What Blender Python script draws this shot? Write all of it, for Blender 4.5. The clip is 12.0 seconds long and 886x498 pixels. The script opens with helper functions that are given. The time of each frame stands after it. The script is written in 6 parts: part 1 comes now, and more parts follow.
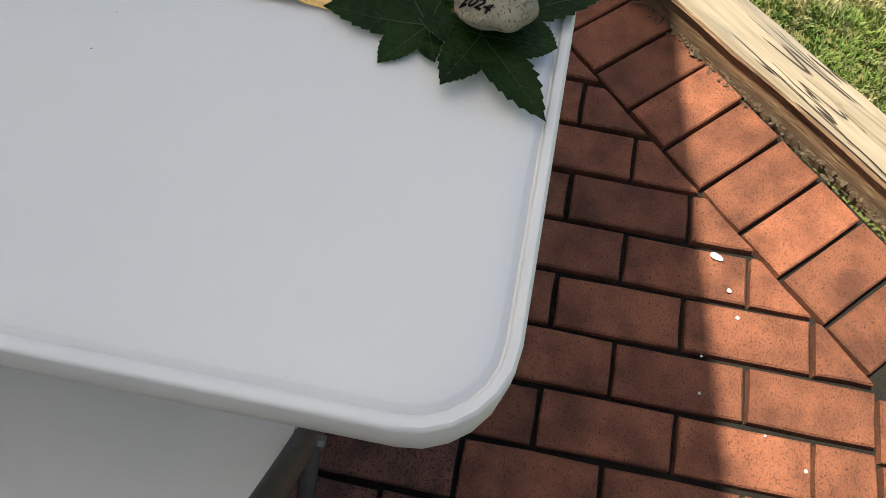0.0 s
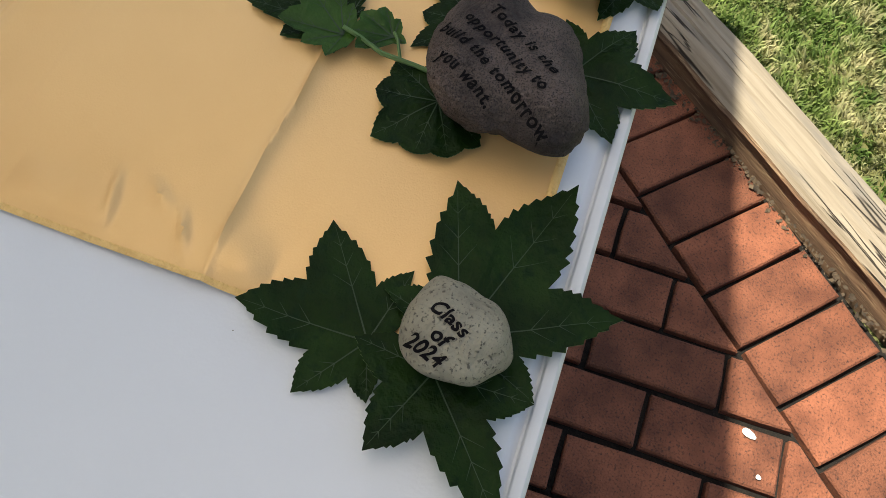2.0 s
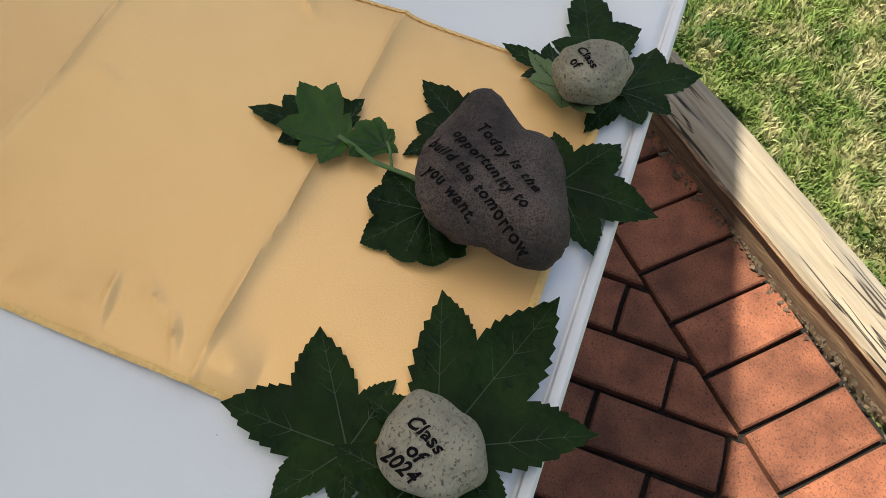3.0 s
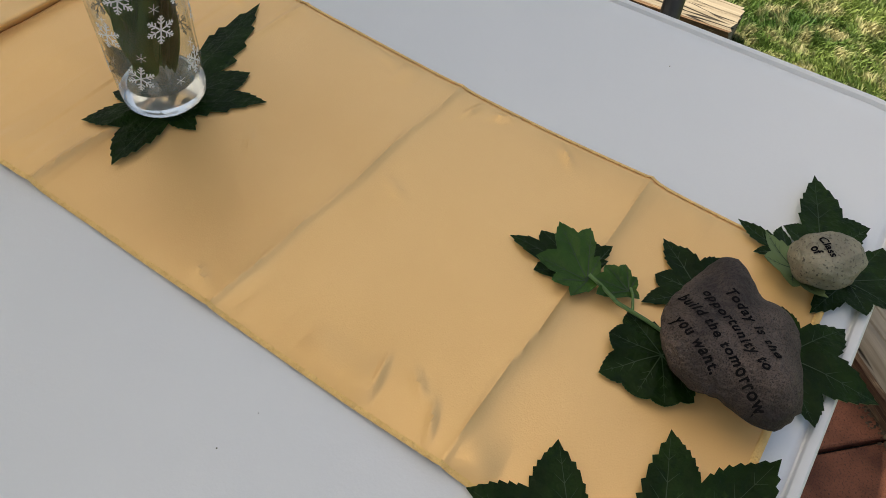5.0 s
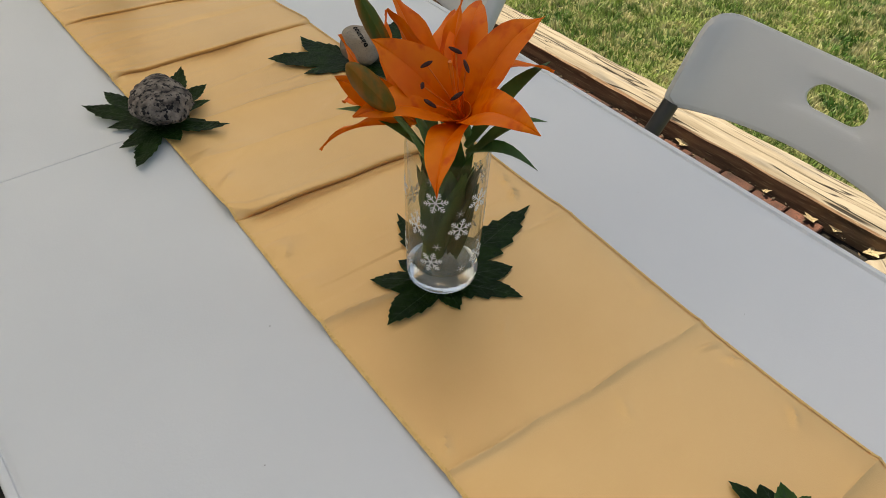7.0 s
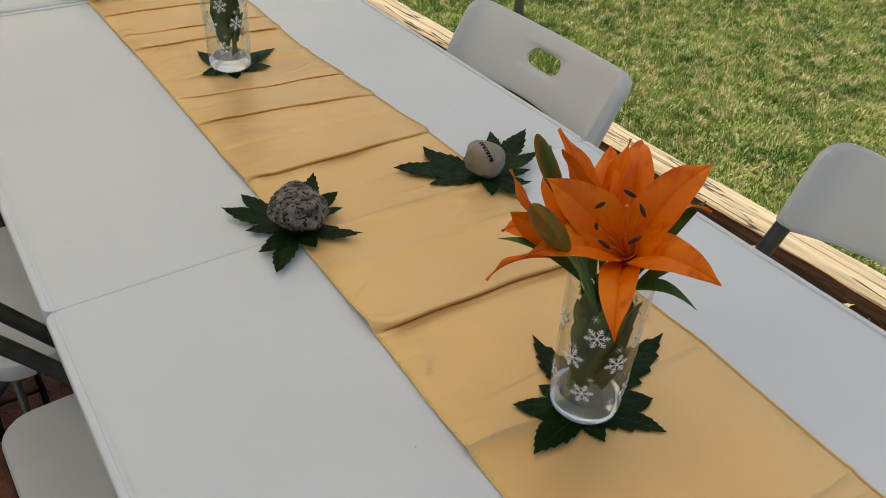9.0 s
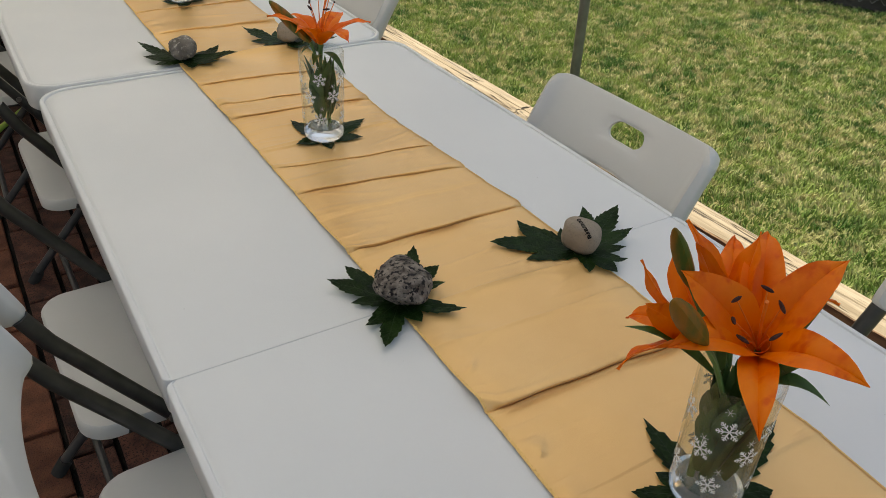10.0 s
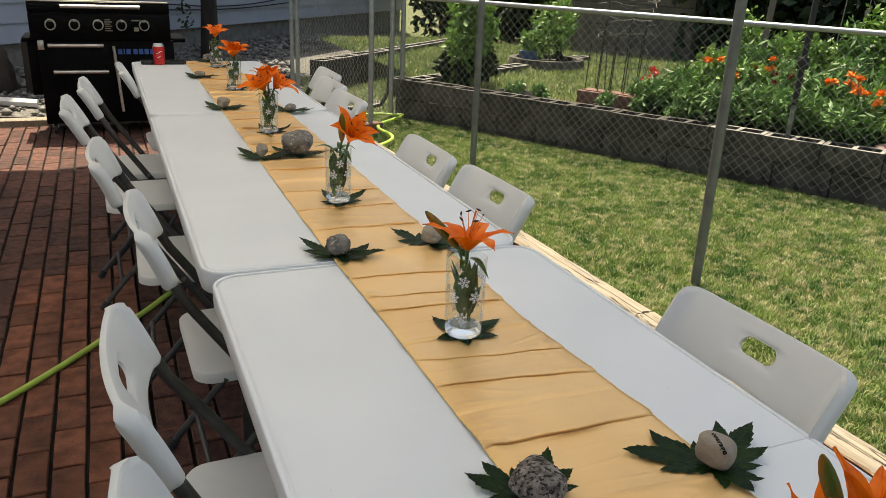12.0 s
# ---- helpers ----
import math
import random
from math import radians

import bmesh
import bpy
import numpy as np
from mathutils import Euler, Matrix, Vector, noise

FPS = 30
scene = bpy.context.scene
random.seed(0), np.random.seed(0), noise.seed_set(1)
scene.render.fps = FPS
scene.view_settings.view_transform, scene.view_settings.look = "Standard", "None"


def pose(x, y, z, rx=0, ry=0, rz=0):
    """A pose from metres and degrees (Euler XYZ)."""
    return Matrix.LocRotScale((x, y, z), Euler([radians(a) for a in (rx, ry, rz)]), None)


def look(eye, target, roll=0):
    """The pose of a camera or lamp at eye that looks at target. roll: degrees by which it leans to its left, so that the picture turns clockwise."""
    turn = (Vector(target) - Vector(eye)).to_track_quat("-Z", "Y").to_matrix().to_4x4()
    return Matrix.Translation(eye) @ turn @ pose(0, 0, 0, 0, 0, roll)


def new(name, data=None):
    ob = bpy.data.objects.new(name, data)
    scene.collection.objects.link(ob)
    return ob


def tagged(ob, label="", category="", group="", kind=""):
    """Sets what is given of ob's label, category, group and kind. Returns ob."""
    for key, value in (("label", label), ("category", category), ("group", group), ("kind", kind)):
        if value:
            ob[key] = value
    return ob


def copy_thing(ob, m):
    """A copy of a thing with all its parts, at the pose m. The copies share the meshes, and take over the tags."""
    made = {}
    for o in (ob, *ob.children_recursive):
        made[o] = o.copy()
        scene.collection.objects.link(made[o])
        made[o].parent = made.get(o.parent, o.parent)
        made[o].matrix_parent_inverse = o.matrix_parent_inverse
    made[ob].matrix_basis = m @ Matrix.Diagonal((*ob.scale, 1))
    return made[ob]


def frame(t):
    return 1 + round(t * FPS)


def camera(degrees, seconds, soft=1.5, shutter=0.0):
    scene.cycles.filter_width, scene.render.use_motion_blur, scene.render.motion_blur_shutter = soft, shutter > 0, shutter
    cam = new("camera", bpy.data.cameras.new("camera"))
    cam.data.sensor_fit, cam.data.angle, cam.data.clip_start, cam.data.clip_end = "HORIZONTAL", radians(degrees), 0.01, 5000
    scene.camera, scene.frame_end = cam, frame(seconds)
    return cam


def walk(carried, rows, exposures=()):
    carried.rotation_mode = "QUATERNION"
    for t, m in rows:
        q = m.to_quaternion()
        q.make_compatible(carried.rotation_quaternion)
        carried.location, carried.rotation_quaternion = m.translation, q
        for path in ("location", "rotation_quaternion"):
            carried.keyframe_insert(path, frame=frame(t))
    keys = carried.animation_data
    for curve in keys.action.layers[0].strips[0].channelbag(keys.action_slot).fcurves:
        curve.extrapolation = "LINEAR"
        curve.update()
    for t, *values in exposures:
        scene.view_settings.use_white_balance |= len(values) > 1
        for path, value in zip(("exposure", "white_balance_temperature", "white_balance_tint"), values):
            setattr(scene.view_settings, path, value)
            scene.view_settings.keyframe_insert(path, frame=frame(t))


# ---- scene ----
cam = camera(59.0, 12.0, soft=0.8)
EXPOSURES = [(0, 1.24, 7700, 6), (0.5, 1.05, 7600, 6), (1.5, 1.12, 7600, 6), (2.5, 1.28, 7300, 6), (4.5, 1.28, 7900, 6), (5, 1.13, 7950, 6), (6, 1.10, 8200, 6), (7, 1.14, 8200, 6), (9, 1.12, 8200, 6), (10.5, 1.16, 8000, 6), (11.5, 1.17, 7850, 6), (12, 1.33, 7800, 6)]
PATH = [
    (0, (-0.462, 0.033, 1.148), (0.378, 0.129, -0.665), 5.0),
    (0.5, (-0.391, 0.041, 1.154), (0.437, 0.171, -0.661), 5.6),
    (1, (-0.314, 0.042, 1.127), (0.496, 0.2, -0.695), 5.6),
    (1.5, (-0.257, 0.045, 1.11), (0.544, 0.226, -0.714), 5.7),
    (2, (-0.225, 0.034, 1.114), (0.591, 0.242, -0.7), 5.1),
    (2.5, (-0.205, 0.028, 1.126), (0.647, 0.265, -0.668), 4.7),
    (2.7, (-0.2, 0.026, 1.132), (0.681, 0.281, -0.645), 4.4),
    (4.3, (-0.243, 0.067, 1.161), (0.809, 0.525, -0.477), 4.1),
    (4.5, (-0.255, 0.076, 1.168), (0.802, 0.589, -0.45), 3.7),
    (5, (-0.277, 0.094, 1.184), (0.78, 0.736, -0.388), 3.2),
    (5.5, (-0.294, 0.106, 1.206), (0.744, 0.871, -0.323), 2.8),
    (6, (-0.308, 0.125, 1.229), (0.706, 1.021, -0.244), 2.7),
    (6.5, (-0.318, 0.131, 1.247), (0.676, 1.132, -0.171), 2.9),
    (7, (-0.33, 0.137, 1.273), (0.625, 1.259, -0.08), 3.0),
    (7.2, (-0.337, 0.14, 1.281), (0.595, 1.306, -0.05), 3.1),
    (8.8, (-0.378, 0.188, 1.311), (0.546, 1.467, 0.082), 3.5),
    (9, (-0.403, 0.218, 1.309), (0.547, 1.499, 0.102), 3.7),
    (9.5, (-0.445, 0.26, 1.321), (0.507, 1.576, 0.154), 3.5),
    (10, (-0.47, 0.269, 1.337), (0.441, 1.665, 0.233), 3.1),
    (10.5, (-0.483, 0.259, 1.348), (0.368, 1.772, 0.355), 2.8),
    (11, (-0.511, 0.254, 1.367), (0.284, 1.863, 0.484), 2.9),
    (11.5, (-0.527, 0.244, 1.371), (0.227, 1.925, 0.592), 2.7),
    (12, (-0.54, 0.237, 1.382), (0.212, 1.959, 0.697), 2.6),
]
walk(cam, [(t, look(eye, target, roll)) for t, eye, target, roll in PATH], EXPOSURES)

# ---- light ----
world = bpy.data.worlds.new("sky_world")
scene.world = world
world.use_nodes = True
wn = world.node_tree.nodes
sky = wn.new("ShaderNodeTexSky")
sky.sky_type = "NISHITA"
sky.sun_disc = False
SUN_TO = Vector((0.05, 0.38, 1.0)).normalized()      # from the ground towards the sun
sky.sun_elevation = math.asin(SUN_TO.z)
sky.sun_rotation = math.atan2(SUN_TO.x, SUN_TO.y)
sky.altitude, sky.dust_density = 100, 3.0
world.node_tree.links.new(sky.outputs[0], wn["Background"].inputs[0])
wn["Background"].inputs[1].default_value = 0.085
sun = new("sun", bpy.data.lights.new("sun", "SUN"))
sun.data.energy, sun.data.angle, sun.data.color = 3.8, radians(0.6), (1.0, 0.95, 0.87)
sun.matrix_world = look(SUN_TO * 30, (0, 0, 0))
scene.view_settings.exposure = 0.0

# ---- materials ----


def mat(name, c1, c2=None, scale=20.0, rough=0.6, metal=0.0, bump=0.0, bscale=None, c3=None, fine=None, stretch=(1, 1, 1), sheen=0.0,
        rand=0.0, spec=0.5, detail=6.0, island=False, trans=0.0, rvar=0.08, cov=(0.56, 0.68), patchy=False):
    """Noise at two scales between c1 and c2 (with specks of c3), fine relief, roughness that varies."""
    m = bpy.data.materials.new(name)
    m.use_nodes = True
    nt = m.node_tree
    N, L = nt.nodes, nt.links
    b = N["Principled BSDF"]
    c2 = c2 or c1
    tc, info = N.new("ShaderNodeTexCoord"), N.new("ShaderNodeObjectInfo")
    mul = N.new("ShaderNodeMath")
    mul.operation = "MULTIPLY"
    mul.inputs[1].default_value = 41.0
    rnd = info.outputs["Random"]
    if island:
        geo = N.new("ShaderNodeNewGeometry")
        rnd = geo.outputs["Random Per Island"]
    L.new(rnd, mul.inputs[0])
    mp = N.new("ShaderNodeMapping")
    mp.inputs["Scale"].default_value = stretch
    L.new(tc.outputs["Object"], mp.inputs["Vector"])
    add = N.new("ShaderNodeVectorMath")
    L.new(mp.outputs[0], add.inputs[0])
    L.new(mul.outputs[0], add.inputs[1])

    def noise_at(s, d=detail):
        n = N.new("ShaderNodeTexNoise")
        n.inputs["Scale"].default_value, n.inputs["Detail"].default_value = s, d
        L.new((mp if patchy else add).outputs[0], n.inputs["Vector"])
        return n

    def mixer(fac, a, bb):
        x = N.new("ShaderNodeMix")
        x.data_type = "RGBA"
        for sock, val in ((x.inputs[0], fac), (x.inputs[6], a), (x.inputs[7], bb)):
            if isinstance(val, (tuple, list)):
                sock.default_value = (*val, 1)
            elif isinstance(val, float):
                sock.default_value = val
            else:
                L.new(val, sock)
        return x.outputs[2]

    def ramp(src, lo, hi):
        r = N.new("ShaderNodeMapRange")
        r.inputs[1].default_value, r.inputs[2].default_value = lo, hi
        L.new(src, r.inputs[0])
        return r.outputs[0]

    big = noise_at(scale)
    col = mixer(ramp(big.outputs[0], 0.35, 0.65), c1, c2)
    if c3:
        sp = noise_at(fine or scale * 9, 3.0)
        col = mixer(ramp(sp.outputs[0], *cov), col, c3)
    if rand:
        hsv = N.new("ShaderNodeHueSaturation")
        v = N.new("ShaderNodeMapRange")
        v.inputs[3].default_value, v.inputs[4].default_value = 1 - rand, 1 + rand
        L.new(rnd, v.inputs[0])
        L.new(v.outputs[0], hsv.inputs["Value"])
        L.new(col, hsv.inputs["Color"])
        col = hsv.outputs[0]
    L.new(col, b.inputs["Base Color"])
    rr = N.new("ShaderNodeMapRange")
    rr.inputs[3].default_value, rr.inputs[4].default_value = max(0.02, rough - rvar), min(1, rough + rvar)
    L.new(big.outputs[0], rr.inputs[0])
    L.new(rr.outputs[0], b.inputs["Roughness"])
    b.inputs["Metallic"].default_value = metal
    b.inputs["Specular IOR Level"].default_value = spec
    if sheen:
        b.inputs["Sheen Weight"].default_value = sheen
        b.inputs["Sheen Roughness"].default_value = 0.35
    if bump:
        bn = noise_at(bscale or scale * 6, 5.0)
        bp = N.new("ShaderNodeBump")
        bp.inputs["Strength"].default_value, bp.inputs["Distance"].default_value = bump, 0.004
        L.new(bn.outputs[0], bp.inputs["Height"])
        L.new(bp.outputs[0], b.inputs["Normal"])
    if trans:
        tr, ms = N.new("ShaderNodeBsdfTranslucent"), N.new("ShaderNodeMixShader")
        L.new(col, tr.inputs[0])
        ms.inputs[0].default_value = trans
        L.new(b.outputs[0], ms.inputs[1])
        L.new(tr.outputs[0], ms.inputs[2])
        L.new(ms.outputs[0], N["Material Output"].inputs[0])
    return m


def glass_mat(name, colour, ior, rough=0.0, clear=1.0):
    m = bpy.data.materials.new(name)
    m.use_nodes = True
    b = m.node_tree.nodes["Principled BSDF"]
    b.inputs["Base Color"].default_value = (*colour, 1)
    b.inputs["Transmission Weight"].default_value = clear
    b.inputs["Roughness"].default_value = rough
    b.inputs["IOR"].default_value = ior
    return m


def thin_glass(name, tint, gloss):
    """A clear wall too thin to bend the view: it lets light through and mirrors more at a slant."""
    m = bpy.data.materials.new(name)
    m.use_nodes = True
    N, L = m.node_tree.nodes, m.node_tree.links
    N.remove(N["Principled BSDF"])
    t, g, f, x = N.new("ShaderNodeBsdfTransparent"), N.new("ShaderNodeBsdfGlossy"), N.new("ShaderNodeLayerWeight"), N.new("ShaderNodeMixShader")
    pw, sc = N.new("ShaderNodeMath"), N.new("ShaderNodeMath")
    pw.operation, sc.operation = "POWER", "MULTIPLY_ADD"
    pw.inputs[1].default_value, sc.inputs[1].default_value, sc.inputs[2].default_value = 4.0, gloss, 0.03
    t.inputs[0].default_value = (*tint, 1)
    g.inputs["Roughness"].default_value = 0.03
    L.new(f.outputs["Facing"], pw.inputs[0])
    L.new(pw.outputs[0], sc.inputs[0])
    L.new(sc.outputs[0], x.inputs[0])
    L.new(t.outputs[0], x.inputs[1])
    L.new(g.outputs[0], x.inputs[2])
    L.new(x.outputs[0], N["Material Output"].inputs[0])
    return m


def timber_mat(name, pale, tan, grey, crack):
    """Split timber: grain along y, grey weathered streaks, and long dark checks that follow the grain."""
    m = bpy.data.materials.new(name)
    m.use_nodes = True
    N, L = m.node_tree.nodes, m.node_tree.links
    b = N["Principled BSDF"]
    tc = N.new("ShaderNodeTexCoord")

    def grain(stretch, scale, detail, shift):
        mp, n = N.new("ShaderNodeMapping"), N.new("ShaderNodeTexNoise")
        mp.inputs["Scale"].default_value = stretch
        mp.inputs["Location"].default_value = (shift, shift * 1.7, shift * 0.6)
        n.inputs["Scale"].default_value, n.inputs["Detail"].default_value, n.inputs["Distortion"].default_value = scale, detail, 0.25
        L.new(tc.outputs["Object"], mp.inputs[0])
        L.new(mp.outputs[0], n.inputs["Vector"])
        return n.outputs[0]

    def span(src, lo, hi, to0=0.0, to1=1.0):
        r = N.new("ShaderNodeMapRange")
        for k, v in zip((1, 2, 3, 4), (lo, hi, to0, to1)):
            r.inputs[k].default_value = v
        L.new(src, r.inputs[0])
        return r.outputs[0]

    def calc(op, a, c):
        x = N.new("ShaderNodeMath")
        x.operation = op
        for sock, val in zip(x.inputs, (a, c)):
            if isinstance(val, float):
                sock.default_value = val
            else:
                L.new(val, sock)
        return x.outputs[0]

    def blend(fac, a, c):
        x = N.new("ShaderNodeMix")
        x.data_type = "RGBA"
        L.new(fac, x.inputs[0])
        for sock, val in ((x.inputs[6], a), (x.inputs[7], c)):
            if isinstance(val, tuple):
                sock.default_value = (*val, 1)
            else:
                L.new(val, sock)
        return x.outputs[2]
    streak = grain((1, 0.05, 1), 95, 4, 0.0)
    col = blend(span(streak, 0.36, 0.64), tan, pale)
    col = blend(span(grain((1, 0.12, 1), 26, 5, 3.1), 0.54, 0.72), col, grey)

    def checks(scale, shift, wide, lo):
        d = calc("ABSOLUTE", calc("SUBTRACT", grain((1, 0.055, 1), scale, 2, shift), 0.5), 0.0)
        return calc("MULTIPLY", span(d, wide * 0.25, wide, 1.0, 0.0), span(grain((1, 0.30, 1), 14, 2, shift + 9), lo, lo + 0.08))
    c = calc("MAXIMUM", checks(24, 1.3, 0.017, 0.47), checks(55, 5.7, 0.015, 0.53))
    col = blend(c, col, crack)
    L.new(col, b.inputs["Base Color"])
    b.inputs["Roughness"].default_value = 0.86
    bp = N.new("ShaderNodeBump")
    bp.inputs["Strength"].default_value, bp.inputs["Distance"].default_value = 0.9, 0.004
    L.new(calc("SUBTRACT", streak, c), bp.inputs["Height"])
    L.new(bp.outputs[0], b.inputs["Normal"])
    return m


M_TABLE = mat("white_plastic", (0.78, 0.79, 0.80), (0.74, 0.755, 0.77), 3.0, 0.42, bump=0.05, bscale=500, spec=0.4)
M_CHAIR = mat("chair_plastic", (0.70, 0.70, 0.69), (0.66, 0.66, 0.655), 5.0, 0.45, bump=0.06, bscale=600, spec=0.4)
M_TUBE = mat("grey_tube", (0.072, 0.070, 0.070), (0.050, 0.049, 0.050), 30, 0.42, metal=0.25, bump=0.03)
M_FOOT = mat("black_rubber", (0.02, 0.02, 0.02), (0.03, 0.03, 0.03), 60, 0.8)
M_BOLT = mat("bolt_steel", (0.25, 0.25, 0.25), (0.18, 0.18, 0.18), 80, 0.4, metal=0.8)
M_RUN = mat("gold_satin", (0.94, 0.595, 0.255), (0.88, 0.54, 0.22), 5.0, 0.36, metal=0.26, bump=0.08, bscale=900, sheen=0.06, spec=0.5)
M_HEM = mat("gold_thread", (0.95, 0.62, 0.23), (0.88, 0.55, 0.19), 260, 0.6, bump=0.5, bscale=500)
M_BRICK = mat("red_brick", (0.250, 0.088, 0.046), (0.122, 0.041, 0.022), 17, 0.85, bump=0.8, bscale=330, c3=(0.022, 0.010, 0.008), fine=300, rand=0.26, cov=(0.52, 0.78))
# far bricks: darker copy of the brick, with the canopy's shade in its colour
M_BRICKJ = mat("red_brick_far_shaded", (0.138, 0.052, 0.034), (0.056, 0.022, 0.015), 26, 0.85, bump=0.7, bscale=330, c3=(0.02712, 0.01098, 0.008396), fine=300, rand=0.38, cov=(0.53, 0.62), island=True)
M_SAND = mat("joint_sand", (0.010, 0.008, 0.006), (0.005, 0.004, 0.0035), 40, 0.95, bump=0.8, bscale=300, c3=(0.04, 0.03, 0.022), fine=400, cov=(0.62, 0.70))
M_GROUND = mat("soil_and_turf", (0.080, 0.112, 0.026), (0.125, 0.120, 0.046), 2.2, 0.95, bump=0.8, bscale=90, c3=(0.02392, 0.03827, 0.009568), fine=25)
M_SOIL = mat("garden_soil", (0.06, 0.045, 0.03), (0.03, 0.022, 0.015), 10, 0.95, bump=1.0, bscale=60, c3=(0.10, 0.08, 0.05), fine=60)
M_LEAF = mat("maple_leaf", (0.0055, 0.0170, 0.0028), (0.0135, 0.0345, 0.0058), 34, 0.40, bump=0.6, bscale=160, c3=(0.0060, 0.0200, 0.0050), fine=120, spec=0.09, rand=0.20)
M_LEAFB = mat("leaf_underside", (0.16, 0.23, 0.09), (0.12, 0.19, 0.07), 22, 0.7, bump=0.3, bscale=140)
M_VEIN = mat("leaf_vein", (0.019, 0.048, 0.014), (0.014, 0.038, 0.011), 40, 0.55)
M_SPRIG = mat("sprig_leaf", (0.034, 0.092, 0.009), (0.018, 0.056, 0.006), 30, 0.42, bump=0.45, bscale=150, spec=0.2)
M_STEM = mat("green_stem", (0.10, 0.19, 0.05), (0.07, 0.14, 0.035), 60, 0.5)
M_LILYLEAF = mat("lily_leaf", (0.075, 0.165, 0.035), (0.12, 0.235, 0.055), 40, 0.4, stretch=(1, 1, 0.2))
M_PETAL = mat("orange_petal", (0.84, 0.140, 0.002), (0.93, 0.215, 0.005), 28, 0.45, bump=0.2, bscale=120, c3=(0.76, 0.100, 0.002), fine=60, trans=0.10, stretch=(1, 1, 0.5), spec=0.25)
M_BUD = mat("lily_bud", (0.30, 0.105, 0.008), (0.060, 0.090, 0.012), 90, 0.5, stretch=(1, 1, 0.15), spec=0.2)
M_ANTHER = mat("dark_anther", (0.03, 0.008, 0.006), (0.06, 0.012, 0.008), 200, 0.8)
M_FILAMENT = mat("orange_filament", (0.75, 0.14, 0.01), (0.85, 0.22, 0.02), 90, 0.5)
M_GLASS = glass_mat("thick_glass", (0.97, 0.98, 0.985), 1.45, 0.04, 0.84)
M_WALL = thin_glass("thin_glass", (0.97, 0.98, 0.975), 0.55)
M_WATER = thin_glass("vase_water", (0.975, 0.985, 0.975), 0.06)
M_FLAKE = mat("white_print", (0.85, 0.86, 0.86), (0.78, 0.79, 0.80), 200, 0.55)
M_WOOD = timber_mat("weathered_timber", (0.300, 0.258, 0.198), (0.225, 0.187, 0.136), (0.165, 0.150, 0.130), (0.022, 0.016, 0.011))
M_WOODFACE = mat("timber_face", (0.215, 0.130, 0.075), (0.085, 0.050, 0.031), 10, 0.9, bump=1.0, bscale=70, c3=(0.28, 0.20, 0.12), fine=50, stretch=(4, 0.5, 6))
M_INK = mat("black_ink", (0.008, 0.007, 0.008), (0.012, 0.011, 0.011), 90, 0.9, spec=0.05)
M_STONE_L = mat("pale_stone", (0.36, 0.33, 0.24), (0.235, 0.215, 0.16), 45, 0.85, bump=0.9, bscale=260, c3=(0.11, 0.10, 0.075), fine=520, cov=(0.57, 0.66))
M_STONE_D = mat("brown_stone", (0.125, 0.092, 0.077), (0.036, 0.026, 0.024), 30, 0.8, bump=1.0, bscale=300, c3=(0.017, 0.012, 0.011), fine=1100, cov=(0.47, 0.66))
M_STONE_P = mat("speckled_stone", (0.30, 0.255, 0.22), (0.075, 0.060, 0.052), 95, 0.95, bump=1.0, bscale=240, c3=(0.013, 0.010, 0.009), fine=210, cov=(0.52, 0.59))
M_STONE_T = mat("tan_stone", (0.36, 0.30, 0.235), (0.29, 0.24, 0.19), 24, 0.85, bump=0.5, bscale=220, c3=(0.22, 0.18, 0.15), fine=700)
M_STONE_G = mat("grey_stone", (0.247, 0.221, 0.195), (0.104, 0.0936, 0.0832), 30, 0.85, bump=0.7, bscale=180, c3=(0.442, 0.416, 0.377), fine=120)
M_POLE = mat("painted_pole", (0.20, 0.21, 0.20), (0.14, 0.145, 0.14), 12, 0.45, metal=0.4, bump=0.1)
M_GALV = mat("galvanised_steel", (0.42, 0.44, 0.45), (0.33, 0.35, 0.36), 25, 0.4, metal=0.7, bump=0.1)
M_WIRE = mat("fence_wire", (0.48, 0.48, 0.47), (0.36, 0.36, 0.35), 60, 0.5, metal=0.5)
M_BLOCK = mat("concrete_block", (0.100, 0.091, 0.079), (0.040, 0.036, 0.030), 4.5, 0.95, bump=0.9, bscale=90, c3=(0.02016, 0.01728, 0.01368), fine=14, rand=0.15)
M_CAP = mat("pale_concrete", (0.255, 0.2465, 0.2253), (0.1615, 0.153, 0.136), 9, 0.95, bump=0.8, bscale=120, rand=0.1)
M_GRASS = mat("grass_blade", (0.040, 0.118, 0.020), (0.225, 0.305, 0.085), 4.5, 0.55, c3=(0.45, 0.425, 0.235), fine=17, rand=0.36, island=True, trans=0.25, patchy=True, cov=(0.48, 0.66))
M_FOL = mat("garden_leaf", (0.07225, 0.1615, 0.03825), (0.1148, 0.221, 0.05525), 5, 0.55, rand=0.4, island=True, trans=0.2)
M_FOLY = mat("bright_leaf", (0.1531, 0.2699, 0.0547), (0.1021, 0.2115, 0.0365), 5, 0.5, rand=0.3, island=True, trans=0.25)
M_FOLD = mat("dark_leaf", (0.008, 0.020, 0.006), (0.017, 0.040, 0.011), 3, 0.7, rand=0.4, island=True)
M_BARK = mat("tree_bark", (0.045, 0.035, 0.028), (0.025, 0.02, 0.016), 20, 0.95, bump=1.0, bscale=50, stretch=(1, 1, 0.2))
M_RED = mat("red_flower", (0.55, 0.03, 0.02), (0.65, 0.05, 0.03), 30, 0.6, rand=0.3, island=True)
M_CRIM = mat("crimson_flower", (0.16, 0.012, 0.02), (0.24, 0.02, 0.03), 30, 0.6, rand=0.3, island=True)
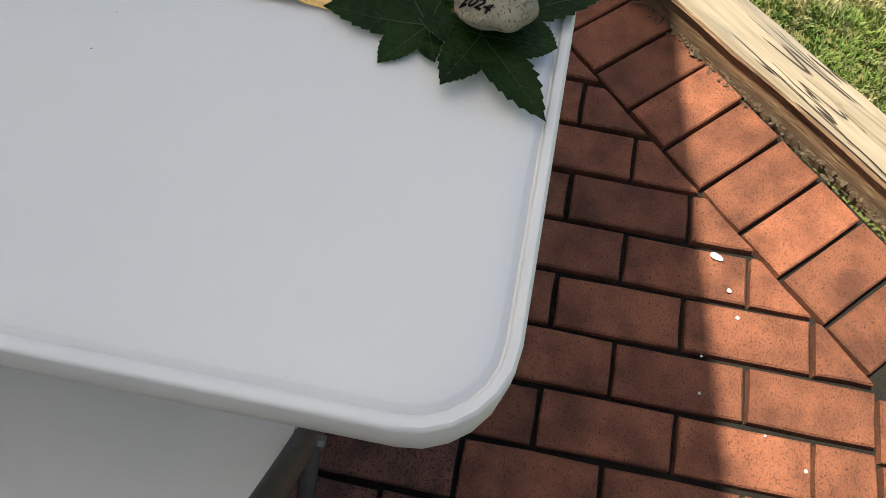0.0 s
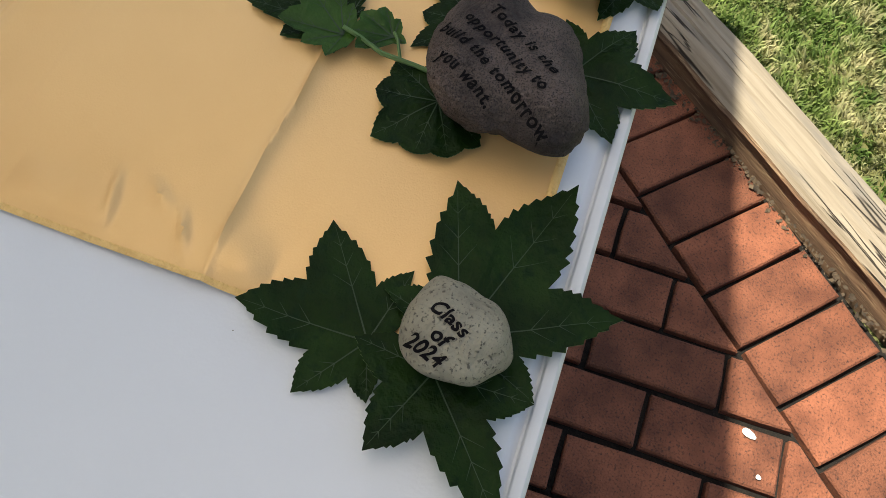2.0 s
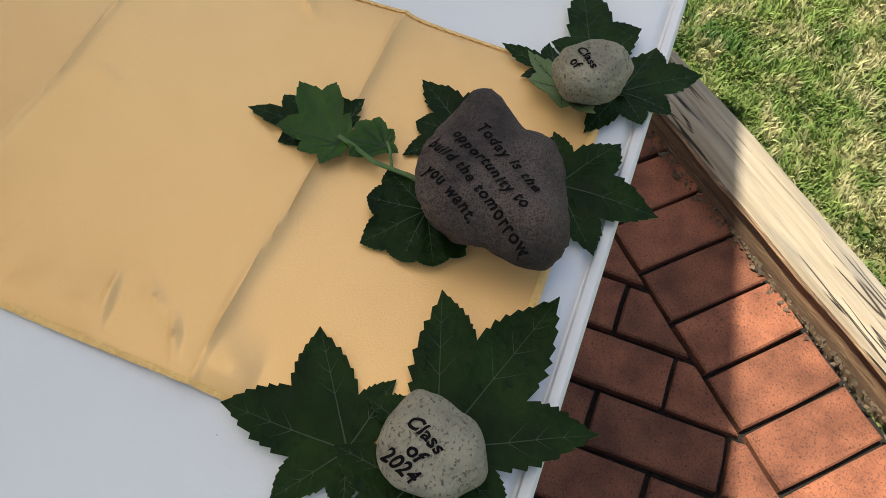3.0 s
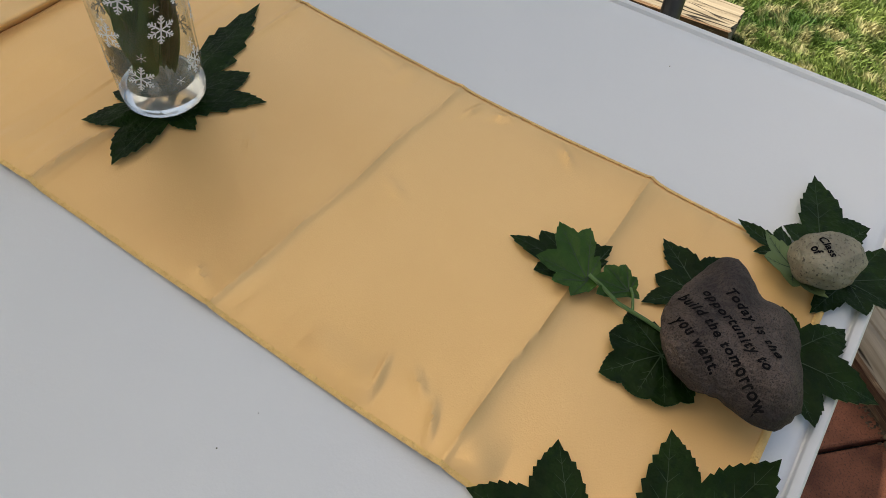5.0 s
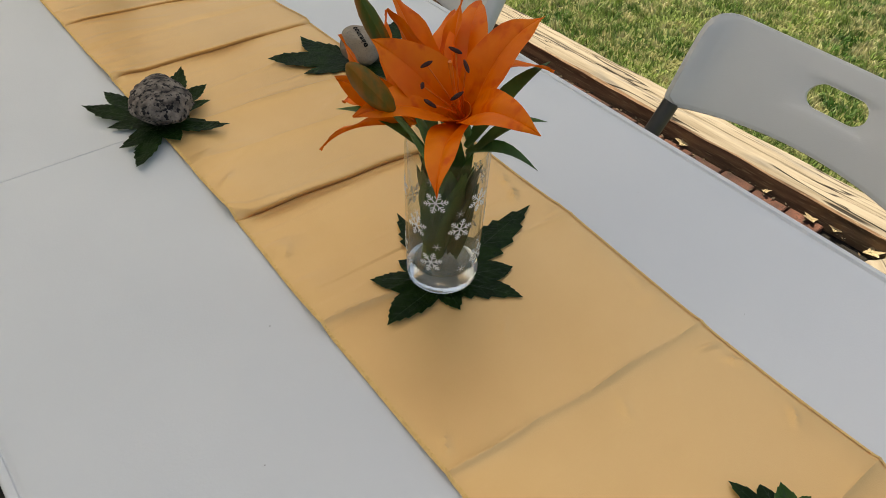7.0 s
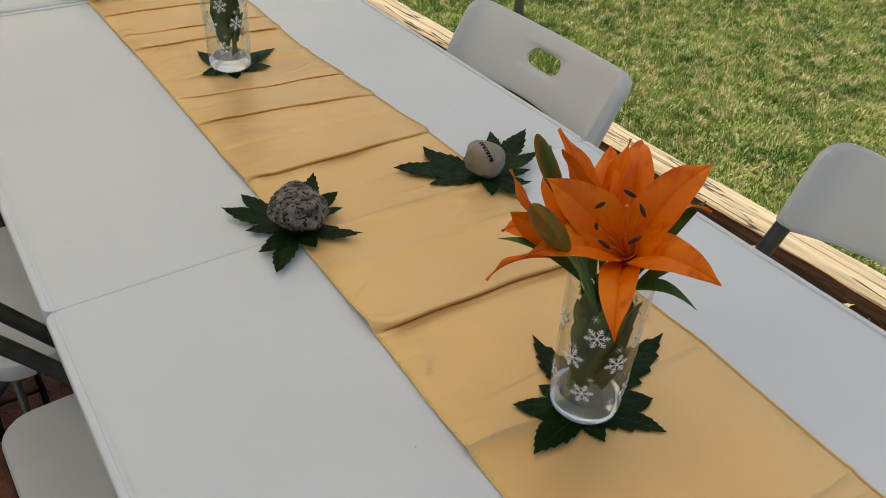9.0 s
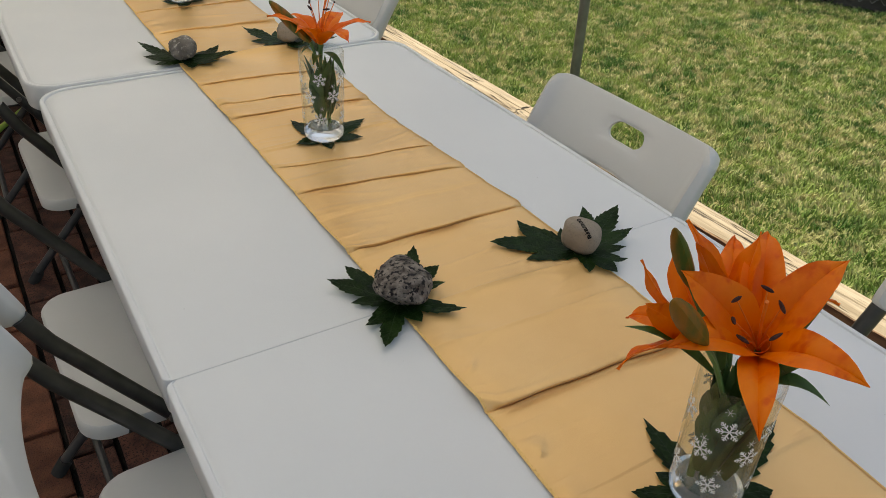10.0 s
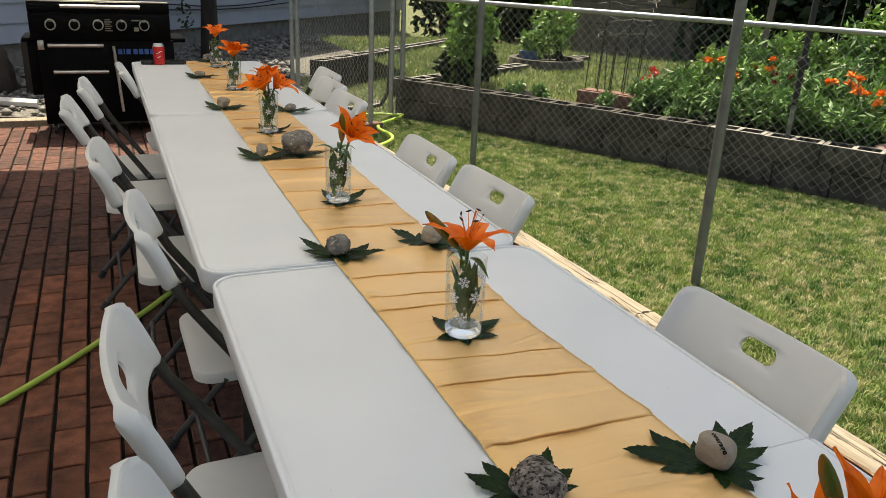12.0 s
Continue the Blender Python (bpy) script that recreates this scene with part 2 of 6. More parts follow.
M_ORFAR = mat("orange_flower", (0.85, 0.20, 0.01), (0.9, 0.27, 0.02), 30, 0.5, rand=0.2, island=True)
M_BLACK = mat("black_enamel", (0.003, 0.003, 0.0035), (0.005, 0.005, 0.006), 12, 0.4, bump=0.05, spec=0.05)
M_STEEL = mat("brushed_steel", (0.55, 0.54, 0.52), (0.45, 0.44, 0.43), 30, 0.35, metal=0.8, stretch=(0.2, 1, 1))
M_BLUE = mat("blue_paint", (0.03, 0.10, 0.36), (0.03, 0.09, 0.32), 60, 0.5)
M_CANRED = mat("red_can", (0.62, 0.02, 0.025), (0.55, 0.015, 0.02), 60, 0.3, metal=0.3)
M_ALU = mat("can_aluminium", (0.65, 0.65, 0.66), (0.55, 0.55, 0.56), 60, 0.3, metal=0.9)
M_WHITE = mat("white_paint", (0.78, 0.78, 0.78), (0.7, 0.7, 0.7), 60, 0.5)
M_SIDING = mat("pale_siding", (0.384, 0.416, 0.496), (0.344, 0.376, 0.448), 3, 0.6, bump=0.1, bscale=80)
M_SHED = mat("grey_shed_board", (0.175, 0.150, 0.122), (0.105, 0.090, 0.074), 6, 0.85, bump=0.5, bscale=60, stretch=(1, 1, 0.2))
M_GRAVEL = mat("pale_gravel", (0.255, 0.2465, 0.2295), (0.136, 0.1318, 0.1232), 25, 0.9, bump=0.8, bscale=120, rand=0.35, island=True)
M_GRIT = mat("pale_grit", (0.20, 0.19, 0.17), (0.09, 0.085, 0.075), 30, 0.95, bump=1.0, bscale=90, c3=(0.03, 0.028, 0.025), fine=60)
M_HOSE = mat("green_hose", (0.42, 0.58, 0.10), (0.36, 0.50, 0.08), 30, 0.5, bump=0.2, bscale=300)
M_BLACKPIPE = mat("black_pipe", (0.03, 0.03, 0.032), (0.05, 0.05, 0.05), 40, 0.5)
M_CANOPY = mat("canopy_cloth", (0.74, 0.75, 0.76), (0.70, 0.71, 0.73), 6, 0.8, bump=0.2, bscale=300, trans=0.17)
M_CHIP = mat("white_chip", (0.80, 0.79, 0.75), (0.7, 0.69, 0.65), 200, 0.8)
M_LITTER = mat("dry_litter", (0.10, 0.072, 0.045), (0.028, 0.02, 0.014), 60, 0.9, rand=0.4, island=True)
M_DRY = mat("dry_leaf", (0.42, 0.34, 0.22), (0.28, 0.21, 0.12), 40, 0.8, bump=0.3, bscale=150)
M_TERRA = mat("planter_clay", (0.20, 0.11, 0.08), (0.14, 0.08, 0.06), 10, 0.9, bump=0.4)
M_BLUEPOT = mat("blue_pot", (0.06, 0.12, 0.20), (0.05, 0.09, 0.16), 20, 0.5)
M_ROCK = mat("pink_rock", (0.34, 0.22, 0.19), (0.26, 0.17, 0.15), 8, 0.9, bump=0.6, bscale=60)

# ---- mesh helpers ----


def part(name, bm, material, parent=None, label="", smooth=True):
    me = bpy.data.meshes.new(name)
    bm.to_mesh(me)
    bm.free()
    for m in material if isinstance(material, (list, tuple)) else [material]:
        me.materials.append(m)
    if smooth:
        me.shade_smooth()
        me.set_sharp_from_angle(angle=radians(42))
    ob = new(name, me)
    ob.parent = parent
    if label:
        ob["label"] = label
    return ob


def bulk(name, verts, faces, material, parent=None, smooth=False):
    me = bpy.data.meshes.new(name)
    verts, faces = np.asarray(verts, np.float32), np.asarray(faces, np.int32)
    k = faces.shape[1]
    me.vertices.add(len(verts))
    me.vertices.foreach_set("co", verts.ravel())
    me.loops.add(faces.size)
    me.loops.foreach_set("vertex_index", faces.ravel())
    me.polygons.add(len(faces))
    me.polygons.foreach_set("loop_start", np.arange(0, faces.size, k, dtype=np.int32))
    me.update(calc_edges=True)
    me.materials.append(material)
    if smooth:
        me.shade_smooth()
    ob = new(name, me)
    ob.parent = parent
    return ob


def thing(name, m, label, category, group="", kind=""):
    e = new(name)
    e.empty_display_size = 0.05
    e.matrix_world = m
    return tagged(e, label, category, group, kind)


def box(bm, x0, x1, y0, y1, z0, z1, bevel=0.0, seg=2, m=None):
    g = bmesh.ops.create_cube(bm, size=1)["verts"]
    bmesh.ops.scale(bm, vec=(x1 - x0, y1 - y0, z1 - z0), verts=g)
    bmesh.ops.translate(bm, vec=((x0 + x1) / 2, (y0 + y1) / 2, (z0 + z1) / 2), verts=g)
    if bevel:
        es = list({e for v in g for e in v.link_edges})
        r = bmesh.ops.bevel(bm, geom=es, offset=bevel, segments=seg, affect="EDGES", profile=0.5)
        g = list({v for f in r["faces"] for v in f.verts} | {v for v in g if v.is_valid})
    if m is not None:
        bmesh.ops.transform(bm, matrix=m, verts=g)
    return g


def tube(bm, pts, r, n=8, caps=True, flat=1.0):
    """A tube along pts; r a number or one per point; flat squeezes the section."""
    pts = [Vector(p) for p in pts]
    rings, up = [], None
    for i, p in enumerate(pts):
        d = (pts[min(i + 1, len(pts) - 1)] - pts[max(i - 1, 0)]).normalized()
        if up is None:
            up = d.orthogonal().normalized()
        up = (up - d * up.dot(d)).normalized()
        side = d.cross(up)
        rr = r[i] if isinstance(r, (list, tuple)) else r
        rings.append([bm.verts.new(p + (up * math.cos(2 * math.pi * k / n) + side * math.sin(2 * math.pi * k / n) * flat) * rr) for k in range(n)])
    for a, b in zip(rings, rings[1:]):
        for k in range(n):
            bm.faces.new((a[k], a[(k + 1) % n], b[(k + 1) % n], b[k]))
    if caps:
        bm.faces.new(rings[0][::-1])
        bm.faces.new(rings[-1])
    return rings


def lathe(bm, prof, n=32, m=None):
    """Turns a profile of (radius, z) about z; a closed profile is given with its first point again at the end."""
    rings = []
    for r, z in prof:
        rings.append([bm.verts.new((max(r, 1e-5) * math.cos(2 * math.pi * k / n), max(r, 1e-5) * math.sin(2 * math.pi * k / n), z)) for k in range(n)])
    for a, b in zip(rings, rings[1:]):
        for k in range(n):
            bm.faces.new((a[k], a[(k + 1) % n], b[(k + 1) % n], b[k]))
    if m is not None:
        bmesh.ops.transform(bm, matrix=m, verts=[v for ring in rings for v in ring])
    return rings


def rounded(x0, x1, y0, y1, rads, inset=0.0, n=7):
    """The outline of a rectangle with its own radius at each corner: x1y0, x1y1, x0y1, x0y0."""
    out = []
    cs = [(x1, y0, -90, rads[0]), (x1, y1, 0, rads[1]), (x0, y1, 90, rads[2]), (x0, y0, 180, rads[3])]
    for cx, cy, a0, r in cs:
        sx, sy = (1 if cx == x1 else -1), (1 if cy == y1 else -1)
        ox, oy = cx - sx * r, cy - sy * r
        rr = max(r - inset, 0.0015)
        kx, ky = ox - sx * max(inset - r, 0), oy - sy * max(inset - r, 0)
        for i in range(n):
            a = radians(a0 + 90 * i / (n - 1))
            out.append((kx + rr * math.cos(a), ky + rr * math.sin(a)))
    return out


def loft(bm, rings, cap0=True, cap1=True):
    vs = [[bm.verts.new(p) for p in ring] for ring in rings]
    n = len(vs[0])
    for a, b in zip(vs, vs[1:]):
        for k in range(n):
            bm.faces.new((a[k], a[(k + 1) % n], b[(k + 1) % n], b[k]))
    if cap0:
        bm.faces.new(vs[0][::-1])
    if cap1:
        bm.faces.new(vs[-1])
    return vs


TOP = 0.74          # height of the table tops

# ---- ground and patio ----
DIAG = 0.585        # inner line of the cut corner's border course: x - y = DIAG
XR, XS = 1.205, 0.035   # inner line of the right border course: x = XR - XS y
YE = -0.60          # inner line of the end border course
YF = 7.30           # far end of the bricks
XL = -3.2

bm = bmesh.new()
bmesh.ops.create_grid(bm, x_segments=60, y_segments=60, size=150)
for v in bm.verts:
    v.co.z = -0.03
ground = part("ground", bm, M_GROUND)
tagged(ground, "dry and green mown lawn running out to the neighbours", "ground", kind="structure")

bm = bmesh.new()
b0 = DIAG + 0.21 * 1.414
pts = [(XL, YE - 0.21), (b0 + YE - 0.21, YE - 0.21), (XR + 0.23, XR + 0.23 - b0), (XR + 0.24 - XS * YF, YF), (XL, YF)]
loft(bm, [[(x, y, -0.028) for x, y in pts], [(x, y, -0.0195) for x, y in pts]])
patio = tagged(part("patio", bm, M_SAND, smooth=False), "red brick patio laid in running bond with dark sandy joints", "patio", kind="structure")

# ---- timber edging ----


def beam(name, a, b, w, h, label):
    """A weathered timber from a to b (inner lower edge at a-b, width to its right), cracked along its grain."""
    a, b = Vector((*a, 0)), Vector((*b, 0))
    d = b - a
    ln = d.length
    rng = random.Random(int(ln * 1000))
    m = Matrix.Translation(a) @ d.to_track_quat("Y", "Z").to_matrix().to_4x4()
    bm = bmesh.new()
    prof = [(0.002, -0.028), (0, 0.02), (0.004, 0.034), (-0.002, 0.05), (0.003, h * 0.78), (0.012, h - 0.006), (0.022, h), (w * 0.3, h + 0.002), (w * 0.42, h + 0.001), (w * 0.44, h - 0.003), (w * 0.46, h + 0.001),
            (w * 0.7, h + 0.002), (w * 0.72, h - 0.002), (w * 0.74, h + 0.001), (w - 0.012, h - 0.001), (w - 0.002, h - 0.012), (w, h * 0.5), (w, -0.028)]
    n = max(12, int(ln / 0.05))
    rows = []
    for i in range(n + 1):
        y = ln * i / n
        row = []
        for k, (x, z) in enumerate(prof):
            j = noise.noise((x * 18, y * 2.6 + ln * 7, z * 18 + k))
            j2 = noise.noise((x * 60 + 5, y * 9, z * 60))
            end = 0.006 if i in (0, n) else 0
            row.append(bm.verts.new((x + j * 0.004 + j2 * 0.002, y + (rng.uniform(-1, 1) * end), z + (j * 0.004 + j2 * 0.0025 if z > 0.01 else 0))))
        rows.append(row)
    for r0, r1 in zip(rows, rows[1:]):
        for k in range(len(prof) - 1):
            f = bm.faces.new((r0[k], r1[k], r1[k + 1], r0[k + 1]))
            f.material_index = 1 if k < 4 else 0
    for e in (rows[0], rows[-1][::-1]):
        bm.faces.new(e)
    bmesh.ops.recalc_face_normals(bm, faces=bm.faces)
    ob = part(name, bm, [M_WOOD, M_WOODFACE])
    ob.matrix_world = m
    return tagged(ob, label, "timber", "edging timbers", "structure")


beam("timber_edging", (0.20, -0.722), (1.29, 0.535), 0.108, 0.07, "weathered split timber edging the patio's cut corner")
for y0, y1 in ((0.36, 2.60), (2.61, 5.05), (5.06, 7.45)):
    beam("timber_edging", (1.443 - XS * y0, y0), (1.443 - XS * y1, y1), 0.116, 0.066, "weathered pale timber edging the brick patio beside lawn")
beam("timber_edging", (-0.9, YE - 0.22), (-3.2, YE - 0.22), 0.13, 0.10, "weathered timber edging the end of the brick patio")
beam("timber_edging", (0.10, YE - 0.24), (-0.88, YE - 0.24), 0.13, 0.10, "weathered timber edging the end of the brick patio")
bm = bmesh.new()
box(bm, -3.2, 1.2, YF + 0.005, YF + 0.14, -0.03, 0.05, 0.008)
tagged(part("timber_edging", bm, M_WOOD), "pale timber edging between bricks and gravel", "timber", "edging timbers", "structure")

# ---- folding tables ----


def top_panel(name, parent, x0, x1, y0, y1, rads, label="", seam=None):
    bm = bmesh.new()
    prof = [(0.030, -0.054), (0.005, -0.054), (0.001, -0.050), (0.0, -0.030), (0.0, -0.0045), (0.0008, -0.0015), (0.0024, 0.0), (0.0066, 0.0), (0.0078, -0.0006), (0.0086, -0.0050), (0.0100, -0.0054), (0.0140, -0.0016), (0.0160, -0.0006), (0.03, -0.0004), (0.05, -0.0004)]
    rings = []
    for ins, z in prof:
        ring = []
        for x, y in rounded(x0, x1, y0, y1, rads, ins):
            if seam == y1:          # a folding seam has no lip: keep its edge close to the joint
                y = y0 + (y - y0) * (y1 - y0 - ins * 0.1) / (y1 - y0 - ins) if y > (y0 + y1) / 2 else y
            elif seam == y0:
                y = y1 - (y1 - y) * (y1 - y0 - ins * 0.1) / (y1 - y0 - ins) if y < (y0 + y1) / 2 else y
            near = seam is not None and abs(y - seam) < 0.012 and z > -0.02
            ring.append((x, y, TOP + (z * 0.3 if near else z)))
        rings.append(ring)
    loft(bm, rings)
    return part(name, bm, M_TABLE, parent, label)


def table(y0, y1, dx, label, folds, x0=-0.385, x1=0.38):
    t = thing("folding_table", pose(dx, (y0 + y1) / 2, 0), label, "table", "row of folding tables")
    c = (y0 + y1) / 2
    hl = (y1 - y0) / 2
    r = 0.060
    if folds is not None:
        fold = folds - c
        top_panel("tabletop_half", t, x0, x1, -hl, fold - 0.0004, (r, 0.012, 0.012, r), seam=fold - 0.0004)
        top_panel("tabletop_half", t, x0, x1, fold + 0.0004, hl, (0.012, r, r, 0.012), seam=fold + 0.0004)
    else:
        top_panel("tabletop", t, x0, x1, -hl, hl, (r, r, r, r))
    for s in (-1, 1):
        yy = s * (hl - 0.28)
        bm = bmesh.new()
        tube(bm, [(-0.27, yy, TOP - 0.056), (-0.27, yy + s * 0.03, 0.05), (-0.255, yy + s * 0.033, 0.02), (-0.2, yy + s * 0.033, 0.014), (0.2, yy + s * 0.033, 0.014), (0.255, yy + s * 0.033, 0.02), (0.27, yy + s * 0.03, 0.05), (0.27, yy, TOP - 0.056)], 0.014, 10)
        part("leg_frame", bm, M_TUBE, t)
        bm = bmesh.new()
        tube(bm, [(0, yy * 0.45, TOP - 0.06), (0, yy + s * 0.02, TOP - 0.36), ], 0.009, 8)
        tube(bm, [(-0.265, yy + s * 0.012, TOP - 0.36), (0.265, yy + s * 0.012, TOP - 0.36)], 0.009, 8)
        part("leg_brace", bm, M_TUBE, t)
    for sx in (-0.30, 0.30):
        bm = bmesh.new()
        box(bm, sx - 0.012, sx + 0.012, -hl + 0.12, hl - 0.12, TOP - 0.072, TOP - 0.056, 0.003)
        part("side_rail", bm, M_TUBE, t)
    return t


table(0.0, 1.832, 0.0, "white plastic folding table with a seam across its middle", 0.940, -0.380, 0.385)
table(1.842, 3.672, -0.006, "white plastic folding table in the middle of the row", None)
table(3.682, 5.45, -0.004, "white plastic folding table at the far end near the grill", None)

# ---- gold runner ----
# creases: where each meets the two hems, its height, and its form: a roll with a sharp foot (0), a step with a sharp top (1), a pressed ridge (2)
FOLDS = [(0.184, 0.180, 1.15, 2), (0.374, 0.358, 1.0, 2), (0.562, 0.54, 0.9, 2), (0.738, 0.715, 2.8, 0), (0.845, 0.83, 0.6, 2), (0.925, 0.90, 0.9, 2), (1.070, 1.066, 1.8, 0), (1.169, 1.16, 0.5, 1), (1.250, 1.212, 1.4, 0), (1.344, 1.30, 0.7, 0), (1.408, 1.42, 1.0, 1), (1.55, 1.53, 1.3, 0), (1.612, 1.60, 1.0, 0), (1.726, 1.70, 1.3, 0)]
y = 1.86
rng = random.Random(5)
while y < 5.4:
    FOLDS.append((y, y + rng.uniform(-0.03, 0.01), rng.uniform(0.8, 1.9), rng.choice((0, 0, 2))))
    y += rng.uniform(0.10, 0.19)
RX0, RX1, RY0, RY1 = -0.119, 0.192, 0.030, 5.42


PUCK = [(0.245, 0.93, 50, 1.0), (0.31, 0.96, -60, 1.1), (0.335, 0.93, -20, 0.9), (0.43, 0.95, 80, 0.6), (0.60, 0.90, 60, 1.2), (0.625, 0.93, 70, 1.0), (0.395, 0.05, 65, 1.0), (0.205, 0.07, 30, 1.2), (0.225, 0.12, 55, 1.0), (0.25, 0.10, 15, 0.8), (0.66, 0.06, 60, 0.7), (0.80, 0.07, 40, 0.9), (0.46, 0.45, 40, 0.5), (0.335, 0.55, 70, 0.6)]


EDGE_Y = (0.03, 0.19, 0.37, 0.53, 0.73, 0.90, 1.10, 1.45, 1.78, 2.10, 3.10, 5.42)
EDGE_L = (-0.119, -0.117, -0.112, -0.108, -0.101, -0.098, -0.100, -0.099, -0.103, -0.104, -0.094, -0.080)
EDGE_R = (0.164, 0.171, 0.177, 0.189, 0.192, 0.192, 0.187, 0.162, 0.172, 0.178, 0.179, 0.186)


def cloth_z(u, y):
    """Height of the runner over the table, and how far its rolls lean to the near end; u runs 0 to 1 across it."""
    e = min(max(u, 0.0), max(1 - u, 0.0))
    z = 0.0010 + 0.0010 * min(1.0, e / 0.04)
    hang = 0.35 + 0.65 * min(1.0, e / 0.10)          # the hems weigh the cloth down
    lean = 0.0
    for a, b, k, top in FOLDS:
        if abs(y - a) > 0.14:
            continue
        c = a + (b - a) * u + 0.0018 * math.sin(u * 4 + a * 40) + 0.0010 * math.sin(u * 17 + a * 90)
        d = y - c
        w = 0.003 + 0.005 * k          # depth of the slope that faces the near end
        if top == 2:
            low = 1.15 * (math.exp(d / 0.009) if d < 0 else math.exp(-d / 0.045))
        elif top:
            low = 0.0 if d < -w else (1 + d / w) ** 1.4 if d < 0 else max(0.0, 1 - d / 0.075) ** 1.8
        else:
            low = 0.0 if d < 0 else math.sin(0.5 * math.pi * d / w) ** 0.9 if d < w else max(0.0, 1 - (d - w) / 0.075) ** 1.6
        press = 0.0017 * math.exp(-abs(d) / 0.0022) if top == 2 else 0.0010 * math.exp(-((d + 0.0036) / 0.0024) ** 2) - 0.0012 * math.exp(-(d / 0.0020) ** 2)
        full = (0.55 + 0.45 * hang) * (0.90 + 0.5 * noise.noise((u * 3.0, a * 31, 7.0)))
        if top == 0:
            lean += 1.15 * w * low * full * min(1.0, e / 0.06)
        z += k * full * (0.0038 * low + press * min(1.0, 1.3 / k))
    w = noise.noise((u * 2.2, y * 6.5, 0.3)) + 0.55 * noise.noise((u * 3.0 + 4, y * 15, 2.2))
    z += 0.0030 * (w + 0.7) * (0.6 if y < 0.6 else 1.0) * hang
    if y > 0.55:
        bend = 0.02 * noise.noise((u * 2.0, y * 3.0, 6.0))
        for f, amp in ((17, 0.0013), (41, 0.0005)):
            f1 = noise.noise((u * 1.3 + f, (y + bend) * f, 9.0))
            z += amp * max(0.0, 1 - abs(f1) * 9) * max(0.0, 0.45 + noise.noise((u * 2.5, y * 5 + f, 4.0)))
    for py, pu, ang, k in PUCK:
        e1, e2 = (u - pu) * 0.286, y - py
        if abs(e2) < 0.04 and abs(e1) < 0.04:
            ca, sa = math.cos(radians(ang)), math.sin(radians(ang))
            al, ac = e1 * ca + e2 * sa, -e1 * sa + e2 * ca
            z += 0.0032 * k * math.exp(-(al / 0.011) ** 2 - (ac / 0.0026) ** 2)
    p = noise.noise((3.3 if u < 0.5 else 8.1, y * 26, 1.0))
    z += max(0, p - 0.2) * 0.010 * math.exp(-((e - 0.05) / 0.05) ** 2) * min(1.0, e / 0.03)
    return max(z, 0.0008), min(lean, 0.022)


def cloth_x(u, y):
    w = 0.0010 * noise.noise((y * 9, 0, 5.0))
    l, r = np.interp(y, EDGE_Y, EDGE_L), np.interp(y, EDGE_Y, EDGE_R)
    return float(l + (r - l) * u + w)


def strip(name, us, parent, material, lift, label=""):
    bm = bmesh.new()
    ys = [RY0 + 0.0016 * j for j in range(1130)]
    ys += [ys[-1] + (RY1 - ys[-1]) * (j + 1) / 950 for j in range(950)]
    rows = []
    for j, y in enumerate(ys):
        row = []
        for u in us:
            z, lean = cloth_z(u, y)
            row.append(bm.verts.new((cloth_x(u, y), y - lean, TOP + z + lift(u, j))))
        rows.append(row)
    for a, b in zip(rows, rows[1:]):
        for k in range(len(us) - 1):
            bm.faces.new((a[k], a[k + 1], b[k + 1], b[k]))
    return part(name, bm, material, parent, label)


runner = thing("table_runner", pose(0, 0, 0), "long gold satin table runner with fold creases and stitched hem", "table runner")
strip("cloth", [k / 66 for k in range(67)], runner, M_RUN, lambda u, j: 0.0)
for name, us in (("hem", (-0.003, 0.0, 0.006, 0.009)), ("hem", (0.991, 0.994, 1.0, 1.003))):
    strip(name, us, runner, M_HEM, lambda u, j: (0.0006 + 0.0005 * (j // 2 % 2)) if -0.001 < u < 1.001 and (u < 0.01 or u > 0.99) else 0.0002, "golden thread edging stitches")
bm = bmesh.new()
rows = []
for j in range(105):
    u = j / 104
    rows.append([bm.verts.new((cloth_x(u, yy), yy, TOP + cloth_z(u, yy)[0] + h + 0.0005 * (j % 2))) for yy, h in ((RY0 - 0.0008, 0.0), (RY0 + 0.0008, 0.0010), (RY0 + 0.0036, 0.0010), (RY0 + 0.0045, 0.0002))])
for a, b in zip(rows, rows[1:]):
    for k in range(3):
        bm.faces.new((a[k], b[k], b[k + 1], a[k + 1]))
part("end_hem", bm, M_HEM, runner)

# ---- folding chairs ----


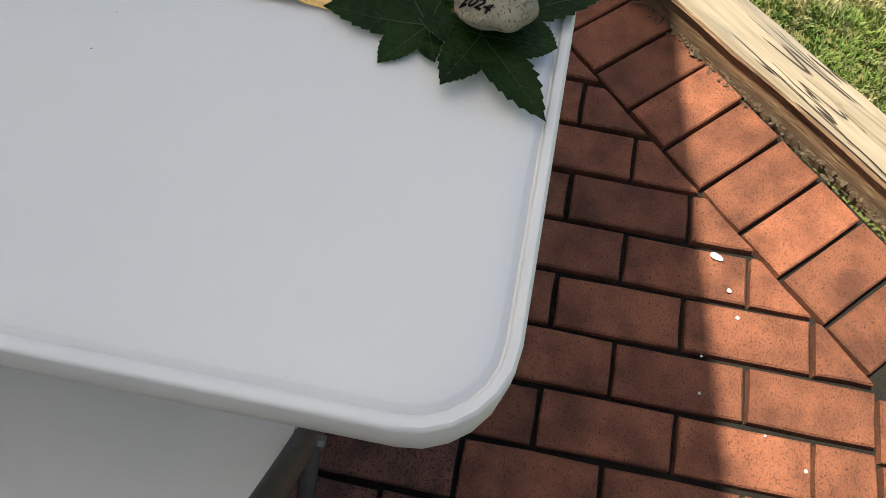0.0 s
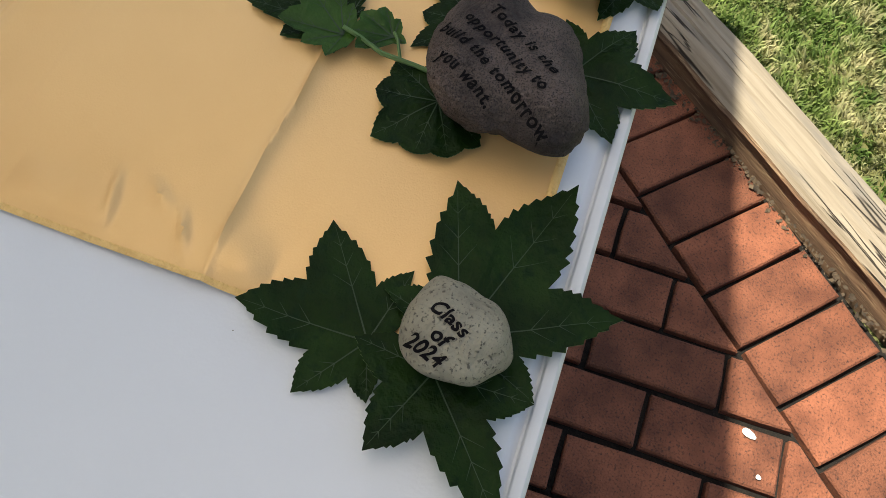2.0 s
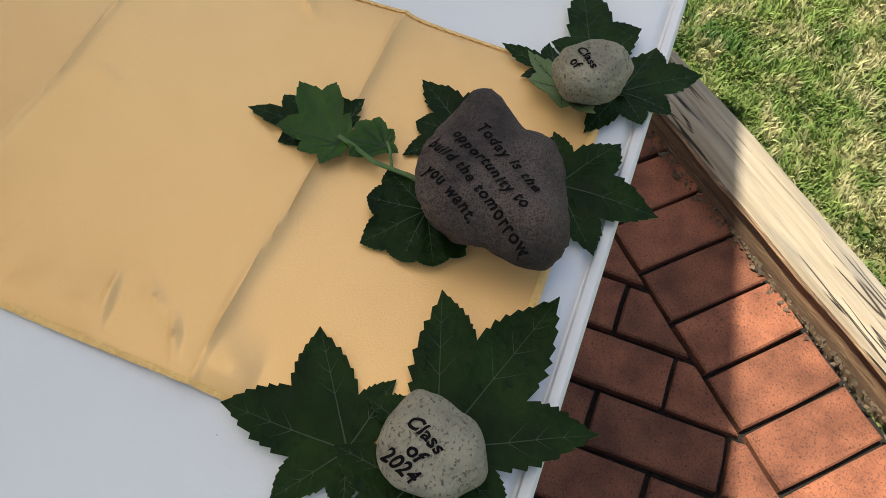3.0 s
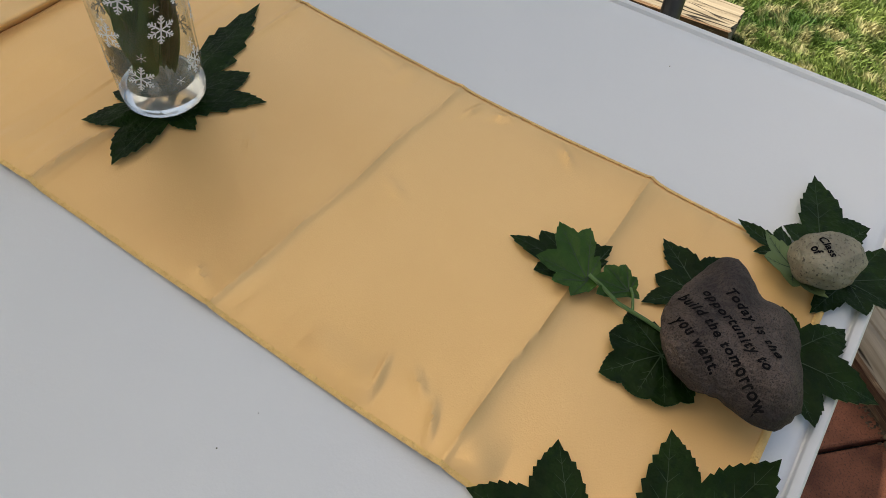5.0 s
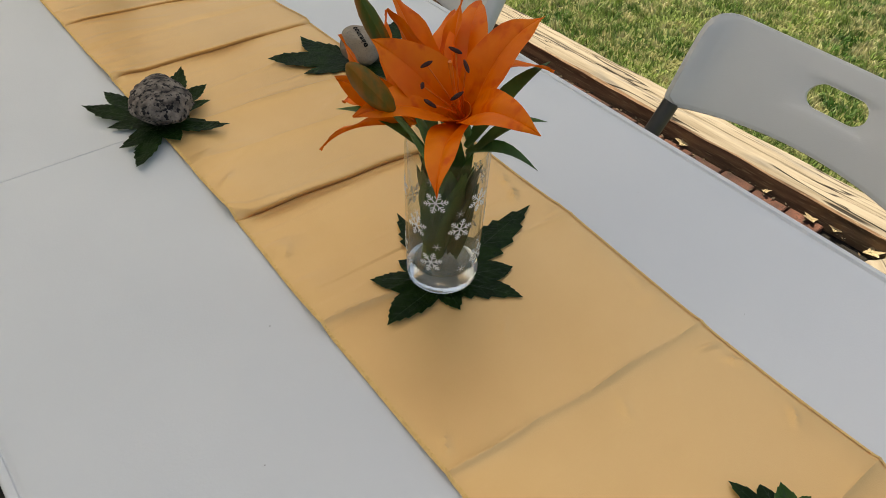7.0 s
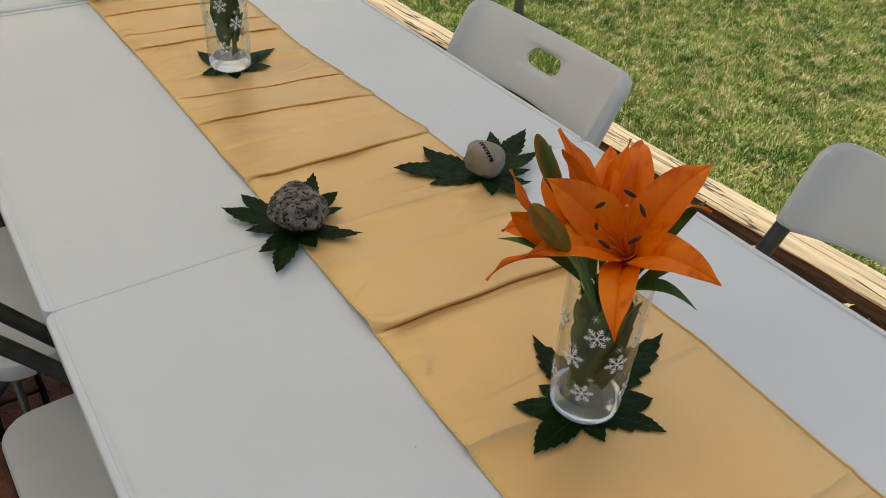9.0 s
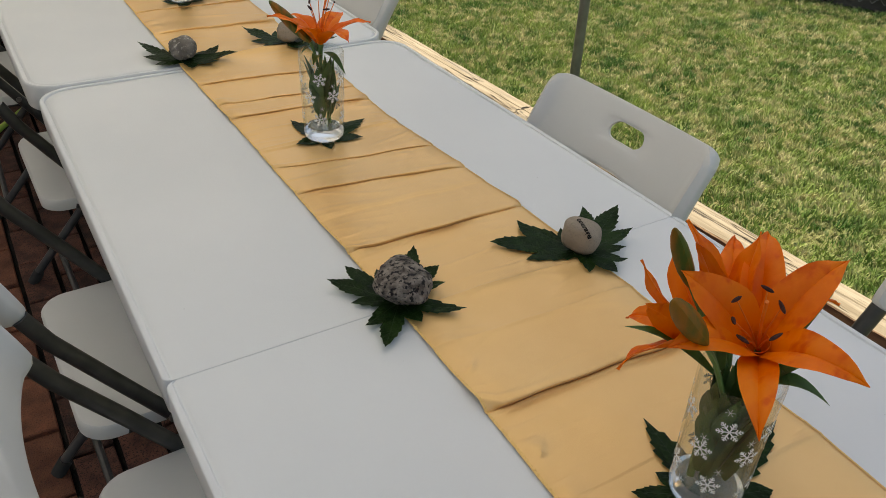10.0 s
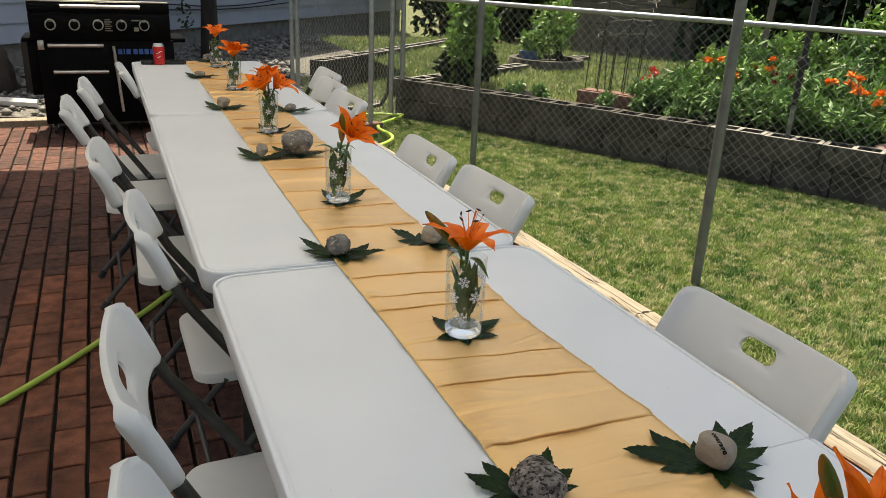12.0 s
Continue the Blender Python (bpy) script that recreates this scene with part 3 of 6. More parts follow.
def build_chair(W=0.211, H=0.150, bend=0.026, SW=0.043, SH=0.0205, cr=0.040, rise=0.027, tilt=0.72):
    c = thing("folding_chair", pose(0, 0, 0), "white plastic folding chair with grey tube frame", "chair", "folding chairs")
    # seat, facing +x, its origin on the ground below the seat's middle
    bm = bmesh.new()
    prof = [(0.012, -0.030), (0.0, -0.026), (0.0, -0.006), (0.004, -0.001), (0.012, 0.0)]
    rings = [[(x, y, 0.43 + z) for x, y in rounded(-0.185, 0.195, -0.195, 0.195, (0.06, 0.06, 0.05, 0.05), i)] for i, z in prof]
    for i, dz in ((0.05, -0.003), (0.11, -0.007)):
        rings.append([(x, y, 0.43 + dz) for x, y in rounded(-0.185, 0.195, -0.195, 0.195, (0.06, 0.06, 0.05, 0.05), i)])
    loft(bm, rings)
    part("seat", bm, M_CHAIR, c)
    # frame line: from the front foot up and back to the top of the back
    foot, head = Vector((0.225, 0, 0.012)), Vector((-0.275, 0, 0.745))
    lean = math.atan2(head.x - foot.x, head.z - foot.z)
    for s in (-1, 1):
        bm = bmesh.new()
        y = s * 0.203
        tube(bm, [(foot.x, y, foot.z), (-0.12, y, 0.52), (-0.19, y * 0.985, 0.622), (-0.2035 - 0.42 * rise, y * 0.962, 0.645 + 0.9 * rise)], 0.0125, 10)
        f = part("front_leg", bm, M_TUBE, c)
        bm = bmesh.new()
        tube(bm, [(foot.x + 0.004, y, 0.0), (foot.x - 0.016, y, 0.03)], 0.0155, 10)
        part("foot_cap", bm, M_FOOT, f)
        bm = bmesh.new()
        y = s * 0.180
        tube(bm, [(-0.235, y, 0.012), (0.02, y, 0.30), (0.085, y, 0.395), (0.12, y, 0.405)], 0.011, 10)
        f = part("rear_leg", bm, M_TUBE, c)
        bm = bmesh.new()
        tube(bm, [(-0.240, y, 0.0), (-0.218, y, 0.03)], 0.0145, 10)
        part("foot_cap", bm, M_FOOT, f)
        bm = bmesh.new()
        tube(bm, [(-0.02, y, 0.395), (-0.085, y, 0.40), (-0.12, y * 1.07, 0.41)], 0.007, 6)
        part("seat_bracket", bm, M_TUBE, c)
        for bx, bz in ((-0.055, 0.425), (0.10, 0.405)):
            bm = bmesh.new()
            tube(bm, [(bx, s * 0.192, bz), (bx, s * 0.221, bz)], 0.007, 8)
            part("bolt", bm, M_BOLT, c)
    for x, z, w in ((0.155, 0.12, 0.2), (-0.155, 0.11, 0.178)):
        bm = bmesh.new()
        tube(bm, [(x, -w, z), (x, w, z)], 0.008, 8)
        part("cross_bar", bm, M_TUBE, c)
    # back panel: a bowed, rounded sheet with a slot for the hand
    bm = bmesh.new()
    T, SC = 0.0065, H * 0.635
    line = rounded(-W, W, 0, H, (0.012, cr, cr, 0.012), 0, 9)
    line.append(line[0])
    run = [0.0]
    for p, q in zip(line, line[1:]):
        run.append(run[-1] + math.hypot(q[0] - p[0], q[1] - p[1]))
    outer, k = [], 0
    for i in range(88):
        s = run[-1] * i / 88
        while run[k + 1] < s:
            k += 1
        f = (s - run[k]) / (run[k + 1] - run[k])
        outer.append((line[k][0] + (line[k + 1][0] - line[k][0]) * f, line[k][1] + (line[k + 1][1] - line[k][1]) * f))
    inner = []
    for y, z in outer:
        d = Vector((SW * y / W, SH * (z - SC) / (H / 2))).normalized()
        lo, hi = 0.0, 0.1
        for _ in range(24):
            mid = (lo + hi) / 2
            p = d * mid
            dist = math.hypot(max(0, abs(p.x) - (SW - SH)), p.y) - SH
            lo, hi = (mid, hi) if dist < 0 else (lo, mid)
        inner.append((d.x * lo, SC + d.y * lo))

    def at(p, off):
        y, z = p
        bow = -bend * (1 - (y / W) ** 2)
        k = 1.0 + 0.25 * (z / H)
        return Vector((bow * k + off - 0.012 * (z / H) ** 2, y, z))
    fr = [(1, 0), (0.985, 0), (0.96, 0), (0.925, 0), (0.88, 0), (0.83, 0), (0.76, 0), (0.65, 0), (0.5, 0), (0.35, 0), (0.2, 0), (0.1, 0), (0.03, 0), (0, 0)]
    front, back = [], []
    for lev, sgn in ((front, 1), (back, -1)):
        for t, _ in fr:
            ring = []
            for po, pi in zip(outer, inner):
                q = (pi[0] + (po[0] - pi[0]) * t, pi[1] + (po[1] - pi[1]) * t)
                q = (q[0], q[1] + 0.026 * max(0, 1 - (q[0] / (W - 0.022)) ** 2) * max(0, 1 - q[1] / 0.10))
                sleeve = 0.0135 * math.exp(-((W - 0.015 - abs(q[0])) / 0.014) ** 2)
                off = sgn * (T + sleeve) * (1.0 if 0.15 < t < 0.95 else 0.82 if 0.05 < t < 0.99 else 0.45)
                ring.append(bm.verts.new(at(q, off)))
            lev.append(ring)
    n = len(outer)
    for a, b in zip(front, front[1:]):
        for k in range(n):
            bm.faces.new((a[k], a[(k + 1) % n], b[(k + 1) % n], b[k]))
    for a, b in zip(back, back[1:]):
        for k in range(n):
            bm.faces.new((b[k], b[(k + 1) % n], a[(k + 1) % n], a[k]))
    for k in range(n):
        bm.faces.new((back[0][k], back[0][(k + 1) % n], front[0][(k + 1) % n], front[0][k]))
        bm.faces.new((front[-1][k], front[-1][(k + 1) % n], back[-1][(k + 1) % n], back[-1][k]))
    bmesh.ops.recalc_face_normals(bm, faces=bm.faces)
    bmesh.ops.transform(bm, matrix=Matrix.Translation((-0.2055 - 0.42 * rise, 0, 0.6386 + 0.907 * rise)) @ Matrix.Rotation(lean * tilt, 4, "Y"), verts=bm.verts)
    part("backrest", bm, M_CHAIR, c)
    return c


chair = build_chair()
LEFT_X, RIGHT_X = -0.285, 0.25
LEFT = [(0.36, 0, 0), (0.95, 0.0, 2), (1.43, -0.003, 1), (2.17, 0.055, 1), (2.83, -0.033, -1), (3.62, -0.14, 1), (4.12, -0.085, 0), (4.67, 0.09, 2)]
RIGHT = [(0.495, 0.10, 0), (1.19, -0.022, 0), (2.22, -0.045, 1), (2.70, -0.065, -1), (3.75, -0.04, 2), (4.2, 0.0, 0), (4.58, 0.08, -1)]
far_chair = build_chair(0.200, 0.150, 0.005, 0.042, 0.017, 0.028, 0.047)
left_chair = build_chair(W=0.205, bend=0.018, tilt=0.54)
first = far_first = True
for y, dx, a in LEFT:
    m = pose(LEFT_X + dx, y, 0, 0, 0, a)
    if y > 3.0:
        m = pose(LEFT_X + dx + 0.02, y, 0, 0, 0, a)
        if far_first:
            far_chair.matrix_world = m
            far_first = False
        else:
            copy_thing(far_chair, m)
    elif first:
        left_chair.matrix_world = m
        first = False
    else:
        copy_thing(left_chair, m)
for k, (y, dx, a) in enumerate(RIGHT):
    m = pose(RIGHT_X + dx, y, 0, 0, 0, 180 + a)
    if k:
        copy_thing(chair, m)
    else:
        chair.matrix_world = m

# ---- canopy over the tables (its cloth is above the view) ----
canopy = thing("canopy", pose(0, 0, 0), "white cloth canopy on grey poles shading the tables", "canopy")
CX0, CX1, CY0, CY1, CH, RISE = -2.6, 1.0, 0.575, 6.9, 2.05, 0.77
bm = bmesh.new()
ridge = (CX0 + CX1) / 2
rows = []
for i in range(13):
    x = CX0 + (CX1 - CX0) * i / 12
    z = CH + RISE * (1 - abs(x - ridge) / (CX1 - ridge))
    rows.append([bm.verts.new((x, CY0 + (CY1 - CY0) * j / 24, z - 0.03 * math.sin(j / 24 * math.pi * 4) ** 2)) for j in range(25)])
for a, b in zip(rows, rows[1:]):
    for k in range(24):
        bm.faces.new((a[k], a[k + 1], b[k + 1], b[k]))
bmesh.ops.solidify(bm, geom=bm.faces[:], thickness=0.004)
part("canopy_cloth", bm, M_CANOPY, canopy)
for x in (CX0, CX1):
    for px, y in (((1.985, 2.965), (1.925, 5.40)) if x > 0 else ((x, 0.7), (x, 3.4), (x, 6.8))):
        bm = bmesh.new()
        tube(bm, [(px, y, -0.03), (px, y, CH)], 0.0235, 12)
        part("pole", bm, M_POLE, canopy)
        if px > x:
            bm = bmesh.new()
            tube(bm, [(px, y, CH - 0.01), (x, y, CH)], 0.016, 8)
            part("arm", bm, M_POLE, canopy)
    bm = bmesh.new()
    tube(bm, [(x, CY0, CH), (x, CY1, CH)], 0.02, 8)
    part("eave_bar", bm, M_POLE, canopy)

# ---- garden: retaining wall, fence, terrace ----
WA, WB = Vector((1.994, 7.35, 0)), Vector((5.664, 1.10, 0))       # foot of the block wall
WD = (WB - WA).normalized()
WN = Vector((-WD.y, WD.x, 0))                                   # away from the lawn
if WN.x < 0:
    WN = -WN


def wall_pose(s, off=0.0, z=0.0):
    return Matrix.Translation(WA + WD * s + WN * off + Vector((0, 0, z))) @ Matrix(((WD.x, WN.x, 0, 0), (WD.y, WN.y, 0, 0), (0, 0, 1, 0), (0, 0, 0, 1)))


def solid_block():
    bm = bmesh.new()
    box(bm, 0.003, 0.387, 0, 0.19, 0.003, 0.188, 0.006, 1)
    me = bpy.data.meshes.new("block")
    bm.to_mesh(me)
    bm.free()
    me.materials.append(M_BLOCK)
    return me


def hollow_block(top_tone):
    bm = bmesh.new()
    zs = (0.003, 0.172)
    for x0, x1, y0, y1 in ((0.003, 0.387, 0, 0.032), (0.003, 0.387, 0.158, 0.19), (0.003, 0.035, 0.032, 0.158), (0.180, 0.212, 0.032, 0.158), (0.355, 0.387, 0.032, 0.158)):
        box(bm, x0, x1, y0, y1, *zs)
    bmesh.ops.remove_doubles(bm, verts=bm.verts, dist=0.0001)
    # paler top faces: sunlight on the blocks is put into their colour
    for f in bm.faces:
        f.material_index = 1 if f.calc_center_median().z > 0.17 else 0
    me = bpy.data.meshes.new("hollow_block")
    bm.to_mesh(me)
    bm.free()
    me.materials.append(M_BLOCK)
    me.materials.append(top_tone)
    return me


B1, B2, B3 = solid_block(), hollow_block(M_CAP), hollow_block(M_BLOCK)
wall = thing("garden_wall", pose(0, 0, 0), "low grey concrete block retaining wall along the lawn", "wall", kind="structure")
rng = random.Random(3)
for row in range(2):
    s, k = (0.0 if row == 0 else -0.1), 0
    while s < (WB - WA).length:
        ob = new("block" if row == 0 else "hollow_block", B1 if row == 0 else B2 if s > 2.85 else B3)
        ob.parent = wall
        ob.matrix_world = wall_pose(s + rng.uniform(-0.002, 0.002), rng.uniform(-0.008, 0.008), -0.03 + 0.19 * row + rng.uniform(-0.003, 0.004))
        s += 0.39
# return wall at the near-left end of the bed
for row in range(2):
    for k in range(9):
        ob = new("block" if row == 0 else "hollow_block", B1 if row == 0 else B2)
        ob.parent = wall
        ob.matrix_world = wall_pose(0.19, 0.19 + 0.39 * k + (0.0 if row else 0.02), -0.03 + 0.19 * row) @ Matrix.Rotation(radians(90), 4, "Z")
# terrace behind the wall
bm = bmesh.new()
p0, p1 = WA + WD * 0.1 + WN * 0.19, WB + WN * 0.19
q = [p0, p1, p1 + WN * 14 + WD * 6, p0 + WN * 14 + WD * 0]
loft(bm, [[(v.x, v.y, -0.03) for v in q], [(v.x, v.y, 0.26) for v in q]])
bmesh.ops.recalc_face_normals(bm, faces=bm.faces)
tagged(part("terrace", bm, M_GROUND, smooth=False), "raised garden lawn behind the block wall", "ground", kind="structure")
bm = bmesh.new()
q = [WA + WD * 0.4 + WN * 0.2, WB + WN * 0.2, WB + WN * 1.9, WA + WD * 3.2 + WN * 1.9, WA + WD * 2.6 + WN * 0.5, WA + WD * 0.4 + WN * 0.45]
loft(bm, [[(v.x, v.y, 0.2) for v in q], [(v.x, v.y, 0.285) for v in q]])
bmesh.ops.recalc_face_normals(bm, faces=bm.faces)
tagged(part("flower_bed", bm, M_SOIL, smooth=False), "dark soil of the raised flower bed", "soil", kind="structure")


def chain_fence(name, a, b, h, posts, label, step=0.036, gap=0.03):
    """Chain-link mesh from a to b with posts at the given distances."""
    a, b = Vector((*a, 0)), Vector((*b, 0))
    d = (b - a).normalized()
    ln = (b - a).length
    f = thing(name, Matrix.Translation(a) @ Matrix(((d.x, -d.y, 0, 0), (d.y, d.x, 0, 0), (0, 0, 1, 0), (0, 0, 0, 1))), label, "fence")
    V, F = [], []
    nz = int((h - gap) / step)
    for i in range(int(ln / step)):
        x0 = i * step
        prev = None
        for j in range(nz + 1):
            x = x0 + (step * 0.5 if (i + j) % 2 else -step * 0.5)
            c = (x, 0.004 if j % 2 else -0.004, gap + j * step)
            base = len(V)
            V += [(c[0] - 0.0012, c[1], c[2]), (c[0] + 0.0012, c[1] - 0.0012, c[2]), (c[0] + 0.0012, c[1] + 0.0012, c[2])]
            if prev is not None:
                for k in range(3):
                    F.append((prev + k, prev + (k + 1) % 3, base + (k + 1) % 3, base + k))
            prev = base
    bulk("wire_mesh", V, F, M_WIRE, f)
    bm = bmesh.new()
    tube(bm, [(0, 0, h), (ln, 0, h)], 0.019, 10)
    part("top_rail", bm, M_GALV, f)
    for s in posts:
        bm = bmesh.new()
        tube(bm, [(s, 0.0, -0.03), (s, 0.0, h + 0.0)], 0.022, 10)
        p = part("post", bm, M_GALV, f)
        bm = bmesh.new()
        tube(bm, [(s, 0.0, h + 0.0), (s, 0, h + 0.035), (s, 0, h + 0.045)], [0.026, 0.024, 0.008], 10)
        part("post_cap", bm, M_GALV, p)
    return f


fa = WA - WN * 0.06
fb = WB - WN * 0.06
chain_fence("chain_link_fence", fa.xy, fb.xy, 1.085, (0.0, 5.6, 7.2), "galvanised chain-link fence standing before the block wall")
chain_fence("chain_link_fence", (1.56, 6.76), (2.06, 7.33), 1.25, (0.0, 0.74), "narrow chain-link gate beside the patio's far corner")
chain_fence("chain_link_fence", (1.53, 6.80), (1.27, 8.60), 1.2, (1.62, 1.78), "chain-link fence running back beside the gravel")
# black strap and grip on one garden stake
stake = thing("garden_stake", pose(3.90, 4.37, 0), "grey stake with a black clamp tied at the fence", "stake")
bm = bmesh.new()
tube(bm, [(0, 0, -0.03), (0.03, 0, 1.45)], 0.017, 8)
part("rod", bm, M_POLE, stake)
bm = bmesh.new()
tube(bm, [(0.011, 0, 0.55), (0.03, 0, 1.42)], 0.021, 8)
box(bm, -0.01, 0.05, -0.03, 0.03, 0.80, 0.88, 0.005)
part("clamp", bm, M_FOOT, stake)

# a pale wooden post and climbing strings behind the bed
post = thing("garden_stake", wall_pose(2.92, 1.3, 0.26), "pale weathered wooden stake among the plants", "stake")
bm = bmesh.new()
box(bm, -0.022, 0.022, -0.022, 0.022, 0, 1.9, 0.004, 1, Matrix.Rotation(radians(3), 4, "Y"))
part("rod", bm, M_SHED, post)
strings = thing("trellis_strings", wall_pose(3.2, 2.9, 0.26), "pale twine strung up for climbing plants", "trellis")
rng = random.Random(17)
for k in range(12):
    bm = bmesh.new()
    x = 0.24 * k + rng.uniform(-0.06, 0.06)
    tube(bm, [(x, 0, 0.3), (x + rng.uniform(-0.04, 0.04), 0.02, 1.1), (x + rng.uniform(-0.10, 0.10), 0, 2.1)], 0.0045, 5)
    part("string", bm, M_CAP, strings)
for x in (-0.25, 2.9):
    bm = bmesh.new()
    tube(bm, [(x, 0, 0), (x, 0, 2.12)], 0.014, 6)
    part("pole", bm, M_BARK, strings)
bm = bmesh.new()
tube(bm, [(-0.3, 0, 2.1), (2.95, 0, 2.1)], 0.010, 6)
part("top_bar", bm, M_BARK, strings)

# ---- foliage helpers ----


def leaf_cloud(center, radii, n, size, seed, long=1.6, droop=0.0, shell=0.5):
    r = np.random.RandomState(seed)
    d = r.normal(size=(n, 3))
    d /= np.linalg.norm(d, axis=1)[:, None]
    rad = shell + (1 - shell) * r.rand(n) ** 0.6
    rad *= 0.78 + 0.3 * np.sin(d[:, 0] * 5 + seed) * np.sin(d[:, 1] * 4 + seed * 2) + 0.12 * r.rand(n)
    c = np.array(center) + d * rad[:, None] * np.array(radii)
    ax = d * 0.7 + r.normal(size=(n, 3)) * 0.8
    ax[:, 2] -= droop
    ax /= np.linalg.norm(ax, axis=1)[:, None]
    sd = np.cross(ax, r.normal(size=(n, 3)))
    sd /= np.linalg.norm(sd, axis=1)[:, None] + 1e-6
    up = np.cross(sd, ax)
    s = size * (0.6 + 0.8 * r.rand(n))[:, None]
    p0, p1 = c - ax * s * long * 0.5, c + ax * s * long * 0.5
    l, rr = c + sd * s * 0.4 - up * s * 0.12, c - sd * s * 0.4 - up * s * 0.12
    V = np.stack([p0, l, p1, rr], 1).reshape(-1, 3)
    i = np.arange(n)[:, None] * 4
    F = np.concatenate([i + [0, 1, 2], i + [0, 2, 3]], 0)
    return V, F


def join(parts):
    V, F, o = [], [], 0
    for v, f in parts:
        V.append(v)
        F.append(f + o)
        o += len(v)
    return np.concatenate(V), np.concatenate(F)


def shrub(name, x, y, z, h, w, n, size, material, label, seed, category="shrub", long=1.6, lobes=5, under=None):
    t = thing(name, pose(x, y, z), label, category)
    rng = random.Random(seed)
    bm = bmesh.new()
    cl = []
    for k in range(lobes):
        a = rng.uniform(0, 6.28)
        rr = w * rng.uniform(0.1, 0.55)
        c = Vector((rr * math.cos(a), rr * math.sin(a), h * rng.uniform(0.45, 0.8)))
        tube(bm, [(c.x * 0.15, c.y * 0.15, 0), (c.x * 0.4, c.y * 0.4, c.z * 0.5), tuple(c)], [0.012, 0.008, 0.004], 5)
        cl.append(leaf_cloud(c, (w * 0.55, w * 0.55, h * 0.36), n // lobes, size, seed * 7 + k, long))
    cl.append(leaf_cloud((0, 0, h * 0.4), (w * 0.8, w * 0.8, h * 0.42), n // 3, size, seed * 7 + 91, long))
    part("stems", bm, M_STEM, t)
    V, F = join(cl)
    bulk("leaves", V, F, material, t)
    # near-black leaves low in the plant put its inner shade into colour
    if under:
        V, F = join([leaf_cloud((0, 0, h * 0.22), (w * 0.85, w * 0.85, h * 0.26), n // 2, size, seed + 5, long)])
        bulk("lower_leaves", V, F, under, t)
    return t


def wpt(s, off):
    v = WA + WD * s + WN * off
    return v.x, v.y


# planting in the raised bed
x, y = wpt(0.38, 0.62)
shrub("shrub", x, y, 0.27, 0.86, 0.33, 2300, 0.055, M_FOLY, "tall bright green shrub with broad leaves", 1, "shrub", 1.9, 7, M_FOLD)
rng = random.Random(21)
k = 1
for off, hh, mt, step in ((0.42, 0.30, M_FOL, 0.26), (0.80, 0.44, M_FOL, 0.28), (1.25, 0.58, M_FOL, 0.34), (1.75, 0.66, M_FOLY, 0.40), (2.2, 0.78, M_FOLY, 0.45)):
    s = 2.3 + off * 0.25
    while s < 6.6:
        k += 1
        x, y = wpt(s + rng.uniform(-0.05, 0.05), off + rng.uniform(-0.08, 0.08))
        h = hh * rng.uniform(0.8, 1.2)
        m = mt if rng.random() < 0.7 else (M_FOLY if mt is M_FOL else M_FOL)
        lb = "bushy green garden perennial with narrow leaves" if m is M_FOL else "bright green leafy vine in the bed"
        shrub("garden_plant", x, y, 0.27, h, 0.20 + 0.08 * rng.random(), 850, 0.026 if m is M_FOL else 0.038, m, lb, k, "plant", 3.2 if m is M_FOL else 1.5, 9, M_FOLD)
        s += step * rng.uniform(0.85, 1.15)
for k, s in enumerate((1.15, 1.45, 2.05, 2.35, 2.65)):
    x, y = wpt(s, 0.28)
    shrub("seedling", x, y, 0.26, 0.16, 0.11, 160, 0.035, M_FOL, "small green seedling planted along the wall", 60 + k, "seedling", lobes=3)


def far_flowers(name, x, y, z, n, material, label, seed, size=0.038, spread=0.085):
    t = thing(name, pose(x, y, z), label, "flowers")
    rng = random.Random(seed)
    for k in range(n):
        c = Vector((rng.uniform(-spread, spread), rng.uniform(-spread, spread), rng.uniform(-0.04, 0.05)))
        bm = bmesh.new()
        tube(bm, [(c.x * 0.4, c.y * 0.4, -0.28), tuple(c)], 0.004, 4)
        part("stem", bm, M_STEM, t)
        v, f = leaf_cloud(c, (size * 0.7, size * 0.7, size * 0.35), 26, size * 0.8, seed * 31 + k, 1.7, 0, 0.2)
        bulk("bloom", v, f, material, t)


for s, off, z, n, mt, lb, nm in ((2.71, 0.70, 0.72, 3, M_ORFAR, "orange lilies blooming in the bed", "lilies"), (2.97, 0.60, 0.67, 3, M_ORFAR, "orange lilies blooming in the bed", "lilies"), (3.12, 0.9, 0.73, 4, M_ORFAR, "orange lilies blooming in the bed", "lilies"), (3.3, 0.75, 0.66, 6, M_CRIM, "dark crimson flowers in the bed", "crimson_flowers"),
                                 (3.62, 0.65, 0.66, 3, M_ORFAR, "orange lilies blooming in the bed", "lilies"), (3.83, 0.6, 0.70, 4, M_ORFAR, "orange lilies blooming in the bed", "lilies"), (3.96, 0.4, 0.67, 4, M_ORFAR, "orange lilies blooming in the bed", "lilies"), (4.02, 0.35, 0.58, 3, M_ORFAR, "orange lilies blooming in the bed", "lilies"), (4.4, 0.6, 0.68, 4, M_ORFAR, "orange lilies blooming in the bed", "lilies"), (2.26, 0.6, 0.58, 6, M_RED, "bright red flower head in the bed", "red_flowers")):
    x, y = wpt(s, off)
    far_flowers(nm, x, y, z, n, mt, lb, int(s * 100))

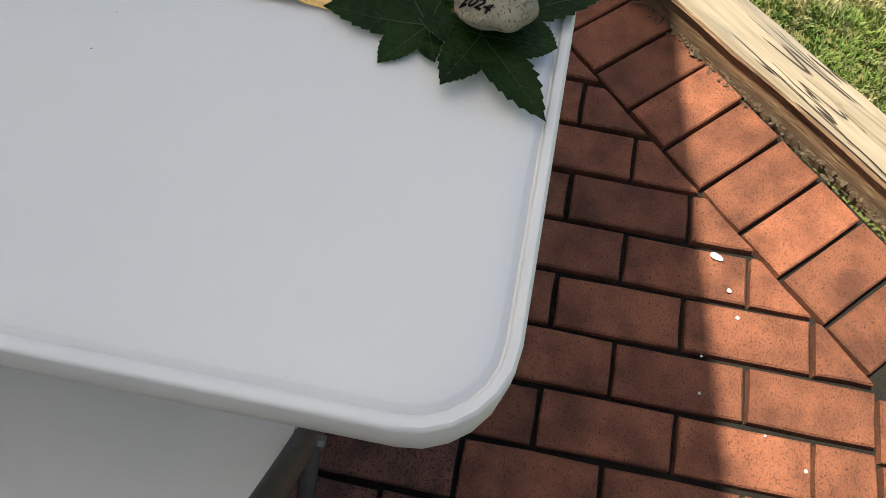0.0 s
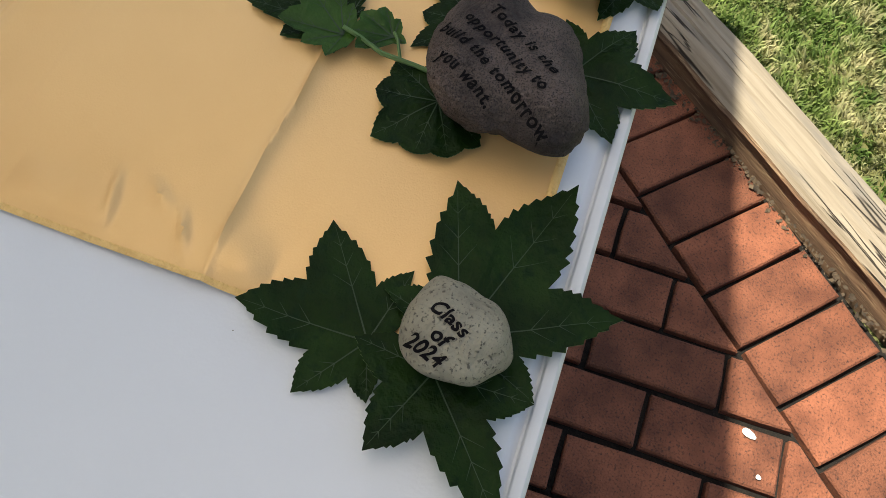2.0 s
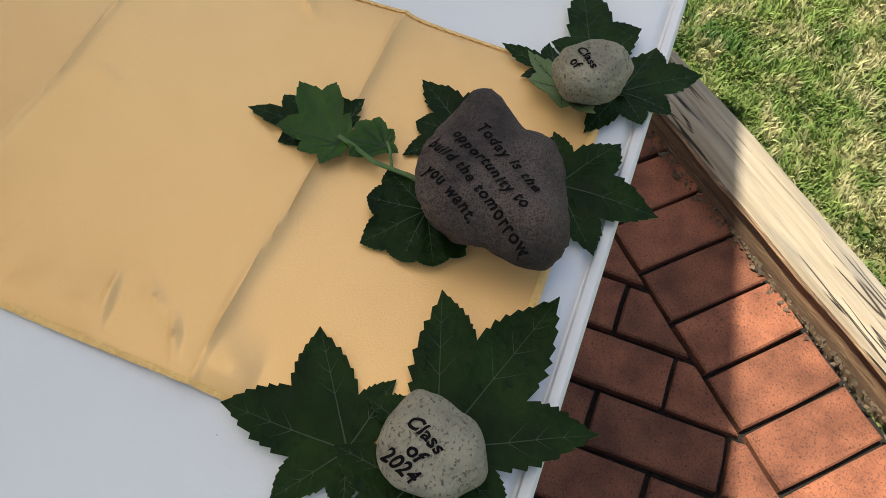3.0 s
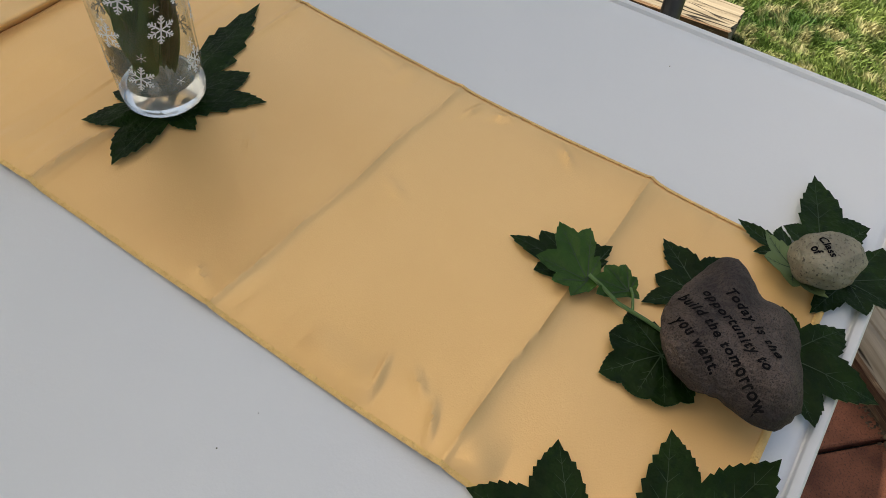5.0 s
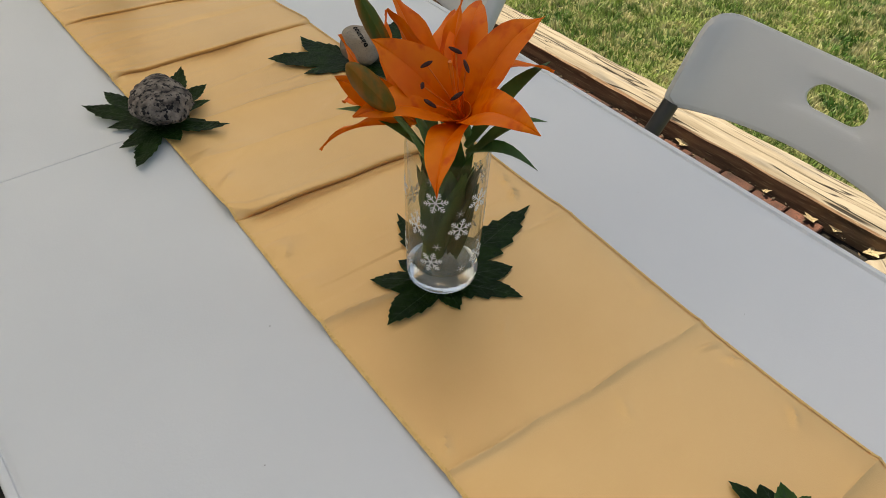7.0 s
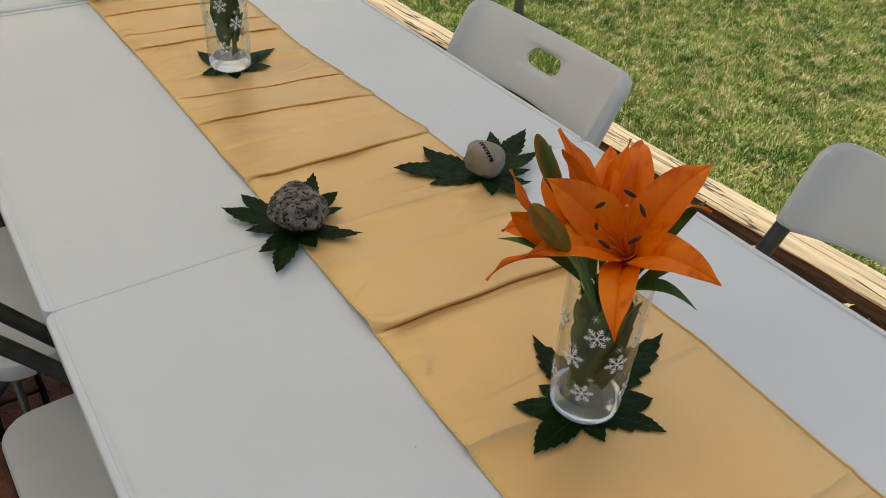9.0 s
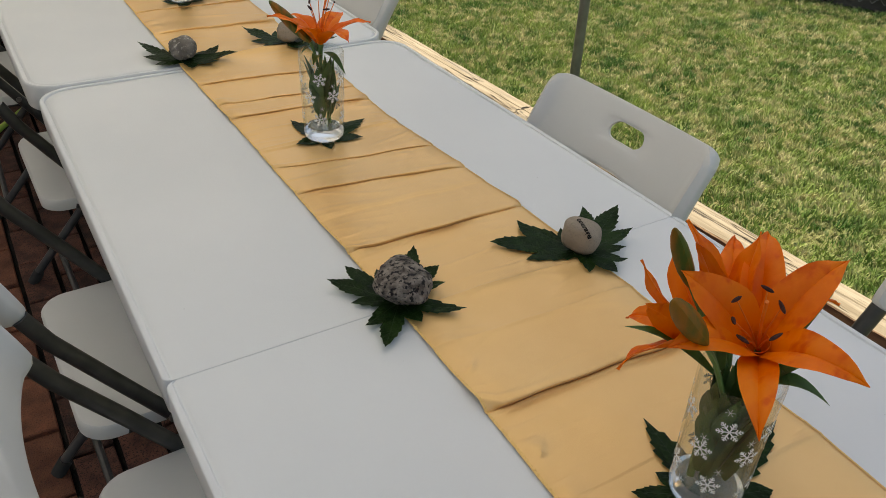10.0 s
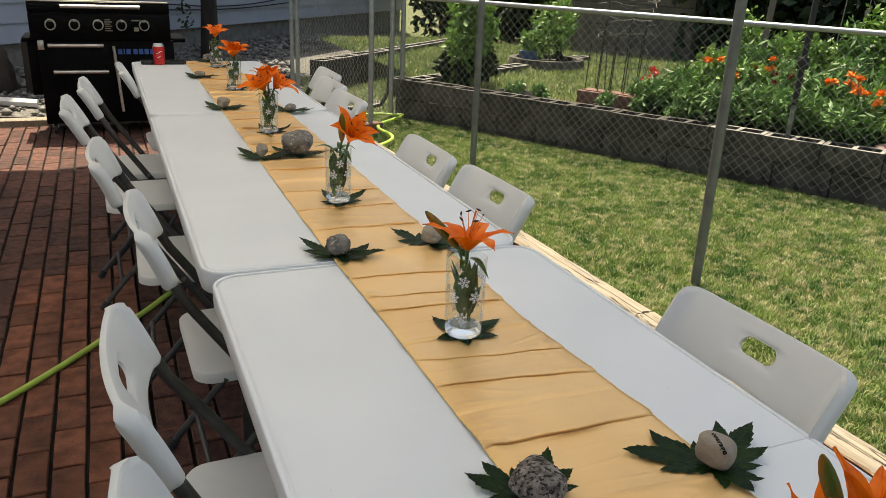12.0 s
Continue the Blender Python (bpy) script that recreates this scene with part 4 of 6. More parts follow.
# trough planter, cages, pots on the terrace
x, y = wpt(1.9, 0.62)
tr = thing("trough_planter", wall_pose(1.66, 0.5, 0.26), "reddish clay trough planter with thin stakes", "planter")
bm = bmesh.new()
box(bm, 0, 0.60, 0, 0.2, 0, 0.13, 0.01)
box(bm, 0.03, 0.57, 0.03, 0.17, 0.10, 0.136)
part("trough", bm, M_TERRA, tr)
for k in range(9):
    bm = bmesh.new()
    xx, yy = 0.05 + 0.06 * k, 0.05 + 0.1 * (k % 2)
    tube(bm, [(xx, yy, 0.1), (xx + 0.02, yy, 0.55 + 0.1 * (k % 3))], 0.005, 5)
    part("stake", bm, M_BARK, tr)
cage = thing("plant_cage", wall_pose(1.75, 1.2, 0.26), "wire tomato cage on the terrace", "plant support")
for k in range(7):
    bm = bmesh.new()
    a = k * 0.9
    tube(bm, [(0.22 * math.cos(a), 0.22 * math.sin(a), 0), (0.30 * math.cos(a), 0.30 * math.sin(a), 1.0)], 0.003, 5)
    part("upright", bm, M_BLACKPIPE, cage)
for z in (0.3, 0.6, 0.9):
    bm = bmesh.new()
    r = 0.22 + 0.08 * z
    tube(bm, [(r * math.cos(a * 0.393), r * math.sin(a * 0.393), z) for a in range(17)], 0.003, 5)
    part("ring", bm, M_BLACKPIPE, cage)
rng = random.Random(23)
for k in range(14):
    bm = bmesh.new()
    a, z = rng.uniform(0, 6.28), rng.uniform(0.35, 0.95)
    tube(bm, [(0.27 * math.cos(a + 0.45 * j) * rng.uniform(0.8, 1.15), 0.27 * math.sin(a + 0.45 * j), z + rng.uniform(-0.05, 0.05)) for j in range(6)], 0.0022, 5)
    part("twine", bm, M_CAP, cage, "loose pale twine")
px, py = wpt(0.15, 2.6)
pot = thing("potted_plants", pose(px, py, 0.26), "cluster of potted plants on a stone ring", "planter")
bm = bmesh.new()
tube(bm, [(-0.25, 0.0, 0), (-0.25, 0.0, 0.2)], [0.09, 0.11], 14)
part("pot", bm, M_BLUEPOT, pot)
bm = bmesh.new()
lathe(bm, [(0.42, 0), (0.46, 0.02), (0.44, 0.12), (0.36, 0.12), (0.35, 0.0)], 20)
part("stone_ring", bm, M_BLOCK, pot)
V, F = join([leaf_cloud((0.1, 0, 0.52), (0.32, 0.32, 0.32), 900, 0.036, 71), leaf_cloud((-0.25, 0, 0.32), (0.12, 0.12, 0.14), 300, 0.035, 72), leaf_cloud((0.0, 0.1, 0.25), (0.35, 0.3, 0.15), 350, 0.04, 73)])
bulk("leaves", V, F, M_FOLY, pot)
bm = bmesh.new()
for k in range(5):
    tube(bm, [(0.15 + 0.03 * k, 0.02 * k, 0.05), (0.04 + 0.04 * k, 0.03 * k - 0.06, 0.45)], 0.012, 5)
part("stems", bm, M_BARK, pot)
crate = thing("seed_crate", wall_pose(0.95, 0.28, 0.26), "black plastic seedling tray on the wall", "tray")
for k in range(12):
    bm = bmesh.new()
    box(bm, 0.04 * k, 0.04 * k + 0.008, 0, 0.2, 0, 0.06)
    part("slat", bm, M_FOOT, crate)
bm = bmesh.new()
box(bm, -0.01, 0.46, -0.006, 0, 0.045, 0.06)
box(bm, -0.01, 0.46, 0.2, 0.206, 0.045, 0.06)
part("rim", bm, M_FOOT, crate)
rock = thing("boulder", wall_pose(4.15, 0.28, 0.28), "pinkish boulder at the edge of the bed", "rock")
bm = bmesh.new()
bmesh.ops.create_icosphere(bm, subdivisions=3, radius=0.10)
for v in bm.verts:
    v.co *= 1 + 0.25 * noise.noise(v.co * 8)
    v.co.z *= 0.7
part("stone", bm, M_ROCK, rock)

# shed and dark hedge behind
shed = thing("shed", wall_pose(0.2, 5.2, 0.2), "grey weathered board shed behind the garden", "shed")
for k in range(16):
    bm = bmesh.new()
    box(bm, -1.4, 0.75, 0, 0.03, 0.15 * k, 0.15 * k + 0.145, 0.004, 1, Matrix.Rotation(radians(3), 4, "X"))
    part("board", bm, M_SHED, shed)
bm = bmesh.new()
box(bm, -1.42, 0.77, 0.035, 2.2, 0, 2.35)
part("body", bm, M_SHED, shed)
bm = bmesh.new()
box(bm, -1.6, 0.95, -0.25, 2.4, 2.36, 2.46)
part("roof", bm, M_BARK, shed)
hedge = thing("hedge", pose(0, 0, 0), "dark dense trees and hedge behind the garden", "hedge", kind="stuff")
cl = []
rng = random.Random(8)
for k in range(30):
    cx, cy = wpt(-4.0 + 0.5 * k, 6.9 if k < 11 else 5.6)
    cl.append(leaf_cloud((cx + rng.uniform(-0.5, 0.5), cy + rng.uniform(-0.5, 0.5), rng.uniform(0.9, 1.7)), (1.0, 1.0, 1.3), 900, 0.13, 300 + k, 1.5, 0, 0.35))
    cl.append(leaf_cloud((cx + 0.6, cy + 0.6, rng.uniform(2.6, 3.6)), (1.2, 1.2, 1.5), 600, 0.16, 400 + k, 1.5, 0, 0.35))
V, F = join(cl)
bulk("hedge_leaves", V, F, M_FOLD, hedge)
bm = bmesh.new()
for k in range(14):
    t = k / 13
    x, y = wpt(-3.5 + 13.5 * t, 7.0)
    tube(bm, [(x, y, 0), (x + 0.1, y, 2.0), (x, y + 0.2, 4.0)], [0.1, 0.08, 0.04], 6)
part("trunks", bm, M_BARK, hedge)
bm = bmesh.new()
box(bm, -6, 13, 8.6, 8.7, -0.2, 2.6, 0, 1, wall_pose(0, 0, 0.2))
tagged(part("back_fence", bm, M_BARK), "dark board fence behind the trees", "fence", kind="structure")

# second wall and gravel behind the patio
wall2 = thing("garden_wall", pose(1.66, 8.72, 0), "low wall of hollow concrete blocks by the gravel", "wall", kind="structure")
d2 = Vector((1.0, 0.93, 0)).normalized()
for row in range(2):
    for k in range(11):
        ob = new("block" if row == 0 else "hollow_block", B1 if row == 0 else B2)
        ob.parent = wall2
        ob.matrix_local = Matrix(((d2.x, -d2.y, 0, d2.x * 0.39 * k), (d2.y, d2.x, 0, d2.y * 0.39 * k), (0, 0, 1, -0.03 + 0.19 * row), (0, 0, 0, 1)))
gravel = thing("gravel", pose(0, 0, 0), "pale stones and gravel before the house", "gravel", kind="stuff")
r = np.random.RandomState(4)
n = 9000
c = np.stack([r.uniform(-3.2, 3.4, n), 7.5 + 6.0 * r.rand(n) ** 1.2, np.zeros(n)], 1)
off = (c[:, 0] + 1.5) * 0.72 - (c[:, 1] - 9.5) * 0.70          # distance before the house wall
c = c[(off > 0.05) & ((c[:, 0] < 1.35 + (c[:, 1] - 7.4) * 0.1) | (off < 1.2))]
n = len(c)
off = (c[:, 0] + 1.5) * 0.72 - (c[:, 1] - 9.5) * 0.70
c[:, 2] = -0.018 + 0.2 * np.clip(1 - off / 2.5, 0, 1)
s = 0.014 + 0.040 * r.rand(n) ** 3
c[:, 2] += s * 0.3
ico = np.array([(0, 0, 1), (0.9, 0, 0.25), (0.28, 0.85, 0.3), (-0.73, 0.5, 0.25), (-0.73, -0.53, 0.3), (0.28, -0.85, 0.25), (0, 0, -0.8)])
fc = np.array([(0, 1, 2), (0, 2, 3), (0, 3, 4), (0, 4, 5), (0, 5, 1), (6, 2, 1), (6, 3, 2), (6, 4, 3), (6, 5, 4), (6, 1, 5)])
V = c[:, None, :] + ico[None] * s[:, None, None] * (0.75 + 0.5 * r.rand(n, 7, 1)) * np.array((1.2, 1, 0.75))
F = (fc[None] + (np.arange(n) * 7)[:, None, None]).reshape(-1, 3)
bulk("stones", V.reshape(-1, 3), F, M_GRAVEL, gravel, True)
bm = bmesh.new()
bmesh.ops.create_grid(bm, x_segments=50, y_segments=50, size=1)
for v in bm.verts:
    x, y = 0.1 + v.co.x * 3.3, 10.5 + v.co.y * 3.04
    v.co = Vector((x, y, -0.020 + 0.2 * min(1, max(0, 1 - ((x + 1.5) * 0.72 - (y - 9.5) * 0.70) / 2.5))))
tagged(part("gravel_bed", bm, M_GRIT, smooth=False), "pale grit between the gravel stones", "ground", kind="structure")

# house with lapped siding; its wall runs slantwise behind the grill
house = thing("house", pose(-1.5, 9.5, 0, 0, 0, 46), "house with pale bluish lapped siding on a concrete base", "house")
bm = bmesh.new()
box(bm, -1.0, 10.0, 0.06, 5, -0.03, 0.42)
part("foundation", bm, M_CAP, house, "rough pale concrete foundation")
bm = bmesh.new()
box(bm, -1.0, 10.0, 0.05, 5, 0.42, 4.2)
part("wall", bm, M_SIDING, house)
for k in range(9):
    bm = bmesh.new()
    loft(bm, [[(x, -0.012, 0.415 + 0.2 * k), (x, 0.045, 0.415 + 0.2 * k), (x, 0.045, 0.62 + 0.2 * k), (x, 0.006, 0.62 + 0.2 * k)] for x in (-1.02, 10.02)])
    bmesh.ops.recalc_face_normals(bm, faces=bm.faces)
    part("siding_board", bm, M_SIDING, house, smooth=False)
# wall added out of view at the patio's other side to block sky light
bm = bmesh.new()
bmesh.ops.create_cube(bm, size=1, matrix=house.matrix_world.inverted() @ Matrix.Translation((-3.75, 2.6, 1.6)) @ Matrix.Diagonal((0.3, 11.0, 3.4, 1)))
part("wing_wall", bm, M_SIDING, house, smooth=False)
bm = bmesh.new()
v = [(-1.4, -0.4, 4.2), (10.4, -0.4, 4.2), (10.4, 2.6, 5.9), (-1.4, 2.6, 5.9)]
bm.faces.new([bm.verts.new(p) for p in v])
bmesh.ops.solidify(bm, geom=bm.faces[:], thickness=0.12)
part("roof", bm, M_BARK, house)
for z, sag in ((0.80, 0.12), (0.70, 0.06)):
    bm = bmesh.new()
    tube(bm, [(1.9 + 0.32 * k, -0.04, z - sag * math.sin(k / 12 * math.pi)) for k in range(13)], 0.009, 5)
    part("cable", bm, M_FOOT, house)
tree = thing("tree", pose(0.70, 10.7, -0.03), "slim dark tree beside the house", "tree")
bm = bmesh.new()
tube(bm, [(0, 0, 0), (0.02, 0, 0.8), (0.0, 0.02, 2.0), (0.1, 0, 3.4)], [0.13, 0.10, 0.095, 0.05], 10)
tube(bm, [(0.0, 0.02, 1.6), (-0.5, 0.1, 2.4)], [0.05, 0.02], 6)
tube(bm, [(0.02, 0.02, 1.9), (0.6, -0.1, 2.9)], [0.05, 0.02], 6)
part("trunk", bm, M_BARK, tree)
V, F = join([leaf_cloud((0.1, 0, 3.6), (1.1, 1.1, 0.9), 1400, 0.1, 81), leaf_cloud((-0.7, 0.1, 2.7), (0.6, 0.6, 0.5), 500, 0.1, 82), leaf_cloud((0.7, 0, 3.0), (0.6, 0.6, 0.5), 500, 0.1, 83), leaf_cloud((-0.28, -0.2, 0.75), (0.12, 0.12, 0.3), 60, 0.04, 84)])
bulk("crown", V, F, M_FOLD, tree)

# ---- grill ----
grill = thing("gas_grill", pose(-0.505, 6.90, 0), "black gas grill with steel handles and knobs", "grill")


def gbox(name, a, m, bev=0.006, parent=None, label=""):
    bm = bmesh.new()
    box(bm, *a, bev)
    return part(name, bm, m, parent or grill, label)


gbox("cabinet", (-0.52, 0.52, 0.02, 0.52, 0.09, 0.72), M_BLACK)
gbox("control_panel", (-0.56, 0.50, -0.02, 0.5, 0.72, 0.92), M_BLACK, 0.012)
bm = bmesh.new()
prof = [(0.0, 0.92), (-0.008, 0.97), (0.004, 0.995), (0.03, 1.003), (0.3, 1.0), (0.45, 0.99), (0.5, 0.92)]
loft(bm, [[(x, y, z) for y, z in prof] for x in (-0.56, 0.50)])
bmesh.ops.recalc_face_normals(bm, faces=bm.faces)
part("lid", bm, M_BLACK, grill, "black curved grill lid")
gbox("lid_trim", (-0.555, 0.495, -0.004, 0.04, 0.996, 1.008), M_STEEL, 0.004)
for z, x0, x1 in ((0.967, -0.32, 0.27), (0.685, -0.44, -0.03), (0.490, -0.42, -0.01)):
    bm = bmesh.new()
    tube(bm, [(x0, -0.045, z), (x1, -0.045, z)], 0.014, 10)
    h = part("handle", bm, M_STEEL, grill, "brushed steel bar handle")
    for x in (x0 + 0.03, x1 - 0.03):
        bm = bmesh.new()
        tube(bm, [(x, -0.045, z), (x, 0.02, z)], 0.008, 8)
        part("bracket", bm, M_STEEL, h)
bm = bmesh.new()
tube(bm, [(0.045, -0.02, 0.68), (0.075, -0.02, 0.18)], 0.012, 10)
part("handle", bm, M_STEEL, grill, "brushed steel upright handle")
for k in range(5):
    x = -0.405 + 0.175 * k
    bm = bmesh.new()
    lathe(bm, [(0.0, 0.012), (0.040, 0.012), (0.042, 0.0), (0.032, 0.0), (0.0, 0.0)], 20, Matrix.Translation((x, -0.022, 0.835)) @ Matrix.Rotation(radians(90), 4, "X"))
    b = part("knob_ring", bm, M_STEEL, grill)
    bm = bmesh.new()
    lathe(bm, [(0.0, 0.05), (0.026, 0.048), (0.031, 0.04), (0.032, 0.0)], 18, Matrix.Translation((x, -0.022, 0.835)) @ Matrix.Rotation(radians(90), 4, "X"))
    part("knob", bm, M_BLACK, b)
for z in range(6):
    bm = bmesh.new()
    box(bm, -0.005, 0.05 - 0.012 * (z % 2), -0.0235, -0.0215, 0.79 + 0.016 * z, 0.798 + 0.016 * z)
    part("label_line", bm, M_CAP, grill)
for a in ((0.20, 0.27, -0.0235, -0.0215, 0.865, 0.875), (0.215, 0.25, -0.0235, -0.0215, 0.79, 0.82)):
    bm = bmesh.new()
    box(bm, *a)
    part("printed_label", bm, M_CAP, grill)
bm = bmesh.new()
x = 0.075
for w in (0.034, 0.012, 0.034, 0.0, 0.034, 0.034, 0.034, 0.034):
    if w:
        box(bm, x, x + w, 0.014, 0.019, 0.615, 0.655)
    x += w + 0.010
part("badge", bm, M_BLUE, grill, "plain blue badge")
gbox("opener", (-0.515, -0.47, 0.0, 0.02, 0.65, 0.72), M_STEEL, 0.004)
gbox("side_shelf", (-0.63, -0.56, 0.05, 0.45, 0.70, 0.735), M_BLACK)
gbox("side_shelf", (0.50, 0.62, 0.05, 0.45, 0.70, 0.735), M_BLACK)
gbox("gas_hose_box", (-0.60, -0.52, 0.1, 0.3, 0.30, 0.70), M_BLACK)
for x in (-0.46, 0.46):
    for y in (0.08, 0.46):
        bm = bmesh.new()
        lathe(bm, [(0.0, -0.014), (0.044, -0.014), (0.045, 0.014), (0.0, 0.014)], 16, Matrix.Translation((x, y, 0.045)) @ Matrix.Rotation(radians(90), 4, "Y"))
        w = part("wheel", bm, M_FOOT, grill)
        bm = bmesh.new()
        box(bm, x - 0.02, x + 0.02, y - 0.012, y + 0.012, 0.05, 0.10)
        part("fork", bm, M_STEEL, w)
grill.scale = (0.93, 1, 1)
barrel = thing("timber_post", pose(-1.12, 8.45, -0.02), "dark weathered timber post beside the grill", "post")
bm = bmesh.new()
box(bm, -0.10, 0.10, -0.08, 0.08, 0, 0.60, 0.012)
for v in bm.verts:
    v.co += Vector((1, 1, 0.6)) * 0.012 * noise.noise(v.co * 9)
part("post", bm, M_BARK, barrel)
crag_rock = thing("boulder", pose(-1.62, 8.55, -0.03), "dark rough boulder behind the gravel", "rock")
bm = bmesh.new()
bmesh.ops.create_icosphere(bm, subdivisions=4, radius=0.36)
for v in bm.verts:
    v.co *= 1 + 0.22 * noise.noise(v.co * 4) + 0.08 * noise.noise(v.co * 13)
    v.co.z = max(0, v.co.z * 1.1 + 0.22)
part("stone", bm, M_BARK, crag_rock)
gut = thing("downpipe_extension", pose(-1.4, 7.85, 0.1), "white gutter extension lying over the gravel", "pipe")
bm = bmesh.new()
tube(bm, [(-1.6, 0.3, 0.12), (0.3, -0.05, 0.0)], 0.04, 6)
part("pipe", bm, M_WHITE, gut)

# hose and pipe
hose = thing("garden_hose", pose(0, 0, 0), "light green garden hose lying across the bricks", "hose")
bm = bmesh.new()
ctl = [(-2.6, 1.3), (-1.6, 2.15), (-0.95, 2.76), (-0.55, 3.25), (-0.37, 3.51), (-0.1, 3.9), (0.3, 4.3), (0.9, 4.8)]
P = []
for i in range(len(ctl) - 1):
    p0, p1, p2, p3 = (Vector(ctl[max(i - 1, 0)]), Vector(ctl[i]), Vector(ctl[i + 1]), Vector(ctl[min(i + 2, len(ctl) - 1)]))
    for j in range(8):
        t = j / 8
        v = 0.5 * ((2 * p1) + (p2 - p0) * t + (2 * p0 - 5 * p1 + 4 * p2 - p3) * t * t + (3 * p1 - p0 - 3 * p2 + p3) * t ** 3)
        P.append((v.x, v.y, 0.012))
tube(bm, P, 0.011, 10)
part("hose", bm, M_HOSE, hose)
hose2 = thing("garden_hose", pose(0, 0, 0), "lime green hose curling on the lawn by the gate", "hose")
bm = bmesh.new()
tube(bm, [(1.35 + 0.55 * t + 0.10 * math.sin(t * 7), 5.95 + 1.15 * t, 0.02) for t in (k / 14 for k in range(15))], 0.014, 8)
tube(bm, [(2.0 - 0.9 * t, 7.12 + 0.10 * math.sin(t * 5), 0.03) for t in (k / 14 for k in range(15))], 0.012, 8)
part("hose", bm, M_HOSE, hose2)
standpipe = thing("standpipe", pose(1.98, 7.35, 0), "black bent standpipe by the gate post", "pipe")
bm = bmesh.new()
tube(bm, [(-0.75, 0.1, 0.06), (-0.3, 0.05, 0.05), (-0.12, 0.02, 0.09), (-0.06, 0, 0.2), (-0.04, 0, 0.5), (0.0, 0, 1.4)], 0.02, 8)
part("pipe", bm, M_BLACKPIPE, standpipe)
brickred = thing("loose_brick", pose(1.56, 6.75, -0.02, 0, 0, 20), "dark red loose brick at the patio corner", "brick")
bm = bmesh.new()
box(bm, -0.1, 0.1, -0.05, 0.05, 0, 0.065, 0.005)
part("brick", bm, M_TERRA, brickred)

# ---- leaves, stones and flowers on the tables ----
from mathutils.bvhtree import BVHTree


def maple_leaf(x, y, lobes, z=0.0035, cup=0.0, seed=1, label="dark green maple leaf lying flat on the table", stalk=None, material=None, teeth=4, pinch=0.40, roll=0.0, deep=1.0):
    """A toothed leaf. lobes: (direction in degrees, length in metres) round its base; cup lifts its rim."""
    rng = random.Random(seed)
    lobes = sorted(lobes)
    n = len(lobes)
    pts = []
    for i, (a, r) in enumerate(lobes):
        a1, r1 = lobes[(i + 1) % n]
        if i == n - 1:
            a1 += 360
        gap = a1 - a
        k = pinch * (1.0 if gap < 75 else 0.85 if gap < 120 else 0.6)
        va, vr = a + gap * 0.5, min(r, r1) * k + 0.10 * abs(r - r1)
        if gap < 75:
            vr = min(r, r1) * (0.70 if gap < 40 else 0.63 if gap < 58 else 0.55) * deep
        tip = (r * math.cos(radians(a)), r * math.sin(radians(a)))
        val = (vr * math.cos(radians(va)), vr * math.sin(radians(va)))
        tip1 = (r1 * math.cos(radians(a1)), r1 * math.sin(radians(a1)))
        for (p, q, rev) in ((tip, val, False), (val, tip1, True)):
            dx, dy = q[0] - p[0], q[1] - p[1]
            ln = math.hypot(dx, dy)
            nx, ny = dy / ln, -dx / ln
            if nx * (p[0] + q[0]) + ny * (p[1] + q[1]) < 0:
                nx, ny = -nx, -ny
            # from the tip down: a notch, then the point of a tooth that leans to the tip
            steps = [(0.0, 0.0)]
            cuts = [0.16 + 0.80 * (k + rng.uniform(-0.22, 0.22)) / teeth for k in range(teeth)]
            for c in cuts:
                hgt = rng.uniform(0.6, 1.3)
                steps += [(c, -0.016 * hgt), (c + 0.03, 0.030 * hgt)]
            if rev:
                steps = [(0.0, 0.0)] + [(1 - u, hh) for u, hh in reversed(steps[1:])]
            for t, tooth in steps:
                u = t if not rev else 1 - t
                bulge = 0.085 * ln * math.sin(math.pi * min(1, u ** 1.35))
                off = bulge + tooth * ln * min(1, 0.45 + u) if t > 0 else 0
                pts.append((p[0] + dx * t + nx * off, p[1] + dy * t + ny * off))
    R = max(r for _, r in lobes)

    def lift(px, py):
        r = math.hypot(px, py) / R
        w = noise.noise((px * 28 + seed * 3.1, py * 28, seed * 1.7)) * 0.0060 * (0.25 + r)
        g = 0.0
        for a, ln in lobes:
            d = abs((math.degrees(math.atan2(py, px)) - a + 180) % 360 - 180)
            g = max(g, math.exp(-(d / 14) ** 2))
        fold = -0.0032 * g * r
        c = cup * R * r ** 1.7
        return max(w + fold + 0.003 * r + c + roll * px, -0.002) if cup >= 0 else w + c
    flat = lift

    def lift(px, py):
        """The blade lies on the cloth where there is cloth below it."""
        qx, qy = x + px, y + py
        h = flat(px, py)
        if RY0 - 0.005 < qy < RY1 and RX0 - 0.004 < qx < RX1 + 0.006:
            h = max(h, cloth_z(min(1, max(0, (qx - cloth_x(0, qy)) / (cloth_x(1, qy) - cloth_x(0, qy)))), qy)[0] + 0.0012 + 0.25 * z - z)
        return h
    t = thing("maple_leaf", pose(x, y, TOP + z), label, "leaf", "maple leaves")
    bm = bmesh.new()
    levels = (0.22, 0.45, 0.68, 0.86, 1.0)
    c = bm.verts.new((0, 0, lift(0, 0)))
    rings = []
    for s in levels:
        rings.append([bm.verts.new((px * s, py * s, lift(px * s, py * s))) for px, py in pts])
    m = len(pts)
    for k in range(m):
        bm.faces.new((c, rings[0][k], rings[0][(k + 1) % m]))
        for a, b in zip(rings, rings[1:]):
            bm.faces.new((a[k], b[k], b[(k + 1) % m], a[(k + 1) % m]))
    bmesh.ops.recalc_face_normals(bm, faces=bm.faces)
    if sum(f.normal.z for f in bm.faces) < 0:
        bmesh.ops.reverse_faces(bm, faces=bm.faces)
    top = list(bm.faces)
    low = bmesh.ops.duplicate(bm, geom=top)
